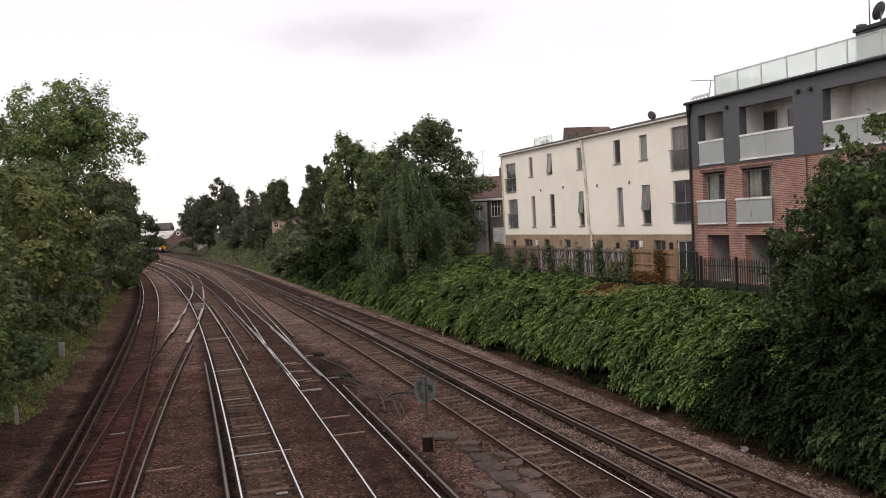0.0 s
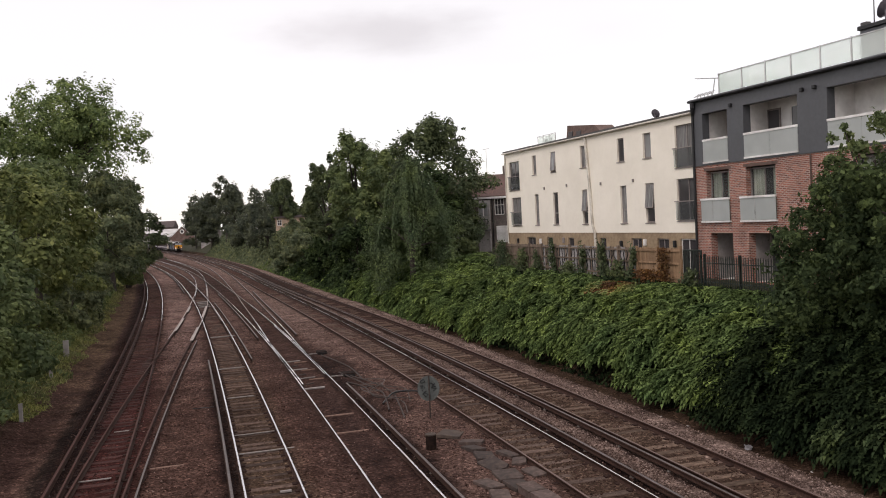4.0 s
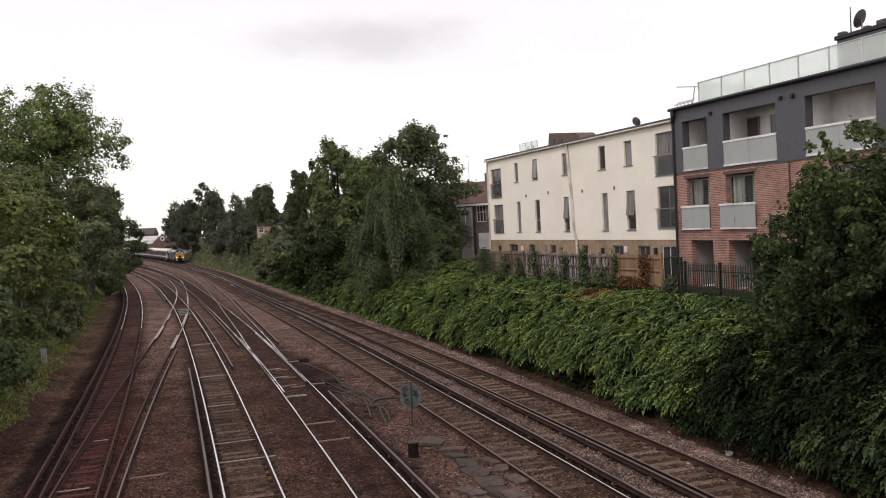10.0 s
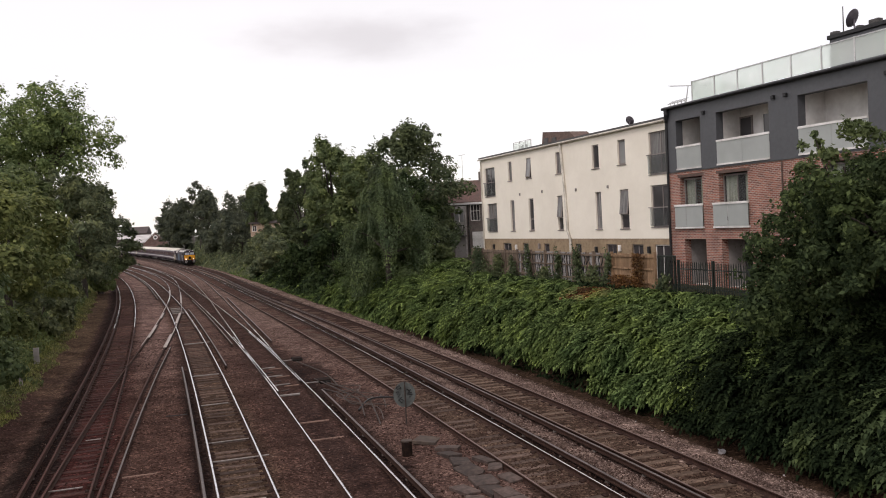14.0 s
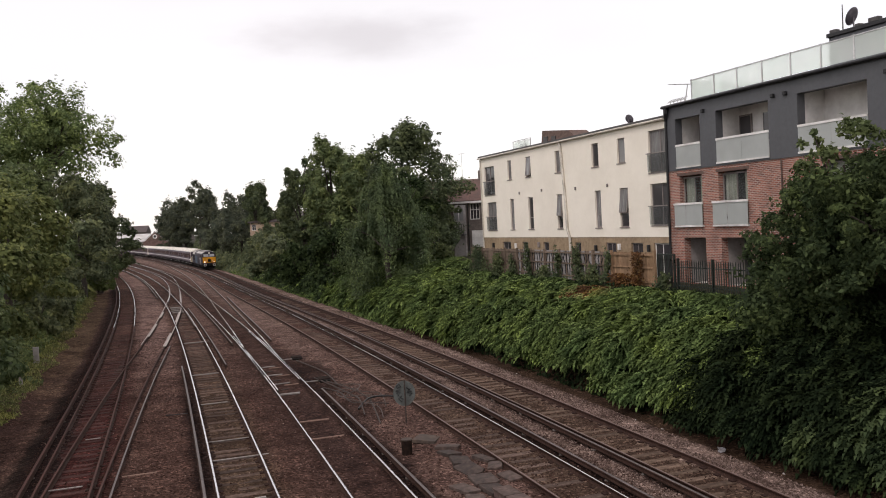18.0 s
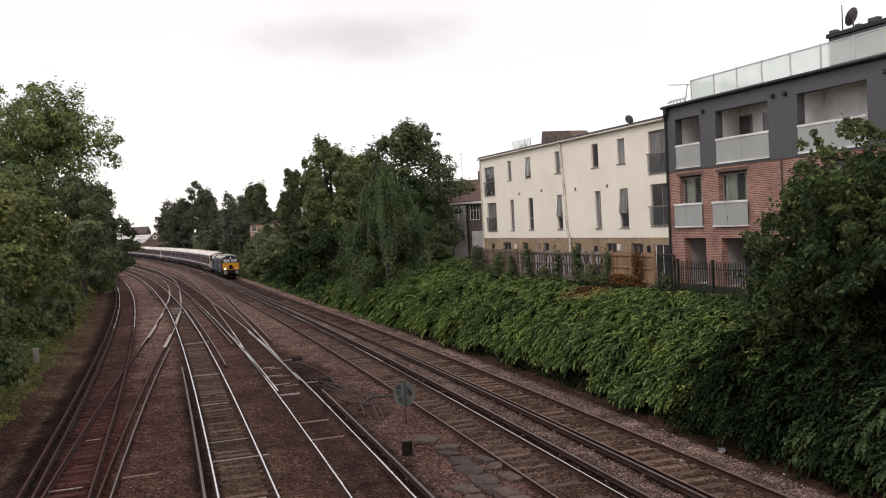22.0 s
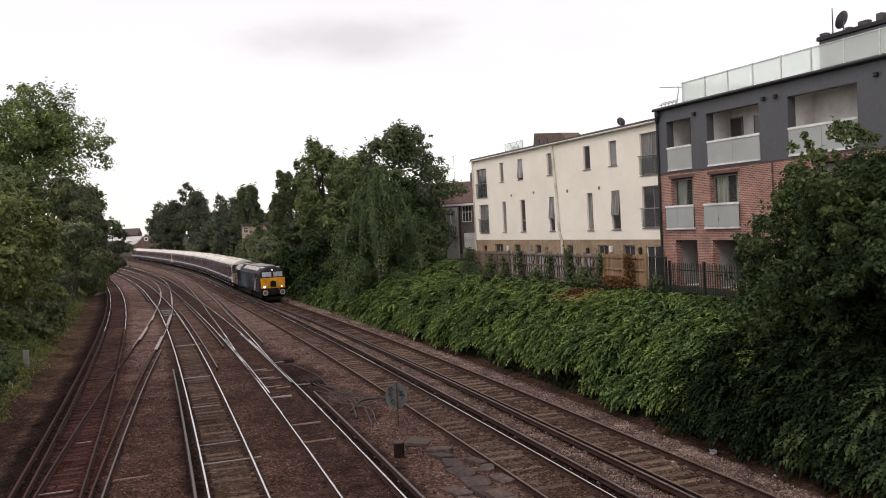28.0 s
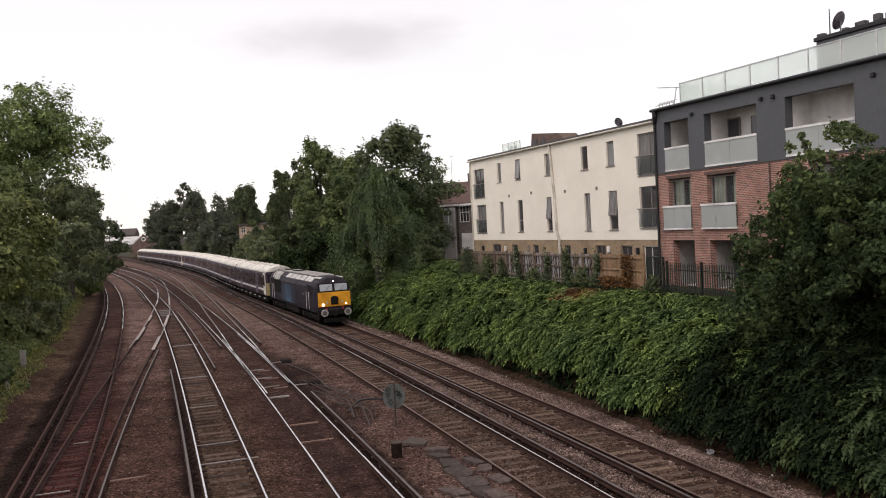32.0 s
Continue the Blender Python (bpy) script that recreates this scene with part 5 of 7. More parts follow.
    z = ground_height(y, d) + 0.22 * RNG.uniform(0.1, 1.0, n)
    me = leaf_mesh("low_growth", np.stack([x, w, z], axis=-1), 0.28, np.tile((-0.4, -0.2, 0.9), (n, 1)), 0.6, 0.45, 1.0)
    tagged(part("undergrowth", me, L_SHRUB_SHADED), "low leaves coloured dark for the shade under the bank growth", "undergrowth", kind="stuff")
    for n, y0, y1, mat, label in ((20000, 74, 128, L_SHADED_GREEN, "green growth coloured dark for the shade of the bank trees"), (24000, 118, 236, L_GREY, "lower green growth along the far bank")):
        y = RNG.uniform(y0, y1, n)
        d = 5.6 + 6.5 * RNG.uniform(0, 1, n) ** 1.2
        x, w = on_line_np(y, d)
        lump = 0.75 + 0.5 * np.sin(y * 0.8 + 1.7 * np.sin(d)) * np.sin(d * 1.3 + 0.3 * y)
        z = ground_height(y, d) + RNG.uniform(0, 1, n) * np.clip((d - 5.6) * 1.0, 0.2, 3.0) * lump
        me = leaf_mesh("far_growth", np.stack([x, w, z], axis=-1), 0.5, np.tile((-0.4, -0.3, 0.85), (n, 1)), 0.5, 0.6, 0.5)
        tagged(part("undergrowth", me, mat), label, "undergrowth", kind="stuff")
    n = 30000
    y = 37 + 150 * RNG.uniform(0, 1, n) ** 1.6
    d = RNG.uniform(-18.6, -16.1, n)
    d = d - 0.35 * np.sin(y * 0.9) * RNG.uniform(0, 1, n)
    x, w = on_line_np(y, d)
    hgt = np.clip((-16.3 - d) * 0.35, 0.06, 0.7)
    z = ground_height(y, d) + hgt * RNG.uniform(0.1, 1.0, n)
    me = leaf_mesh("verge", np.stack([x, w, z], axis=-1), 0.22, np.tile((0.6, -0.5, 0.3), (n, 1)), 0.4, 0.18, -2.0)
    tagged(part("grass", me, L_GRASS), "yellow-green long grass on the line-side verge", "grass", kind="stuff")
    n = 14000
    y = RNG.uniform(56, 150, n)
    d = 5.5 + 1.9 * RNG.uniform(0, 1, n) ** 1.3
    x, w = on_line_np(y, d)
    lump = np.clip(0.55 + 0.6 * np.sin(y * 0.37 + 2.0) * np.sin(y * 0.91 + d), 0.1, 1.2)
    z = ground_height(y, d) + (0.08 + 0.75 * (d - 5.4)) * RNG.uniform(0.1, 0.8, n) * lump
    me = leaf_mesh("bank_foot", np.stack([x, w, z], axis=-1), 0.34, np.tile((-0.4, -0.4, 0.8), (n, 1)), 0.5, 0.5, 0.5)
    tagged(part("undergrowth", me, L_BRAMBLE), "bright green low growth along the foot of the bank", "undergrowth", kind="stuff")
    n = 30000
    y = RNG.uniform(24, 110, n)
    d = RNG.uniform(-24, -17.0, n)
    x, w = on_line_np(y, d)
    z = ground_height(y, d) + RNG.uniform(0, 1.5, n) * np.clip((-16.6 - d) * 0.7, 0.2, 1)
    me = leaf_mesh("thicket", np.stack([x, w, z], axis=-1), 0.26, np.tile((0.6, -0.4, 0.6), (n, 1)), 0.4, 0.5, 0.5)
    tagged(part("undergrowth", me, L_MID), "dark green thicket under the line-side trees", "undergrowth", kind="stuff")


scatter_bank()


# ------------------------------------------------------------------ the train
M_LOCO = worn("loco_dark_blue", (0.028, 0.023, 0.032), (0.017, 0.014, 0.020), (0.047, 0.039, 0.048), 4, 0.5, 0.62, 0.0, 0.05, spec=0.2)
M_LOCO_BLUE, _n, _l, _b = material("loco_faded_blue", 0.6, 0.0, 0.2)
_sep = _n.new("ShaderNodeSeparateXYZ")
_l.new(coords(_n), _sep.inputs[0])
_mr = _n.new("ShaderNodeMapRange")
_mr.inputs["From Min"].default_value, _mr.inputs["From Max"].default_value = -3.6, 2.6
_l.new(_sep.outputs[1], _mr.inputs["Value"])
_g = noise_of(_n, _l, stretched(_n, _l, coords(_n), (1.0, 0.8, 0.35)), 1.1, 4)
_blue = ramp_of(_n, _l, _g, [(0.34, (0.032, 0.040, 0.062)), (0.5, (0.050, 0.084, 0.128)), (0.64, (0.10, 0.185, 0.265))])
_band = ramp_of(_n, _l, _mr.outputs["Result"], [(0.0, (0, 0, 0)), (0.35, (0.55, 0.55, 0.55)), (0.6, (1, 1, 1)), (0.8, (0.35, 0.35, 0.35)), (1.0, (0, 0, 0))])
_mixed = mixed(_n, _l, 1.0, (0.030, 0.028, 0.040), _blue)
_l.new(_band, _mixed.node.inputs[0])
_l.new(_mixed, _b.inputs["Base Color"])
M_YELLOW = worn("warning_yellow", (0.74, 0.33, 0.025), (0.60, 0.26, 0.015), (0.80, 0.40, 0.04), 6, 0.8, 0.6, 0.0, 0.05, spec=0.2)
M_ROOFGREY = worn("loco_roof_grey", (0.34, 0.315, 0.30), (0.17, 0.155, 0.155), (0.48, 0.45, 0.43), 3, 0.9, 0.7)
M_GRILLE = worn("pale_roof_panel", (0.5750, 0.5500, 0.5250), (0.3000, 0.2812, 0.2750), (0.7500, 0.7250, 0.6875), 3, 1.2, 0.6)
M_UNDER = worn("underframe_black", (0.014, 0.0125, 0.012), (0.008, 0.0075, 0.0075), (0.03, 0.025, 0.022), 8, 1.2, 0.9, spec=0.12)
# pale base colour imitates the sky reflected in the windscreens
M_SCREEN = glassy("cab_windscreen_sky_tint", (0.42, 0.44, 0.47), 0.06)
M_COACH_ROOF = worn("coach_roof_cream", (0.7590, 0.7130, 0.6435), (0.6210, 0.5750, 0.5148), (0.8510, 0.8050, 0.7254), 4, 0.5, 0.7, bump=0.1)
M_COACH_DARK = worn("coach_side_navy", (0.058, 0.040, 0.056), (0.042, 0.029, 0.041), (0.080, 0.056, 0.078), 5, 0.6, 0.55, bump=0.05, spec=0.2)
M_COACH_WHITE = worn("coach_band_white", (0.70, 0.67, 0.67), (0.52, 0.50, 0.50), (0.70, 0.68, 0.68), 5, 0.6, 0.45, bump=0.05)
M_COACH_GLASS = glassy("coach_glass", (0.030, 0.026, 0.030), 0.08, spec=0.35)
M_COACH_YELLOW = worn("coach_end_cream", (0.40, 0.33, 0.17), (0.32, 0.26, 0.12), (0.48, 0.40, 0.22), 5, 0.8, 0.5)
M_LAMP, _n, _l, _b = material("head_lamp_glow", 0.3)
_b.inputs["Base Color"].default_value = (1, 0.95, 0.85, 1)
_b.inputs["Emission Color"].default_value = (1.0, 0.93, 0.80, 1)
_b.inputs["Emission Strength"].default_value = 4.0
M_CHROME = worn("buffer_steel", (0.55, 0.54, 0.52), (0.42, 0.41, 0.40), (0.65, 0.64, 0.62), 12, 2, 0.35, 0.7, 0.05)
M_BUFFER = worn("buffer_grease", (0.12, 0.10, 0.095), (0.06, 0.05, 0.048), (0.2, 0.175, 0.165), 9, 2, 0.6)
M_RED = worn("red_paint", (0.35, 0.03, 0.03), (0.25, 0.02, 0.02), (0.42, 0.05, 0.05), 8, 1, 0.5)


def hull(bm, section, stations):
    """A body lofted along y: section (x, z) of the right half from sill to crown, narrowed and lowered at each station (y, kx, kz, zmin)."""
    full = section + [(-x, z) for x, z in reversed(section)]
    rings = []
    for y, kx, kz, lean in stations:
        rings.append([bm.verts.new((x * kx, y - lean * max(z - 2.0, 0), 1.0 + (z - 1.0) * kz)) for x, z in full])
    k = len(full)
    for a, b in zip(rings, rings[1:]):
        for i in range(k):
            bm.faces.new((a[i], b[i], b[(i + 1) % k], a[(i + 1) % k]))
    bm.faces.new(rings[0])
    bm.faces.new(rings[-1][::-1])
    return rings


def bogie(parent, y, wheels=2, base=2.0):
    b = part("bogie", bmesh.new(), None, parent)
    bm = bmesh.new()
    for s in (-1, 1):
        box(bm, s * 1.05 - 0.08, s * 1.05 + 0.08, y - base / 2 - 0.9, y + base / 2 + 0.9, 0.42, 0.72, 0.03)
        for i in range(wheels):
            yy = y - base / 2 + base * i / (wheels - 1)
            box(bm, s * 1.12 - 0.09, s * 1.12 + 0.09, yy - 0.16, yy + 0.16, 0.32, 0.70, 0.03)
            box(bm, s * 1.0 - 0.12, s * 1.0 + 0.12, yy + 0.35, yy + 0.55, 0.3, 0.6)
    box(bm, -1.0, 1.0, y - 0.3, y + 0.3, 0.5, 0.85)
    me = bpy.data.meshes.new("bogie")
    bm.to_mesh(me)
    bm.free()
    me.materials.append(M_UNDER)
    b.data = me
    for i in range(wheels):
        yy = y - base / 2 + base * i / (wheels - 1)
        bm = bmesh.new()
        for s in (-1, 1):
            rod(bm, (s * 0.69, yy, 0.46), (s * 0.82, yy, 0.46), 0.46, 0.46, 20)
        rod(bm, (-0.8, yy, 0.46), (0.8, yy, 0.46), 0.09)
        part("wheelset", bm, M_UNDER, b)


def diesel_locomotive():
    t = thing("locomotive", Matrix(), "dark blue diesel locomotive with yellow nose and glowing lamp", "locomotive")
    sec = [(1.30, 0.95), (1.36, 1.3), (1.37, 2.3), (1.30, 2.78), (1.12, 3.14), (0.75, 3.43), (0.35, 3.55)]
    bm = bmesh.new()
    hull(bm, sec, [(-9.4, 0.93, 0.97, 0.10), (-8.9, 0.98, 1.0, 0.06), (-7.8, 1.0, 1.0, 0), (7.8, 1.0, 1.0, 0), (8.9, 0.98, 1.0, 0.06), (9.35, 0.93, 0.965, 0.16)])
    part("body", bm, M_LOCO, t)
    # cab fronts at both ends
    for s in (1, -1):
        f = 9.38 * s
        nose = part("nose_panel", boxed(-1.22, 1.22, min(f, f + 0.06 * s), max(f, f + 0.06 * s), 1.36, 2.42, 0.02), M_YELLOW, t, "yellow warning panel")
        bm = bmesh.new()
        box(bm, -0.27, 0.27, min(f + 0.05 * s, f + 0.12 * s), max(f + 0.05 * s, f + 0.12 * s), 1.50, 2.06, 0.02)
        part("jumper_box", bm, M_UNDER, nose)
        bm = bmesh.new()
        rod(bm, (0, f + 0.1 * s, 1.85), (0, f + 0.15 * s, 1.85), 0.29, 0.27, 18)
        part("gangway_plate", bm, M_UNDER, nose)
        for x in (-0.62, 0.62):
            part("pipe_tap", boxed(x - 0.05, x + 0.05, min(f + 0.03 * s, f + 0.14 * s), max(f + 0.03 * s, f + 0.14 * s), 1.12, 1.3, 0.01), M_RED, nose, "red brake pipe tap")
        slope = Matrix.Translation((0, f - 0.13 * s, 2.74)) @ Matrix.Rotation(radians(9 * s), 4, "X")
        surround = part("windscreen_surround", boxed(-1.14, 1.14, -0.05, 0.05, -0.36, 0.36, 0.03), M_UNDER, t, "black rubber surround", m=slope)
        for x in (-0.555, 0.555):
            part("windscreen", boxed(x - 0.475, x + 0.475, -0.066, 0.066, -0.245, 0.265, 0.02), M_SCREEN, surround)
            bm = bmesh.new()
            rod(bm, (x + 0.1, 0.075 * s, -0.30), (x - 0.22, 0.075 * s, 0.12), 0.012, 0.012, 5)
            part("wiper", bm, M_BLACK, surround)
        part("wiper_post", boxed(-0.05, 0.05, min(f - 0.1 * s, f + 0.0 * s), max(f - 0.1 * s, f + 0.0 * s), 2.42, 3.08), M_LOCO, t)
        for x, r in ((0.86 * s, 0.095), (-0.86 * s, 0.055)):
            bm = bmesh.new()
            rod(bm, (x, f + 0.05 * s, 1.52), (x, f + 0.12 * s, 1.52), r, r, 16)
            part("head_lamp", bm, M_LAMP if (s > 0) else M_CHROME, nose, "glowing white lamp" if s > 0 else "unlit lamp")
            bm = bmesh.new()
            rod(bm, (x * 0.66, f + 0.05 * s, 1.68), (x * 0.66, f + 0.10 * s, 1.68), 0.08, 0.08, 12)
            part("marker_lamp", bm, M_CHROME, nose)
        bm = bmesh.new()
        rod(bm, (-0.02, f - 0.30 * s, 3.20), (-0.02, f - 0.16 * s, 3.20), 0.045, 0.045, 12)
        part("top_lamp", bm, M_LAMP if s > 0 else M_CHROME, t, "small lit lamp over the windscreens" if s > 0 else "")
        beam = part("buffer_beam", boxed(-1.28, 1.28, min(f - 0.3 * s, f + 0.03 * s), max(f - 0.3 * s, f + 0.03 * s), 0.72, 1.12, 0.02), M_UNDER, t)
        for x in (-0.865, 0.865):
            bm = bmesh.new()
            rod(bm, (x, f, 0.95), (x, f + 0.42 * s, 0.95), 0.14, 0.12, 12)
            part("buffer_shank", bm, M_UNDER, beam)
            bm = bmesh.new()
            rod(bm, (x, f + 0.42 * s, 0.95), (x, f + 0.47 * s, 0.95), 0.27, 0.27, 20)
            part("buffer_head", bm, M_CHROME, beam, "pale round buffer")
            bm = bmesh.new()
            rod(bm, (x, f + 0.47 * s, 0.95), (x, f + 0.485 * s, 0.95), 0.17, 0.16, 18)
            part("buffer_face", bm, M_BUFFER, beam, "dark worn buffer face")
        part("coupling", boxed(-0.12, 0.12, min(f, f + 0.35 * s), max(f, f + 0.35 * s), 0.7, 1.05), M_UNDER, beam)
        part("snow_plough", boxed(-0.8, 0.8, min(f - 0.2 * s, f + 0.02 * s), max(f - 0.2 * s, f + 0.02 * s), 0.18, 0.5, 0.02), M_UNDER, t)
        for x in (-1.375, 1.375):
            part("cab_door", boxed(min(x, x * 0.99), max(x, x * 0.99), s * 6.9 - 0.32, s * 6.9 + 0.32, 1.15, 2.95), M_LOCO, t)
            part("cab_window", boxed(min(x * 1.002, x * 0.985), max(x * 1.002, x * 0.985), s * 7.9 - 0.38, s * 7.9 + 0.38, 2.25, 2.85), M_COACH_GLASS, t)
            for o in (-0.42, 0.42):
                bm = bmesh.new()
                rod(bm, (x * 1.03, s * 6.9 + o, 1.1), (x * 1.03, s * 6.9 + o, 2.4), 0.022, 0.022, 6)
                part("handrail", bm, M_COACH_WHITE, t)
    # bright blue flash and plain lettering bars on each side
    for s in (-1, 1):
        x = 1.372 * s
        bm = bmesh.new()
        for a, b in ((-3.4, 2.2),):
            v = [bm.verts.new(p) for p in ((x, a - 0.4, 1.15), (x, b - 0.4, 1.15), (x, b + 0.35, 2.60), (x, a + 0.35, 2.60))]
            bm.faces.new(v if s > 0 else v[::-1])
        part("blue_flash", bm, M_LOCO_BLUE, t, "bright blue flash on the side")
        part("number_bar", boxed(min(x, x * 1.002), max(x, x * 1.002), 4.8, 5.7, 2.05, 2.22), M_COACH_DOOR, t)
        part("side_grille", boxed(min(x * 0.99, x * 1.006), max(x * 0.99, x * 1.006), -6.5, -3.6, 1.7, 2.8), M_UNDER, t)
    # roof: pale panels, dark fan grilles and exhaust hatch
    for a, b in ((5.0, 7.2), (3.2, 4.7), (1.4, 2.9), (-0.4, 1.1), (-2.2, -0.7)):
        for s in (-1, 1):
            bm = bmesh.new()
            p0, p1 = Vector((s * 1.15, 0, 3.14)), Vector((s * 0.77, 0, 3.46))
            v = [bm.verts.new((q.x, y, q.z)) for y in (a, b) for q in (p0, p1)]
            u = [bm.verts.new((w.co.x - s * 0.03, w.co.y, w.co.z - 0.05)) for w in v]
            for f in ((v[0], v[2], v[3], v[1]), (u[0], u[1], u[3], u[2]), (v[0], v[1], u[1], u[0]), (v[2], u[2], u[3], v[3]), (v[0], u[0], u[2], v[2]), (v[1], v[3], u[3], u[1])):
                bm.faces.new(f)
            part("roof_panel", bm, M_GRILLE, t, "pale roof side panel")
    part("cab_roof", boxed(-0.95, 0.95, 7.1, 8.7, 3.36, 3.47, 0.05), M_GRILLE, t, "pale weathered cab roof")
    part("roof_top", boxed(-0.7, 0.7, -7.2, 7.0, 3.46, 3.59, 0.04), M_ROOFGREY, t, "grey roof top")
    for i in range(4):
        for s in (-1, 1):
            bm = bmesh.new()
            tube(bm, [(s * 1.30, -7.2 + i * 0.85, 2.82), (s * 1.15, -7.2 + i * 0.85, 3.13), (s * 0.80, -7.2 + i * 0.85, 3.45)], [0.10, 0.10, 0.10], 6)
            part("radiator_rib", bm, M_GRILLE, t)
    for y in (-5.4, -2.0):
        bm = bmesh.new()
        rod(bm, (0, y, 3.58), (0, y, 3.65), 0.55, 0.55, 20)
        part("fan_grille", bm, M_UNDER, t)
    part("fuel_tank", boxed(-1.2, 1.2, -2.6, 2.4, 0.35, 1.05, 0.08), M_UNDER, t)
    bogie(t, 6.2, 3, 4.0)
    bogie(t, -6.2, 3, 4.0)
    return t


def passenger_coach(cab_front=False, cab_rear=False):
    label = "navy passenger coach with cream roof and white waist band"
    t = thing("passenger_coach", Matrix(), label, "railway coach", "coaches of the train")
    half = 10.05
    sec = [(1.28, 0.95), (1.38, 1.25), (1.40, 2.3), (1.34, 3.05), (1.22, 3.28)]
    bm = bmesh.new()
    hull(bm, sec, [(-half, 0.98, 1, 0), (-half + 0.2, 1, 1, 0), (half - 0.2, 1, 1, 0), (half, 0.98, 1, 0)])
    part("body", bm, M_COACH_DARK, t)
    roof = [(1.245, 3.27), (1.15, 3.42), (0.9, 3.60), (0.55, 3.72), (0.2, 3.77)]
    bm = bmesh.new()
    hull(bm, roof, [(-half, 0.95, 0.985, 0), (-half + 0.35, 1, 1, 0), (half - 0.35, 1, 1, 0), (half, 0.95, 0.985, 0)])
    r = part("roof", bm, M_COACH_ROOF, t, "weathered cream roof")
    for y in (-7.5, -4.4, -1.5, 1.5, 4.4, 7.5):
        part("roof_vent", boxed(-0.45, 0.45, y - 0.55, y + 0.55, 3.74, 3.84, 0.03), M_COACH_ROOF, r)
    doors = (-5.2, 5.2)
    for s in (-1, 1):
        x = 1.402 * s
        lo, hi = min(x * 0.994, x * 1.004), max(x * 0.994, x * 1.004)
        for a, b in ((-half + 0.1, doors[0] - 0.72), (doors[0] + 0.72, doors[1] - 0.72), (doors[1] + 0.72, half - 0.1)):
            part("waist_band", boxed(lo, hi, a, b, 1.46, 1.66), M_COACH_WHITE, t, "white band under the windows")
        for dy in doors:
            d = part("door", boxed(lo - 0.006, hi + 0.006, dy - 0.68, dy + 0.68, 1.1, 3.05), M_COACH_DOOR, t, "pale sliding doors")
            for o in (-0.33, 0.33):
                part("pane", boxed(lo - 0.012, hi + 0.012, dy + o - 0.22, dy + o + 0.22, 1.95, 2.85), M_COACH_GLASS, d)
        for c, w in ((-8.55, 0.85), (-6.75, 0.6), (-3.4, 0.8), (-1.15, 0.95), (1.15, 0.95), (3.4, 0.8), (6.75, 0.6), (8.55, 0.85)):
            part("window", boxed(lo - 0.003, hi + 0.003, c - w, c + w, 1.98, 2.82), M_COACH_GLASS, t)
        part("gutter_strip", boxed(min(1.30 * s, 1.25 * s), max(1.30 * s, 1.25 * s), -half + 0.1, half - 0.1, 3.18, 3.26), M_COACH_WHITE, t, "pale strip under the roof edge")
    for e, on in ((half, cab_front), (-half, cab_rear)):
        s = 1 if e > 0 else -1
        if on:
            c = part("cab_end", boxed(-1.34, 1.34, min(e, e + 0.05 * s), max(e, e + 0.05 * s), 1.0, 2.2, 0.02), M_COACH_YELLOW, t, "dull cream and yellow coach end")
            for x in (-0.82, 0.82):
                part("pane", boxed(x - 0.35, x + 0.35, min(e, e + 0.04 * s), max(e, e + 0.04 * s), 2.25, 3.0, 0.02), M_COACH_GLASS, c)
            part("cab_surround", boxed(-0.42, 0.42, min(e, e + 0.1 * s), max(e, e + 0.1 * s), 1.0, 3.15, 0.03), M_UNDER, c)
            for x in (-1.40, 1.40):
                part("cab_band", boxed(min(x * 0.985, x * 1.006), max(x * 0.985, x * 1.006), min(e - 0.04 * s, e - 1.15 * s), max(e - 0.04 * s, e - 1.15 * s), 1.1, 3.16), M_COACH_ROOF, c, "cream cab corner")
                part("cab_pane", boxed(min(x * 0.99, x * 1.010), max(x * 0.99, x * 1.010), min(e - 0.4 * s, e - 0.95 * s), max(e - 0.4 * s, e - 0.95 * s), 1.9, 2.95), M_COACH_GLASS, c)
        else:
            part("gangway", boxed(-1.12, 1.12, min(e - 0.02 * s, e + 0.23 * s), max(e - 0.02 * s, e + 0.23 * s), 0.95, 3.5, 0.05), M_COACH_DARK, t, "flush navy gangway bellows")
    for s in (-1, 1):
        for i in range(7):
            y = -8.7 + 2.9 * i
            part("pale_cover", boxed(min(1.24 * s, 1.36 * s), max(1.24 * s, 1.36 * s), y - 0.2, y + 0.2, 0.66, 0.74, 0.02), M_GRILLE, t, "pale box on the underframe")
    for a, b in ((-4.6, -2.6), (-2.2, 0.4), (0.9, 3.2), (3.5, 4.6)):
        part("equipment_case", boxed(-1.15, 1.15, a, b, 0.32, 0.95, 0.04), M_UNDER, t)
    bogie(t, 7.1, 2, 2.6)
    bogie(t, -7.1, 2, 2.6)
    return t


M_COACH_DOOR = worn("coach_door_grey", (0.12, 0.105, 0.13), (0.09, 0.08, 0.10), (0.15, 0.135, 0.16), 5, 0.8, 0.45, bump=0.05)
LOCO = diesel_locomotive()
_lead, _mid, _end = passenger_coach(True, False), passenger_coach(), passenger_coach(False, True)
COACHES = [_lead, _mid, copy_thing(_mid, Matrix()), copy_thing(_mid, Matrix()), _end,
           copy_thing(_lead, Matrix()), copy_thing(_mid, Matrix()), copy_thing(_mid, Matrix()), copy_thing(_mid, Matrix()), copy_thing(_end, Matrix())]
# distance along the outer track from y = 15
_ys = np.arange(15, 640, 0.5)
_px, _py = on_line_np(_ys, outer(_ys))
_ps = np.concatenate([[0], np.cumsum(np.hypot(np.diff(_px), np.diff(_py)))])


def rail_point(s):
    return Vector((float(np.interp(s, _ps, _px)), float(np.interp(s, _ps, _py)), 0.0))


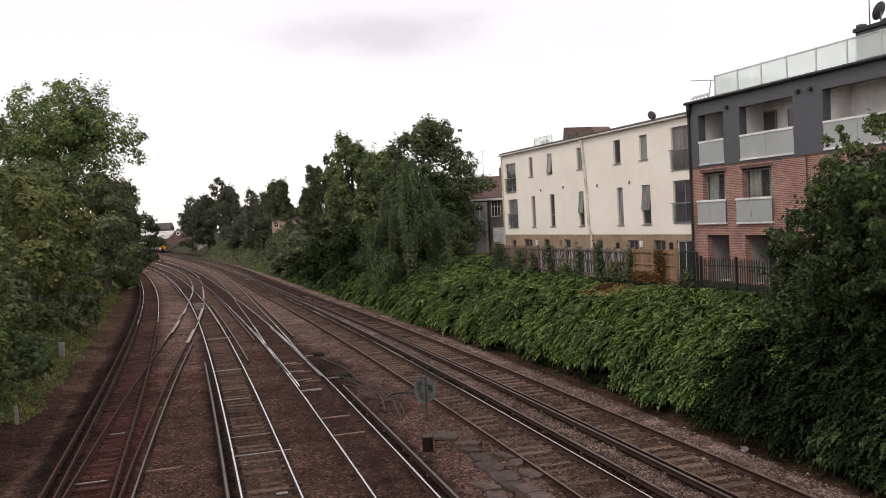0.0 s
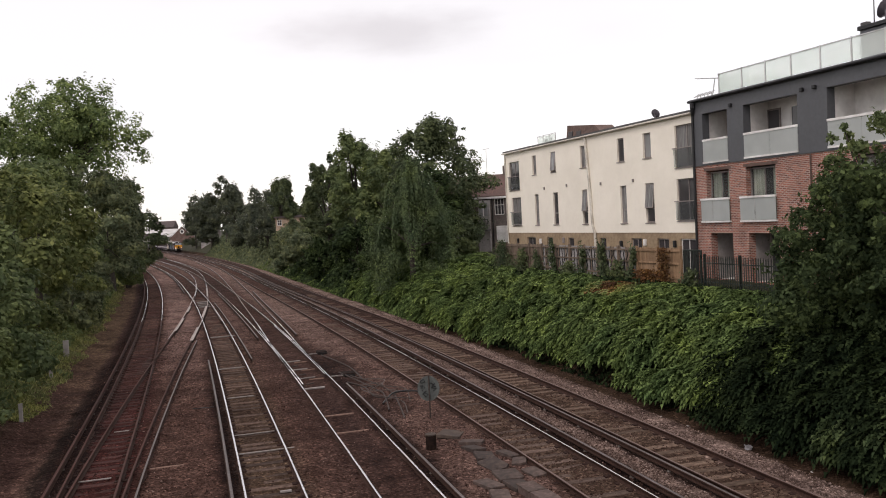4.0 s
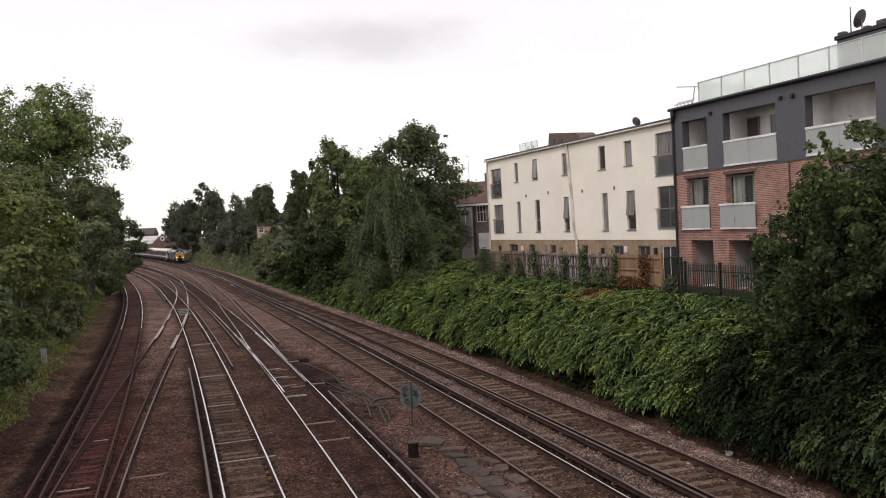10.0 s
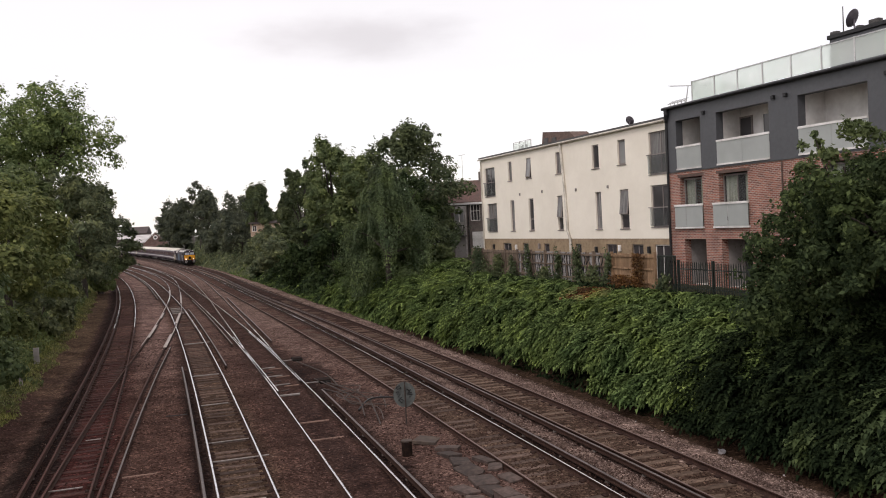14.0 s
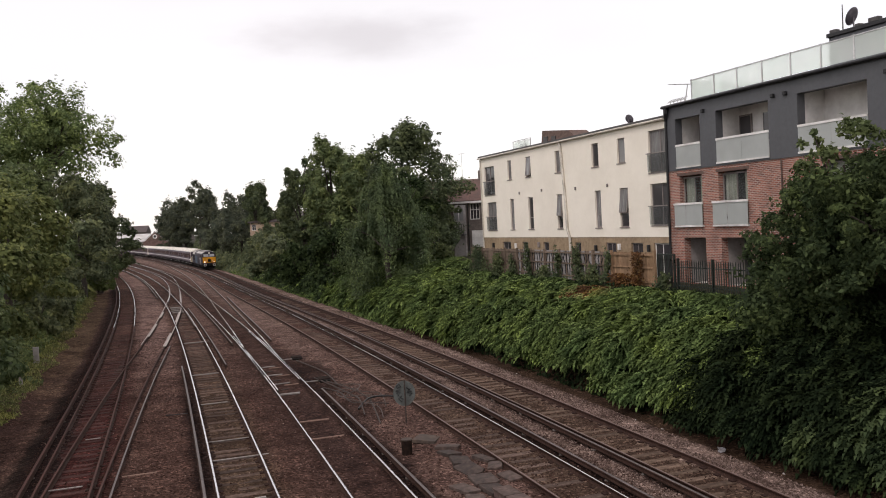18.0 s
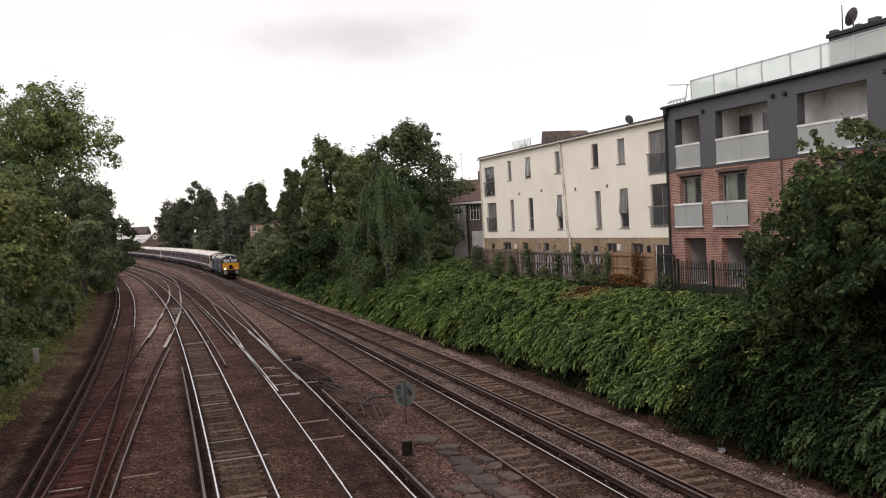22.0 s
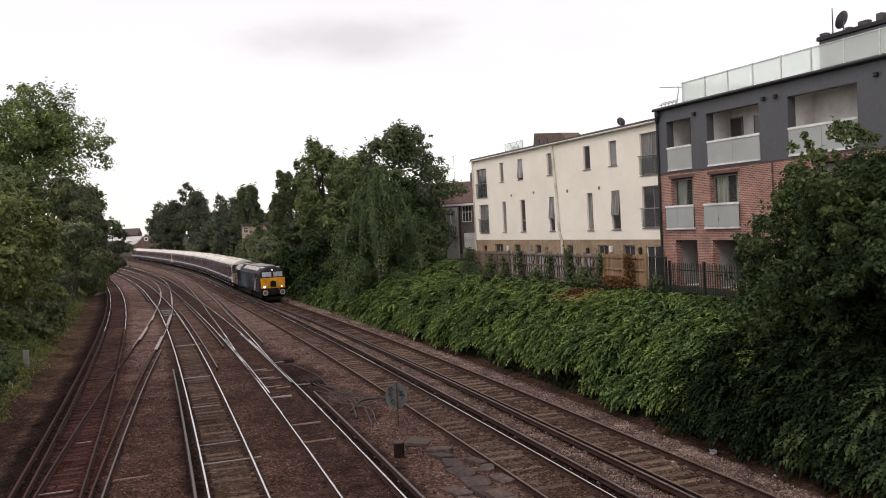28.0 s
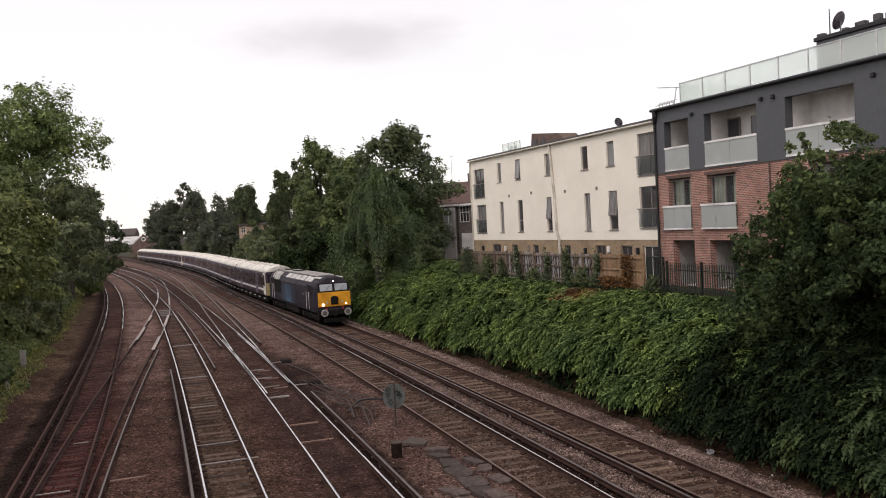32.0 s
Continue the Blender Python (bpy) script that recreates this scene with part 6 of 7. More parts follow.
def vehicle_pose(s, reach):
    a, b = rail_point(s - reach), rail_point(s + reach)
    d = a - b
    m = (a + b) / 2
    return pose(m.x, m.y, 0.0, 0, 0, math.degrees(math.atan2(-d.x, d.y)))


def train_front(t):
    return 316.2 + t * (-9.21176 + t * (0.0415673 + t * (-0.00323702 + 8.490075e-05 * t))) + 0.9 * math.exp(-(((t - 29.9) / 1.6) ** 2))


def motions():
    times = [i * 0.5 for i in range(65)]
    walk(LOCO, [(t, vehicle_pose(train_front(t) + 9.85, 6.2)) for t in times])
    for i, c in enumerate(COACHES):
        o = 19.7 + 0.55 + 10.3 + 20.55 * i + (0.6 if i > 4 else 0.0)
        walk(c, [(t, vehicle_pose(train_front(t) + o, 7.1)) for t in times])


# ------------------------------------------------------------------ fences at the top of the bank
M_FENCE = worn("fence_timber", (0.27, 0.17, 0.10), (0.19, 0.115, 0.068), (0.34, 0.225, 0.14), 7, 1.2, 0.9, stretch=(3, 3, 0.6), vary=0.22)
M_FENCE_OLD = worn("fence_timber_old", (0.17, 0.125, 0.095), (0.12, 0.085, 0.065), (0.23, 0.175, 0.135), 7, 1.2, 0.9, stretch=(3, 3, 0.6), vary=0.25)
M_PALE_PAINT = worn("pale_paint", (0.31, 0.29, 0.29), (0.22, 0.205, 0.205), (0.40, 0.375, 0.375), 8, 2, 0.7)
M_GREENMETAL = worn("dark_green_metal", (0.030, 0.040, 0.036), (0.020, 0.027, 0.024), (0.046, 0.058, 0.052), 8, 1, 0.4, 0.2, 0.05)


def wooden_fence():
    f = thing("wooden_fence", HOUSE @ pose(0, -2.6, 0), "weathered close-board timber fence with graffiti and ivy", "fence")
    bm = bmesh.new()
    box(bm, -0.075, 0.075, -0.011, 0.011, -0.9, 0.9, 0.004)
    boards = {}
    for key, mat in (("a", M_FENCE), ("b", M_FENCE_OLD), ("c", M_PALE_PAINT)):
        me = bpy.data.meshes.new("board")
        bm.to_mesh(me)
        me.materials.append(mat)
        boards[key] = me
    bm.free()
    x = -20.0
    k = 0
    while x < 1.9:
        part("post", boxed(x - 0.06, x + 0.06, -0.10, 0.02, 2.9, 5.06, 0.008), M_FENCE if k > 9 else M_FENCE_OLD, f)
        painted = k in (4, 5, 6, 7, 8, 9)
        for r in (3.55, 4.25, 4.85):
            part("rail", boxed(x + 0.06, x + 1.77, -0.07, -0.02, r - 0.04, r + 0.04), M_FENCE if k > 9 else M_FENCE_OLD, f)
        for i in range(12):
            b = new("board", boards["a" if k > 9 else "c" if painted and (i + 2 * k) % 12 in (1, 2, 3, 4, 5, 7, 8, 9) else "b"])
            b.parent = f
            b.matrix_basis = pose(x + 0.13 + 0.146 * i, 0.012 * (i % 2), 4.08 + RNG.uniform(-0.025, 0.02), 0, RNG.uniform(-0.6, 0.6), 0)
        if painted:
            for j in range(5):
                a = x + 0.2 + 0.3 * j
                bm = bmesh.new()
                pts = [(a + RNG.uniform(-0.1, 0.16), -0.02 - 0.002 * j, 3.65 + 0.3 * q + RNG.uniform(-0.08, 0.08)) for q in range(5)]
                tube(bm, pts, [0.028] * 5, 4)
                part("graffiti_stroke", bm, M_BLACK, f)
        x += 1.83
        k += 1
    part("post", boxed(1.94, 2.08, -0.10, 0.04, 2.9, 5.1, 0.008), M_FENCE, f)
    return f


def palisade_fence():
    f = thing("palisade_fence", HOUSE @ pose(0, -2.6, 0), "dark green steel palisade fence with pointed pales", "fence")
    bm = bmesh.new()
    v = [(-0.034, 0, 0), (0.034, 0, 0), (0.034, 0, 1.38), (0.0, 0, 1.5), (-0.034, 0, 1.38)]
    a = [bm.verts.new(p) for p in v]
    b = [bm.verts.new((p[0] * 0.8, 0.012, p[2])) for p in v]
    bm.faces.new(a)
    bm.faces.new(b[::-1])
    for i in range(5):
        bm.faces.new((a[i], b[i], b[(i + 1) % 5], a[(i + 1) % 5]))
    me = bpy.data.meshes.new("pale")
    bm.to_mesh(me)
    bm.free()
    me.materials.append(M_GREENMETAL)
    x = 3.7
    while x < 13.5:
        p = new("pale", me)
        p.parent = f
        p.matrix_basis = pose(x, 0, 3.2 + RNG.uniform(-0.01, 0.01), 0, RNG.uniform(-0.8, 0.8), 0)
        x += 0.15
    for z in (3.5, 4.35):
        part("rail", boxed(3.6, 13.6, 0.014, 0.055, z - 0.025, z + 0.025), M_GREENMETAL, f)
    for x in (3.62, 6.02, 8.4, 10.8, 13.2):
        part("post", boxed(x - 0.05, x + 0.05, 0.06, 0.16, 2.8, 4.75), M_GREENMETAL, f)
    return f


def mesh_gate():
    g = thing("metal_gate", HOUSE @ pose(0, -2.6, 0), "dark green metal gate overgrown at its foot", "gate")
    bm = bmesh.new()
    for a, b, c, d in ((2.2, 2.26, 3.0, 4.95), (3.5, 3.56, 3.0, 4.95), (2.26, 3.5, 4.88, 4.95), (2.26, 3.5, 3.1, 3.17)):
        box(bm, a, b, -0.03, 0.03, c, d)
    part("gate_frame", bm, M_GREENMETAL, g)
    for i in range(11):
        x = 2.31 + i * 0.113
        part("bar", boxed(x - 0.022, x + 0.022, -0.012, 0.012, 3.17, 4.88), M_GREENMETAL, g)
    return g


wooden_fence()
palisade_fence()
mesh_gate()


def ivy_patches():
    pts = []
    for cx, w, z0, z1, n in ((-18.6, 1.5, 3.2, 5.0, 1400), (-15.4, 0.9, 3.2, 4.6, 900), (-10.9, 0.30, 3.4, 5.2, 420), (-7.2, 0.28, 3.4, 5.1, 380), (-4.9, 0.45, 3.4, 5.2, 620), (-3.3, 0.9, 3.2, 4.2, 600), (-1.9, 0.26, 3.4, 5.1, 340), (-13.2, 0.6, 3.3, 4.5, 500), (-8.9, 1.0, 3.2, 4.0, 500), (2.9, 0.6, 3.1, 4.0, 500)):
        u = RNG.uniform(0, 1, n) ** 1.15
        # bushy at the foot, straggling and swaying towards the top
        x = cx + RNG.normal(0, w * 0.5, n) * (1.45 - 1.0 * u) + 0.16 * np.sin(5.0 * u + cx)
        z = z0 + (z1 - z0) * u * (0.86 + 0.3 * np.sin(7.0 * x) ** 2)
        y = -2.72 - RNG.uniform(0, 0.28, n)
        pts.append(np.stack([x, y, z], axis=-1))
    p = np.concatenate(pts)
    me = leaf_mesh("ivy", p, 0.15, np.tile((0, -1, 0.3), (len(p), 1)), 0.6, 0.7, 0.5)
    tagged(part("ivy", me, L_DARK, m=HOUSE), "green ivy climbing over the timber fence", "ivy", kind="stuff")
    n = 1500
    x = np.concatenate([RNG.normal(0.9, 0.22, n // 2), RNG.normal(-0.6, 0.5, n // 2)])
    z = np.concatenate([RNG.uniform(3.3, 5.0, n // 2), RNG.uniform(3.1, 3.9, n // 2)])
    me = leaf_mesh("creeper", np.stack([x, -2.75 - RNG.uniform(0, 0.3, n), z], axis=-1), 0.13, np.tile((0, -1, 0.3), (n, 1)), 0.5, 0.6, 0.5)
    tagged(part("creeper", me, L_RED, m=HOUSE), "russet creeper on the new fence panel", "creeper", kind="stuff")


ivy_patches()


# ------------------------------------------------------------------ on the roofs
def satellite_dish(m, r, label, lean=25):
    t = thing("satellite_dish", m, label, "satellite dish", "satellite dishes")
    bm = bmesh.new()
    rings = []
    for i in range(5):
        f = i / 4
        rings.append([bm.verts.new((r * f * math.cos(a), r * 0.28 * f * f - 0.02, r * f * math.sin(a))) for a in (2 * math.pi * k / 20 for k in range(20))])
    for r0, r1 in zip(rings[1:], rings[2:]):
        for k in range(20):
            bm.faces.new((r0[k], r0[(k + 1) % 20], r1[(k + 1) % 20], r1[k]))
    bm.faces.new(rings[1])
    for v in rings[0]:
        bm.verts.remove(v)
    bmesh.ops.solidify(bm, geom=bm.faces[:], thickness=0.015)
    bmesh.ops.rotate(bm, verts=bm.verts, matrix=Matrix.Rotation(radians(lean), 3, "X"))
    bmesh.ops.translate(bm, verts=bm.verts, vec=(0, 0, r + 0.12))
    part("reflector", bm, M_DISH, t)
    bm = bmesh.new()
    rod(bm, (0, 0, 0), (0, 0.0, r + 0.1), 0.03)
    part("mast", bm, M_DISH, t)
    bm = bmesh.new()
    rod(bm, (0, 0.0, 0.2), (0, r * 0.9, r * 0.9), 0.015)
    part("arm", bm, M_DISH, t)
    return t


satellite_dish(HOUSE @ pose(-4.95, 1.0, 11.88, 0, 0, 20), 0.27, "small dark grey dish on the cream house roof")
satellite_dish(HOUSE @ pose(8.35, 3.6, 14.4, 0, 0, 100), 0.40, "large dark dish on the penthouse roof")


def roof_hut():
    h = thing("roof_hut", HOUSE @ pose(0, 3.0, 11.95), "brown tiled roof hut with sloping sides", "roof hut")
    bm = bmesh.new()
    lo = [bm.verts.new(p) for p in ((-19.3, 0, 0), (-13.8, 0, 0), (-13.8, 1.6, 0), (-19.3, 1.6, 0))]
    hi = [bm.verts.new(p) for p in ((-19.2, 0.1, 1.36), (-15.3, 0.1, 0.95), (-15.3, 1.5, 0.95), (-19.2, 1.5, 1.36))]
    bm.faces.new(hi)
    for i in range(4):
        bm.faces.new((lo[i], lo[(i + 1) % 4], hi[(i + 1) % 4], hi[i]))
    part("body", bm, M_BROWN, h)
    for x, z in ((-18.6, 0.5), (-17.4, 0.42)):
        part("hatch", boxed(x - 0.3, x + 0.3, -0.02, 0.06, z - 0.35, z + 0.35, 0.01), M_FELT, h)
    r = thing("roof_rail", HOUSE @ pose(0, 2.2, 11.9), "pale glass rail round a small roof terrace", "railing")
    for x in (-22.3, -21.3, -20.3, -19.4):
        part("post", boxed(x - 0.02, x + 0.02, -0.02, 0.02, 0, 0.92), M_STEEL, r)
    for a, b in ((-22.28, -21.32), (-21.28, -20.32), (-20.28, -19.42)):
        part("pane", boxed(a, b, -0.008, 0.008, 0.08, 0.88), M_ROOFGLASS, r)
    part("top_rail", boxed(-22.32, -19.38, -0.02, 0.02, 0.92, 0.95), M_STEEL, r)
    for x in (-20.9, -20.2):
        c = thing("garden_chair", HOUSE @ pose(x, 2.02, 11.93), "dark garden chair on the roof terrace", "chair", "chairs on the roof")
        part("seat", boxed(-0.22, 0.22, -0.22, 0.22, 0.24, 0.28, 0.01), M_BLACK, c)
        part("backrest", boxed(-0.22, 0.22, 0.19, 0.23, 0.28, 0.62, 0.01), M_BLACK, c)
        for u in (-0.2, 0.2):
            for v in (-0.2, 0.2):
                part("leg", boxed(u - 0.02, u + 0.02, v - 0.02, v + 0.02, 0, 0.24), M_BLACK, c)


roof_hut()


def aerial(m, height, label, spars=6, size=0.5):
    t = thing("tv_aerial", m, label, "aerial", "aerials")
    bm = bmesh.new()
    rod(bm, (0, 0, 0), (0, 0, height), 0.03, 0.025, 6)
    part("mast", bm, M_STEEL, t)
    bm = bmesh.new()
    rod(bm, (-size, 0, height - 0.05), (size, 0, height - 0.05 + 0.15), 0.025, 0.025, 6)
    part("boom", bm, M_STEEL, t)
    for i in range(spars):
        x = -size + 2 * size * i / (spars - 1)
        bm = bmesh.new()
        rod(bm, (x, -0.16, height - 0.05 + 0.075 * (x / size + 1)), (x, 0.16, height - 0.05 + 0.075 * (x / size + 1)), 0.016, 0.016, 5)
        part("spar", bm, M_STEEL, t)


aerial(HOUSE @ pose(0.75, 0.5, 12.3, 0, 12, 15), 0.95, "thin aerial at the corner of the brick house roof", 7, 1.1)
aerial(pose(4.8, 90.5, 11.0, 0, 0, 60), 3.2, "tall thin aerial on the old terrace roof")
for _i in range(5):
    aerial(HOUSE @ pose(-1.9 + 0.3 * _i, 1.6, 11.95, 0, 0, 80), 0.85, "thin aerial rod on the cream house roof", 3, 0.12)


# ------------------------------------------------------------------ other buildings
M_SLATE = worn("roof_slate", (0.085, 0.066, 0.064), (0.058, 0.045, 0.044), (0.12, 0.095, 0.09), 6, 0.8)
M_BRICK_BROWN = brickwork("brown_brick", (0.17, 0.10, 0.085), (0.12, 0.07, 0.06), (0.2, 0.16, 0.14))
M_BRICK_OLD = brickwork("old_grey_brick", (0.150, 0.122, 0.112), (0.105, 0.086, 0.080), (0.20, 0.18, 0.165))
M_REDTILE = worn("red_roof_tile", (0.125, 0.072, 0.060), (0.08, 0.046, 0.04), (0.17, 0.10, 0.085), 6, 0.8)
M_ASBESTOS = worn("pale_sheet_roof", (0.55, 0.53, 0.52), (0.46, 0.44, 0.43), (0.62, 0.60, 0.59), 3, 0.3)
M_OLDWHITE = worn("old_white_wall", (0.36, 0.33, 0.32), (0.28, 0.255, 0.25), (0.43, 0.40, 0.39), 3, 0.5)
M_YELLOWBRICK = brickwork("stock_brick", (0.46, 0.33, 0.235), (0.37, 0.26, 0.18), (0.4, 0.35, 0.30))


def gabled_house(m, w, depth, eaves, ridge, wall, roof, label, windows=(), side_windows=(), chimneys=()):
    """A house with a pitched roof; windows (x, z, w, h) in the front at y = 0, side_windows (y, z, w, h) in the end wall at x = w."""
    h = thing("house", m, label, "house", "houses")
    bm = bmesh.new()
    wall_faces(bm, 0, w, 0, eaves, 0, 0.3, [(a - c / 2, a + c / 2, b - e / 2, b + e / 2) for a, b, c, e in windows])
    part("wall", bm, wall, h)
    part("wall", boxed(0, w, depth - 0.3, depth, 0, eaves), wall, h)
    ends = []
    for x in (0.0, w - 0.3):
        bm = bmesh.new()
        p = [(0.3, 0), (depth - 0.3, 0), (depth - 0.3, eaves), (depth / 2, ridge - 0.15), (0.3, eaves)]
        a = [bm.verts.new((x, q, z)) for q, z in p]
        b = [bm.verts.new((x + 0.3, q, z)) for q, z in p]
        bm.faces.new(a[::-1])
        bm.faces.new(b)
        for i in range(5):
            bm.faces.new((a[i], a[(i + 1) % 5], b[(i + 1) % 5], b[i]))
        ends.append(part("wall", bm, wall, h, "gable end wall"))
    for s in (0, 1):
        bm = bmesh.new()
        y0, y1 = (-0.3, depth / 2) if s == 0 else (depth + 0.3, depth / 2)
        e = eaves - 0.1
        q = [(-0.25, y0, e), (w + 0.25, y0, e), (w + 0.25, y1, ridge), (-0.25, y1, ridge)]
        a = [bm.verts.new(c) for c in q]
        b = [bm.verts.new((c[0], c[1], c[2] + 0.14)) for c in q]
        bm.faces.new(a[::-1])
        bm.faces.new(b)
        for i in range(4):
            bm.faces.new((a[i], a[(i + 1) % 4], b[(i + 1) % 4], b[i]))
        part("roof", bm, roof, h, "pitched roof slope")
    for a, b, c, e in windows:
        window_in(h, a - c / 2, a + c / 2, b - e / 2, b + e / 2, 0.08, (0.33, 0.66) if c > 0.95 else (0.5,), (0.6,), fm=M_WHITE)
    for yc, b, c, e in side_windows:
        wf = part("window", boxed(w - 0.005, w + 0.05, yc - c / 2, yc + c / 2, b - e / 2, b + e / 2, 0.01), M_WHITE, h)
        for i in range(3):
            u = yc - c / 2 + 0.06 + i * (c - 0.08) / 3
            part("pane", boxed(w + 0.04, w + 0.056, u, u + (c - 0.08) / 3 - 0.05, b - e / 2 + 0.07, b + e / 2 - 0.07), M_GLASS, wf)
    for x, y in chimneys:
        c = part("chimney", boxed(x - 0.45, x + 0.45, y - 0.3, y + 0.3, eaves, ridge + 1.0, 0.02), wall, h)
        for o in (-0.25, 0.0, 0.25):
            bm = bmesh.new()
            rod(bm, (x + o, y, ridge + 1.0), (x + o, y, ridge + 1.35), 0.11, 0.09, 8)
            part("chimney_pot", bm, M_BRICK_DARK, c)
    return h


TERRACE = pose(0.2, 88.6, 2.9, 0, 0, -22)
_house = gabled_house(TERRACE, 12.0, 8.0, 6.1, 8.4, M_BRICK_OLD, M_REDTILE, "old dark brick terrace with white windows, red roof and chimneys",
                      [(2.0, 4.9, 1.1, 1.6), (5.9, 5.0, 1.05, 1.7), (2.0, 1.7, 1.6, 1.7), (8.5, 4.7, 1.3, 1.5)], (), [(5.7, 4.0), (9.0, 4.0)])
part("fascia", boxed(-0.2, 12.2, -0.36, -0.29, 5.86, 6.06), M_WHITE, _house, "white board under the eaves")
part("bay_wall", boxed(3.7, 4.95, -0.5, 0.0, 0.0, 5.7, 0.02), M_OLDWHITE, _house, "pale rendered bay")
_bay = part("bay_window", boxed(3.85, 4.8, -0.56, -0.49, 4.1, 5.45, 0.01), M_GLASS_PALE, _house, "pale bay window")
part("bay_frame", boxed(4.3, 4.36, -0.60, -0.55, 4.1, 5.45), M_WHITE, _bay)
_balc = part("balcony", boxed(3.5, 5.05, -1.3, -0.5, 2.55, 2.7), M_FELT, _house)
for _i in range(9):
    part("baluster", boxed(3.54 + 0.18 * _i, 3.58 + 0.18 * _i, -1.3, -1.26, 2.7, 3.7), M_BLACK, _balc)
part("balcony_rail", boxed(3.5, 5.05, -1.32, -1.24, 3.7, 3.76), M_BLACK, _balc)
part("garage_door", boxed(5.5, 6.7, -0.05, 0.0, 1.3, 3.0, 0.01), M_WHITE, _house, "pale panelled door")
part("drainpipe", boxed(5.12, 5.2, -0.1, 0.0, 0.2, 5.9), M_BLACK, _house)
gabled_house(pose(-27.9, 150, 3.6, 0, 0, -8), 6.0, 8, 5.4, 6.5, M_OLDWHITE, M_SLATE, "old pale house with white windows behind the bank trees", [(1.2, 4.4, 0.9, 1.6), (2.5, 4.4, 0.9, 1.6), (4.9, 4.4, 1.3, 1.6), (1.6, 1.6, 1.3, 1.5), (4.9, 1.6, 1.3, 1.5)])
gabled_house(pose(-29.4, 144.6, 3.2, 0, 0, -8), 6.6, 4.0, 5.3, 6.0, M_YELLOWBRICK, M_SLATE, "low buff brick house part with pale ends", [(0.7, 4.4, 0.8, 1.0), (4.9, 4.4, 0.8, 1.0)])
gabled_house(pose(-98.9, 328, -0.4, 0, 0, 108), 14, 9.2, 5.2, 9.2, M_BRICK_BROWN, M_SLATE, "brown brick building with a gable end beyond the bend")


def far_round_window():
    t = thing("round_window", pose(-103.25, 326.5, 6.9, 90, 0, 18), "white round window high in the far gable", "window")
    bm = bmesh.new()
    rod(bm, (0, 0, -0.1), (0, 0, 0.3), 0.85, 0.85, 20)
    part("frame", bm, M_WHITE, t)
    bm = bmesh.new()
    rod(bm, (0, 0, 0.3), (0, 0, 0.36), 0.5, 0.5, 16)
    part("pane", bm, M_GLASS, t)


far_round_window()


def shed(m, w, d, h, rise, label, wall=None, roof=None):
    t = thing("shed", m, label, "shed", "far sheds")
    part("wall", boxed(0, w, 0, d, 0, h), wall or M_OLDWHITE, t)
    bm = bmesh.new()
    p = [(-0.3, -0.3, h), (w + 0.3, -0.3, h), (w + 0.3, d / 2, h + rise), (-0.3, d / 2, h + rise), (-0.3, d + 0.3, h), (w + 0.3, d + 0.3, h)]
    v = [bm.verts.new(q) for q in p]
    bm.faces.new((v[0], v[1], v[2], v[3]))
    bm.faces.new((v[3], v[2], v[5], v[4]))
    bm.faces.new((v[0], v[3], v[4]))
    bm.faces.new((v[1], v[5], v[2]))
    bm.faces.new((v[0], v[4], v[5], v[1]))
    part("roof", bm, roof or M_ASBESTOS, t, "pale pitched sheet roof")
    return t


shed(pose(-143, 415, -0.8, 0, 0, 10), 22, 16, 5.4, 2.2, "long shed with a pale sheet roof beyond the bend")
shed(pose(-169, 452, -0.8, 0, 0, 12), 22, 16, 7.4, 2.0, "further pale roofed shed", M_BRICK_DARK)
shed(pose(-184, 520, 0.4, 0, 0, 4), 14, 12, 9.5, 4.0, "far house with a dark roof on the rise", M_BRICK_DARK, M_SLATE)
shed(pose(-168, 540, 0.2, 0, 0, 6), 20, 12, 9.5, 4.0, "far dark roofed house beyond the sheds", M_BRICK_DARK, M_SLATE)


def hoarding():
    x0, y0 = on_line(259, 8.2)
    t = thing("hoarding", pose(x0, y0, -0.3, 0, 0, 20), "pale painted wall with faded graffiti at the track side", "wall")
    part("panel", boxed(0, 2.9, 0, 0.3, 0, 3.4, 0.02), M_OLDWHITE, t)
    part("coping", boxed(-0.1, 3.0, -0.05, 0.35, 3.4, 3.5), M_FELT, t)
    for i in range(5):
        part("graffiti_stroke", boxed(0.3 + 0.5 * i, 0.6 + 0.5 * i, -0.01, 0, 0.9 + 0.2 * (i % 2), 2.1 - 0.2 * (i % 3)), M_PINK, t)


M_PINK = worn("faded_pink_paint", (0.45, 0.30, 0.33), (0.36, 0.23, 0.26), (0.52, 0.37, 0.40), 5, 1, 0.7)
hoarding()


# ------------------------------------------------------------------ things lying between the tracks
M_CONCRETE = worn("old_concrete", (0.068, 0.046, 0.039), (0.034, 0.023, 0.019), (0.112, 0.080, 0.068), 6, 1.6, 0.9, vary=0.4)
M_PLY = worn("weathered_board", (0.066, 0.046, 0.036), (0.040, 0.028, 0.022), (0.10, 0.072, 0.056), 5, 1.2, 0.85)
M_SIGN = worn("grey_sign_back", (0.0936, 0.1022, 0.0979), (0.0720, 0.0792, 0.0756), (0.1188, 0.1282, 0.1224), 8, 2, 0.6, 0.1, 0.05)
M_DRUM = worn("rusty_drum", (0.0180, 0.0108, 0.0086), (0.0099, 0.0063, 0.0054), (0.0338, 0.0189, 0.0135), 7, 2.0, 0.9, spec=0.1)
M_CABLE = worn("brown_cable", (0.052, 0.037, 0.032), (0.030, 0.022, 0.019), (0.08, 0.058, 0.050), 10, 2, 0.7)
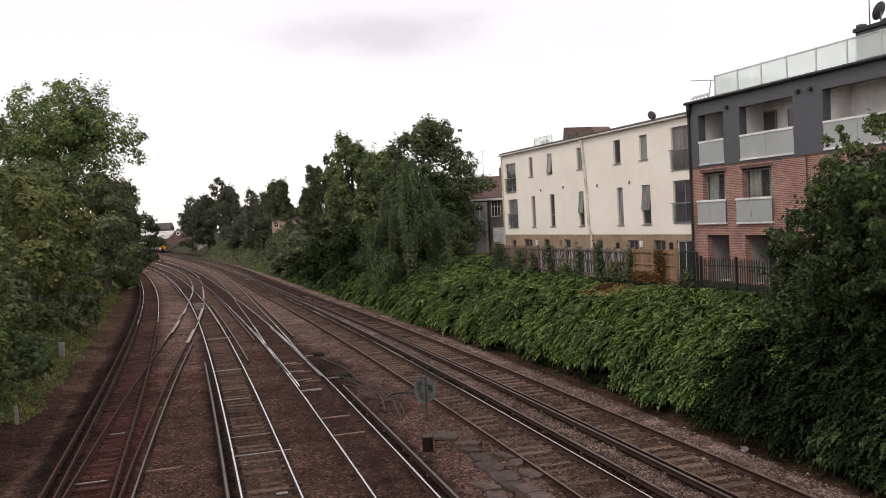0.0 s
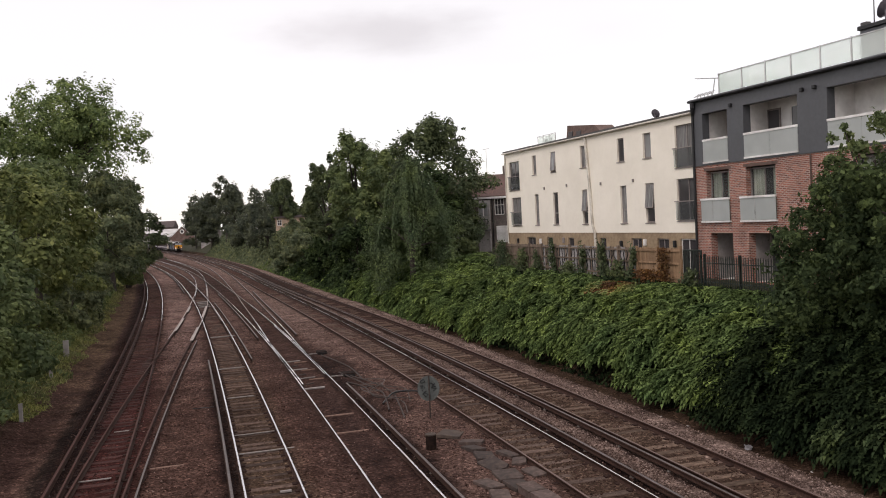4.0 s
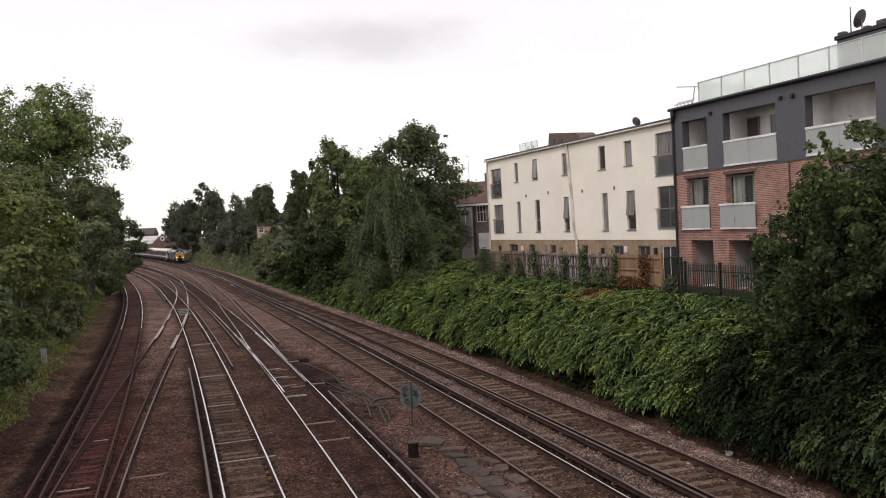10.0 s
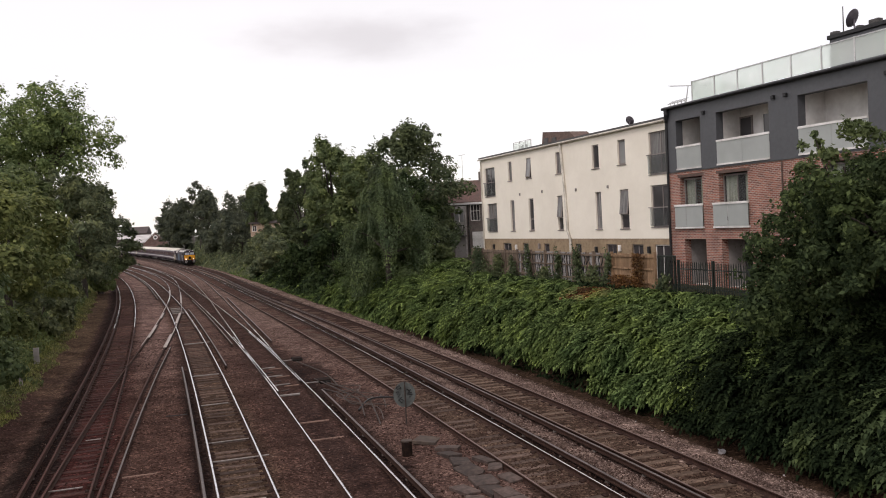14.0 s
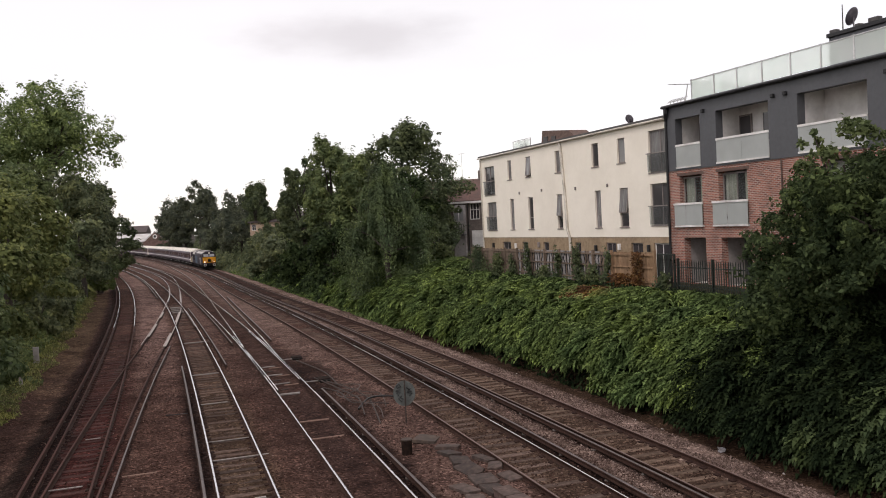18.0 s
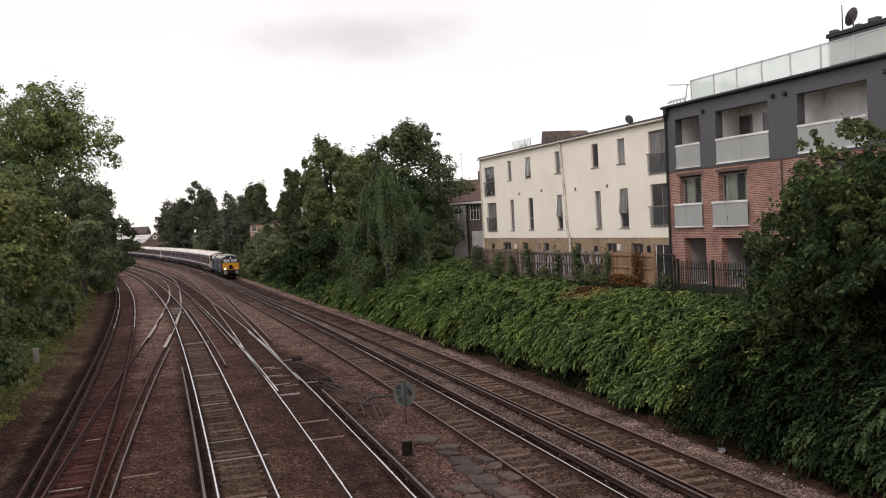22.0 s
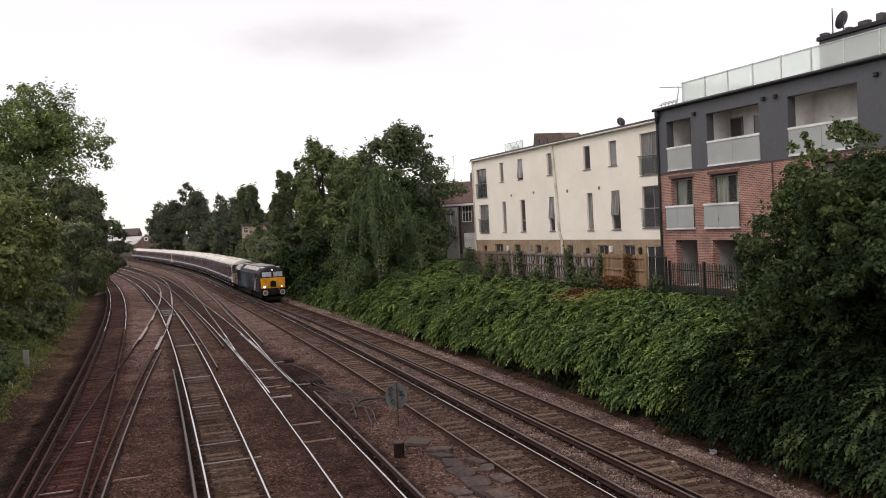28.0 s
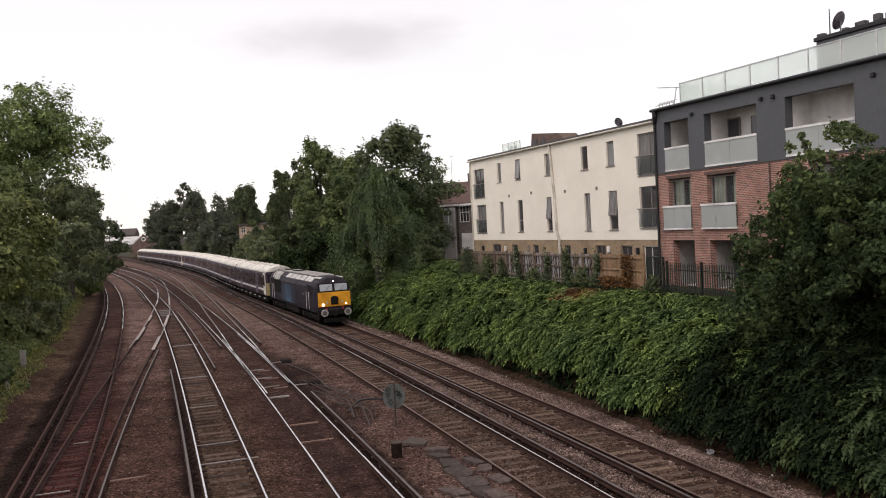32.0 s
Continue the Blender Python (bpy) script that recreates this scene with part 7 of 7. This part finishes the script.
M_DUCT = worn("pale_worn_steel", (0.2880, 0.2560, 0.2400), (0.2080, 0.1800, 0.1680), (0.3600, 0.3280, 0.3120), 10, 1.2, 0.55, 0.3)
M_DUCT_DIM = worn("pale_grey_cable", (0.076, 0.057, 0.050), (0.05, 0.038, 0.034), (0.115, 0.09, 0.08), 10, 1.2, 0.7)
M_RUSTDUCT = worn("rusty_pipe", (0.22, 0.135, 0.105), (0.15, 0.09, 0.07), (0.29, 0.19, 0.15), 10, 1.2, 0.75)


def at_line(y, d, z=-0.14, turn=0.0, rx=0.0, ry=0.0):
    x, w = on_line(y, d)
    return pose(x, w, z, rx, ry, heading(y) + turn)


def line_sign():
    t = thing("line_side_sign", at_line(30.3, -1.82, -0.25, -14), "round grey sign on a thin post with scrawled graffiti", "sign")
    bm = bmesh.new()
    rod(bm, (0.02, -0.075, 0), (0.02, -0.075, 1.66), 0.025, 0.025, 8)
    part("post", bm, M_CABLE, t)
    bm = bmesh.new()
    n = 18
    a = [bm.verts.new((0.40 * math.cos(2 * math.pi * k / n), -0.045, 1.17 + 0.46 * math.sin(2 * math.pi * k / n))) for k in range(n)]
    b = [bm.verts.new((v.co.x, -0.03, v.co.z)) for v in a]
    bm.faces.new(a)
    bm.faces.new(b[::-1])
    for k in range(n):
        bm.faces.new((a[k], b[k], b[(k + 1) % n], a[(k + 1) % n]))
    part("disc", bm, M_SIGN, t)
    strokes = [[(0.08, 1.52), (0.20, 1.44), (0.10, 1.34), (0.29, 1.31), (0.17, 1.22)], [(0.24, 1.50), (0.12, 1.40), (0.27, 1.38)], [(-0.28, 1.60), (-0.17, 1.66), (-0.12, 1.56), (-0.24, 1.52), (-0.29, 1.60)], [(-0.30, 1.42), (-0.18, 1.46), (-0.28, 1.34), (-0.13, 1.36), (-0.24, 1.24)], [(-0.08, 1.24), (-0.22, 1.14), (-0.10, 1.02), (-0.05, 1.12), (-0.18, 1.20)]]
    for s in strokes:
        bm = bmesh.new()
        tube(bm, [(x, -0.052, z - 0.15) for x, z in s], [0.024] * len(s), 5)
        part("graffiti_stroke", bm, M_BLACK, t)


def bin_stump():
    t = thing("metal_drum", at_line(26.5, -2.92, -0.2), "small dark metal drum with a rusty rim", "drum")
    bm = bmesh.new()
    rod(bm, (0, 0, 0), (0, 0, 0.50), 0.16, 0.17, 18)
    part("shell", bm, M_DRUM, t)
    bm = bmesh.new()
    rod(bm, (0, 0, 0.50), (0, 0, 0.535), 0.18, 0.175, 18)
    part("lid", bm, M_PLY, t, "rusty lid")


line_sign()
bin_stump()
LIDS = ((27.8, -1.85, 62, 1.15, 0.75, M_PLY), (26.6, -1.55, 58, 0.5, 0.75, M_CONCRETE), (25.9, -1.75, 14, 0.52, 0.72, M_CONCRETE), (25.0, -1.72, -9, 0.58, 0.85, M_CONCRETE), (24.1, -1.78, 12, 0.62, 0.9, M_CONCRETE),
        (23.1, -1.76, -5, 0.70, 0.95, M_CONCRETE), (22.2, -1.80, 9, 0.62, 0.75, M_CONCRETE), (24.9, -1.02, 20, 0.40, 0.75, M_CONCRETE), (24.1, -1.0, -24, 0.42, 0.6, M_CONCRETE),
        (23.0, -1.02, 11, 0.44, 0.7, M_CONCRETE), (22.6, -2.50, 16, 0.5, 0.85, M_CONCRETE), (21.6, -2.55, -12, 0.5, 0.95, M_CONCRETE), (20.5, -2.6, 12, 0.5, 0.9, M_CONCRETE))
for _y, _d, _t, _w, _h, _m in LIDS:
    _flat = _m is M_CONCRETE
    _s = thing("concrete_slab" if _flat else "wooden_board", at_line(_y, _d, -0.125 if _flat else -0.13, _t, RNG.uniform(-5, 5), RNG.uniform(-7, 7)), "broken grey trough lid lying askew on the ballast" if _flat else "flat brown board lying on the ballast", "slab" if _flat else "board", "trough lids" if _flat else "")
    # one corner broken off, edges worn
    bm = bmesh.new()
    u, v, c = _w / 2, _h / 2, RNG.uniform(0.08, 0.3) * _w if _flat else 0.03
    ring = [(-u, -v), (u - c, -v), (u, -v + c * 0.8), (u, v), (-u + 0.04, v + 0.02), (-u, v - 0.05)]
    lo = [bm.verts.new((p, q, -0.05)) for p, q in ring]
    mi = [bm.verts.new((p, q, 0.035)) for p, q in ring]
    hi = [bm.verts.new((p * 0.965, q * 0.975, 0.05)) for p, q in ring]
    bm.faces.new(lo[::-1])
    bm.faces.new(hi)
    for i in range(6):
        j = (i + 1) % 6
        bm.faces.new((lo[i], lo[j], mi[j], mi[i]))
        bm.faces.new((mi[i], mi[j], hi[j], hi[i]))
    part("plate", bm, _m, _s)


def cable_trough(y, d, turn, length):
    """A raised U-shaped length of concrete trough with its lid askew."""
    t = thing("cable_trough", at_line(y, d, -0.17, turn), "pinkish concrete cable trough standing out of the ballast", "cable trough", "cable troughs")
    part("side_wall", boxed(-0.24, -0.16, -length / 2, length / 2, 0, 0.20, 0.012), M_TROUGH, t)
    part("side_wall", boxed(0.16, 0.24, -length / 2, length / 2, 0, 0.20, 0.012), M_TROUGH, t)
    part("base", boxed(-0.16, 0.16, -length / 2, length / 2, 0, 0.05), M_TROUGH, t)
    part("lid", boxed(-0.25, 0.25, -length / 2 + 0.03, length * 0.02, 0.204, 0.25, 0.012), M_TROUGH, t, "worn trough lid")
    part("lid", boxed(-0.27, 0.23, length * 0.04, length / 2 + 0.05, 0.204, 0.25, 0.012), M_CONCRETE, t, "darker trough lid")


M_TROUGH = worn("pinkish_concrete", (0.105, 0.070, 0.062), (0.058, 0.038, 0.033), (0.155, 0.108, 0.096), 7, 1.6, 0.9)
cable_trough(21.1, -1.72, 4, 1.5)
cable_trough(19.5, -1.78, -2, 1.5)


def loose_cable(pts, r, label, mat=None):
    t = thing("loose_cable", Matrix(), label, "cable", "cables on the ballast")
    bm = bmesh.new()
    fine = []
    p = [Vector((*on_line(y, d), z)) for y, d, z in pts]
    for i in range(len(p) - 1):
        a, b, c, e = p[max(i - 1, 0)], p[i], p[i + 1], p[min(i + 2, len(p) - 1)]
        for k in range(6):
            u = k / 6
            fine.append(0.5 * ((2 * b) + (c - a) * u + (2 * a - 5 * b + 4 * c - e) * u * u + (3 * b - a - 3 * c + e) * u ** 3))
    fine.append(p[-1])
    tube(bm, fine, [r] * len(fine), 6)
    part("sheath", bm, mat or M_CABLE, t)


loose_cable([(40.5, -3.2, -0.1), (37.5, -2.9, 0.0), (35.5, -2.5, -0.08), (34.0, -2.6, 0.05), (32.0, -2.9, -0.1)], 0.03, "thick grey cable snaking over the ballast")
loose_cable([(39.5, -2.9, -0.1), (36.6, -2.5, 0.06), (34.8, -2.1, -0.05), (32.5, -2.4, 0.0), (30.5, -2.7, -0.1)], 0.028, "thick grey cable beside the polished track")
loose_cable([(38.0, -3.3, -0.1), (35.9, -3.0, 0.04), (34.2, -2.9, -0.05), (33.4, -2.3, 0.02), (33.3, -1.6, -0.08)], 0.026, "grey cable looping towards the next track")
loose_cable([(33.0, -2.9, -0.08), (33.9, -2.2, 0.1), (34.0, -1.3, 0.05), (33.6, -0.9, -0.1)], 0.04, "dark cable arched over the ballast", M_BLACK)
loose_cable([(37.0, -3.1, -0.1), (36.0, -2.2, 0.1), (35.2, -2.9, 0.0), (34.4, -2.0, 0.08), (33.6, -2.5, -0.1)], 0.022, "pale cable coiled loosely on the ballast", M_DUCT_DIM)
loose_cable([(38.4, -2.7, -0.1), (37.0, -1.9, 0.05), (35.4, -2.3, 0.12), (34.9, -1.5, 0.0), (33.0, -1.8, -0.1)], 0.022, "pale cable crossing the other cables", M_DUCT_DIM)
loose_cable([(36.6, -2.4, -0.1), (35.6, -3.2, 0.06), (34.0, -3.0, 0.1), (32.8, -2.2, 0.0), (31.2, -2.4, -0.1)], 0.02, "thin pale cable bent over the stones", M_DUCT_DIM)
loose_cable([(46.0, -3.1, -0.1), (43.0, -2.8, 0.0), (41.0, -2.5, -0.06), (38.0, -2.6, -0.05)], 0.03, "cable lying beside the points")
loose_cable([(23.2, -11.1, -0.1), (23.4, -10.6, 0.05), (22.8, -10.2, 0.0), (21.6, -10.1, -0.1)], 0.03, "dark cable end beside the siding", M_BLACK)
loose_cable([(36.0, -10.0, -0.1), (35.7, -9.7, -0.05), (35.9, -9.2, -0.1)], 0.02, "short cable beside the conductor rail", M_BLACK)


def cross_bar(y, d0, d1, label, mat, r=0.028, z=-0.13, skew=0.0):
    t = thing("cross_rod", Matrix(), label, "rod", "rods across the tracks")
    bm = bmesh.new()
    a, b = on_line(y, d0), on_line(y + skew, d1)
    rod(bm, (*a, z), (*b, z), r, r, 6)
    part("bar", bm, mat, t)


for _y, _a, _b, _m, _r in ((31.0, D2 - 0.7, D2 + 0.7, M_DUCT, 0.022), (28.6, D2 - 0.7, D2 + 1.1, M_DUCT, 0.025), (44.8, D2 - 0.7, D2 + 0.65, M_DUCT, 0.03), (37.4, D2 - 0.6, D2 + 0.5, M_DUCT, 0.025), (24.4, D2 + 0.2, D2 + 0.5, M_DUCT, 0.04),
                          (32.2, D3 - 0.7, D3 + 0.5, M_RUSTDUCT, 0.035), (29.6, D3 - 0.7, D3 + 0.5, M_RUSTDUCT, 0.035), (27.8, D1 - 0.5, D1 + 0.4, M_DUCT, 0.022), (28.2, -11.3, -10.3, M_RUSTDUCT, 0.03), (33.6, D1 + 0.0, D1 + 0.5, M_DUCT, 0.02),
                          (57.5, D2 - 0.6, D2 + 1.2, M_DUCT, 0.04)):
    cross_bar(_y, _a, _b, "thin worn rod lying across the track", _m, _r)
for _k in range(10):
    _y = 37.4 + 0.82 * _k + 0.2 * (_k % 3)
    cross_bar(_y, D3 - 0.62 + 0.28 * (_k % 3), D3 + 0.60 - 0.3 * ((_k + 1) % 3), "pale worn stretcher bar between the points rails", (M_DUCT, M_CABLE, M_RUSTDUCT)[_k % 3] if _k else M_DUCT, 0.05 if _k == 0 else 0.03, -0.1, 0.12 * (_k % 2))
for _k in range(4):
    cross_bar(79.5 + 1.7 * _k, D2 - 0.6, D2 + 0.5, "pale worn tie bar in the crossing", M_DUCT, 0.06, -0.1)


def small_post(y, d, h, w, mat, label, name="marker_post"):
    t = thing(name, at_line(y, d, float(ground_height(y, d)) - 0.05), label, "post", "line-side posts")
    part("post", boxed(-w / 2, w / 2, -w / 3, w / 3, 0, h, 0.01), mat, t)
    part("cap", boxed(-w / 2 - 0.01, w / 2 + 0.01, -w / 3 - 0.01, w / 3 + 0.01, h, h + 0.03), mat, t)


small_post(53.8, -16.9, 0.95, 0.30, M_OLDWHITE, "pale grey line-side plate in the grass")
small_post(37.0, -16.4, 0.75, 0.14, M_OLDWHITE, "white marker post in the verge")
small_post(46.5, -16.7, 0.45, 0.16, M_OLDWHITE, "low white marker in the grass")
small_post(132.0, -15.6, 0.9, 0.3, M_OLDWHITE, "white marker beside the siding")


def points_machine(y, d, label):
    t = thing("points_machine", at_line(y, d, -0.2), label, "points machine", "points machines")
    part("case", boxed(-0.25, 0.25, -0.5, 0.5, 0, 0.16, 0.03), M_UNDER, t)
    part("lid", boxed(-0.27, 0.27, -0.35, 0.35, 0.16, 0.2, 0.02), M_DRUM, t)
    part("drive_rod", boxed(-0.9, -0.25, -0.03, 0.03, 0.05, 0.10), M_DUCT, t)


points_machine(39.8, -2.9, "dark points machine beside the polished track")
points_machine(46.8, -2.95, "low dark points box beside the track")
M_SCRAP = worn("dull_plastic_scrap", (0.24, 0.225, 0.235), (0.16, 0.15, 0.16), (0.32, 0.30, 0.31), 12, 3, 0.6)


def litter(y, d, w, label, mat):
    """A crumpled sheet lying on the stones, with a little thickness."""
    t = thing("litter", at_line(y, d, float(ground_height(y, d)) + 0.035, RNG.uniform(40, 90)), label, "litter", "litter")
    bm = bmesh.new()
    g = [[bm.verts.new((w * (i / 5 - 0.5) * (1 - 0.25 * (j == 3)), w * 0.36 * (j / 3 - 0.5) + 0.1 * w * noise.noise(Vector((i * 0.7, y, 0))), 0.10 * w * (0.6 + noise.noise(Vector((i * 0.9, j * 1.1, y)))))) for j in range(4)] for i in range(6)]
    for i in range(5):
        for j in range(3):
            bm.faces.new((g[i][j], g[i + 1][j], g[i + 1][j + 1], g[i][j + 1]))
    back = bmesh.ops.extrude_face_region(bm, geom=bm.faces[:])
    for v in back["geom"]:
        if isinstance(v, bmesh.types.BMVert):
            v.co.z -= 0.012
    bmesh.ops.recalc_face_normals(bm, faces=bm.faces[:])
    part("scrap", bm, mat, t)


for _y, _d, _w, _lab, _m in ((22.75, 5.7, 0.55, "flat grey sheet of litter at the bank foot", M_SCRAP), (20.3, 5.75, 0.14, "small white litter at the bank foot", M_OLDWHITE), (55.0, 5.6, 0.2, "white litter at the bank foot", M_OLDWHITE), (52.6, 5.7, 0.14, "white scrap at the bank foot", M_OLDWHITE),
                             (36.8, 5.55, 0.15, "pale litter near the undergrowth", M_OLDWHITE), (25.6, 5.6, 0.12, "white scrap beside the undergrowth", M_OLDWHITE), (27.0, 5.5, 0.10, "small pale scrap on the stones", M_OLDWHITE)):
    litter(_y, _d, _w, _lab, _m)


# worn crossing pieces and guard rails where the lines meet
def guard_rail(d_of, off, y0, y1, label, head):
    t = thing("guard_rail", Matrix(), label, "rail", "guard rails")
    me = sweep(RAIL_SECTION, RAIL_TOPS, lambda y: d_of(y) + off, y0, y1, 1.0)
    part("rail", me, [M_RAIL, head], t)


M_CROSSING = worn("pale_worn_crossing", (0.44, 0.37, 0.34), (0.24, 0.195, 0.18), (0.60, 0.53, 0.50), 8, 0.9, 0.55, 0.35)
guard_rail(crossover, GAUGE / 2 + 0.34, 16, 56, "dull conductor rail along the crossover", M_THIRD)
guard_rail(crossover, -GAUGE / 2 - 0.07, 58, 104, "pale worn rail through the crossing", M_CROSSING)
guard_rail(crossover, GAUGE / 2 + 0.07, 58, 106, "pale worn rail through the crossing", M_CROSSING)
CASTING = [(-0.12, -0.06), (-0.11, 0.005), (0.11, 0.005), (0.12, -0.06), (0.12, -0.12), (-0.12, -0.12)]


def crossing_casting(d_of, off, y0, y1, label):
    t = thing("rail_crossing", Matrix(), label, "rail crossing", "rail crossings")
    part("casting", sweep(CASTING, (1,), lambda y: d_of(y) + off, y0, y1, 1.0), [M_RAIL, M_CROSSING], t)


crossing_casting(crossover, -GAUGE / 2, 62, 70, "pale worn cast crossing where the lines meet")
crossing_casting(crossover, -GAUGE / 2, 75, 80, "pale worn cast crossing where the lines meet")
crossing_casting(crossover, GAUGE / 2, 56, 63, "pale worn cast crossing where the lines meet")
crossing_casting(crossover, GAUGE / 2, 70, 79, "pale worn cast crossing where the lines meet")
crossing_casting(crossover, GAUGE / 2, 90, 102, "pale worn cast crossing beyond the junction")
crossing_casting(crossover, -GAUGE / 2, 102, 112, "pale worn cast crossing beyond the junction")
guard_rail(running, GAUGE / 2 - 0.09, 66, 80, "guard rail inside the running rail", M_RAIL_DULL)
guard_rail(running, -GAUGE / 2 + 0.09, 84, 98, "guard rail near the crossing", M_RAIL_DULL)
guard_rail(polished, -GAUGE / 2 + 0.12 , 38, 58, "polished switch blade of the points", M_RAIL_TOP)
guard_rail(polished, GAUGE / 2 - 0.10, 40, 60, "polished switch blade beside the stock rail", M_RAIL_TOP)


motions()
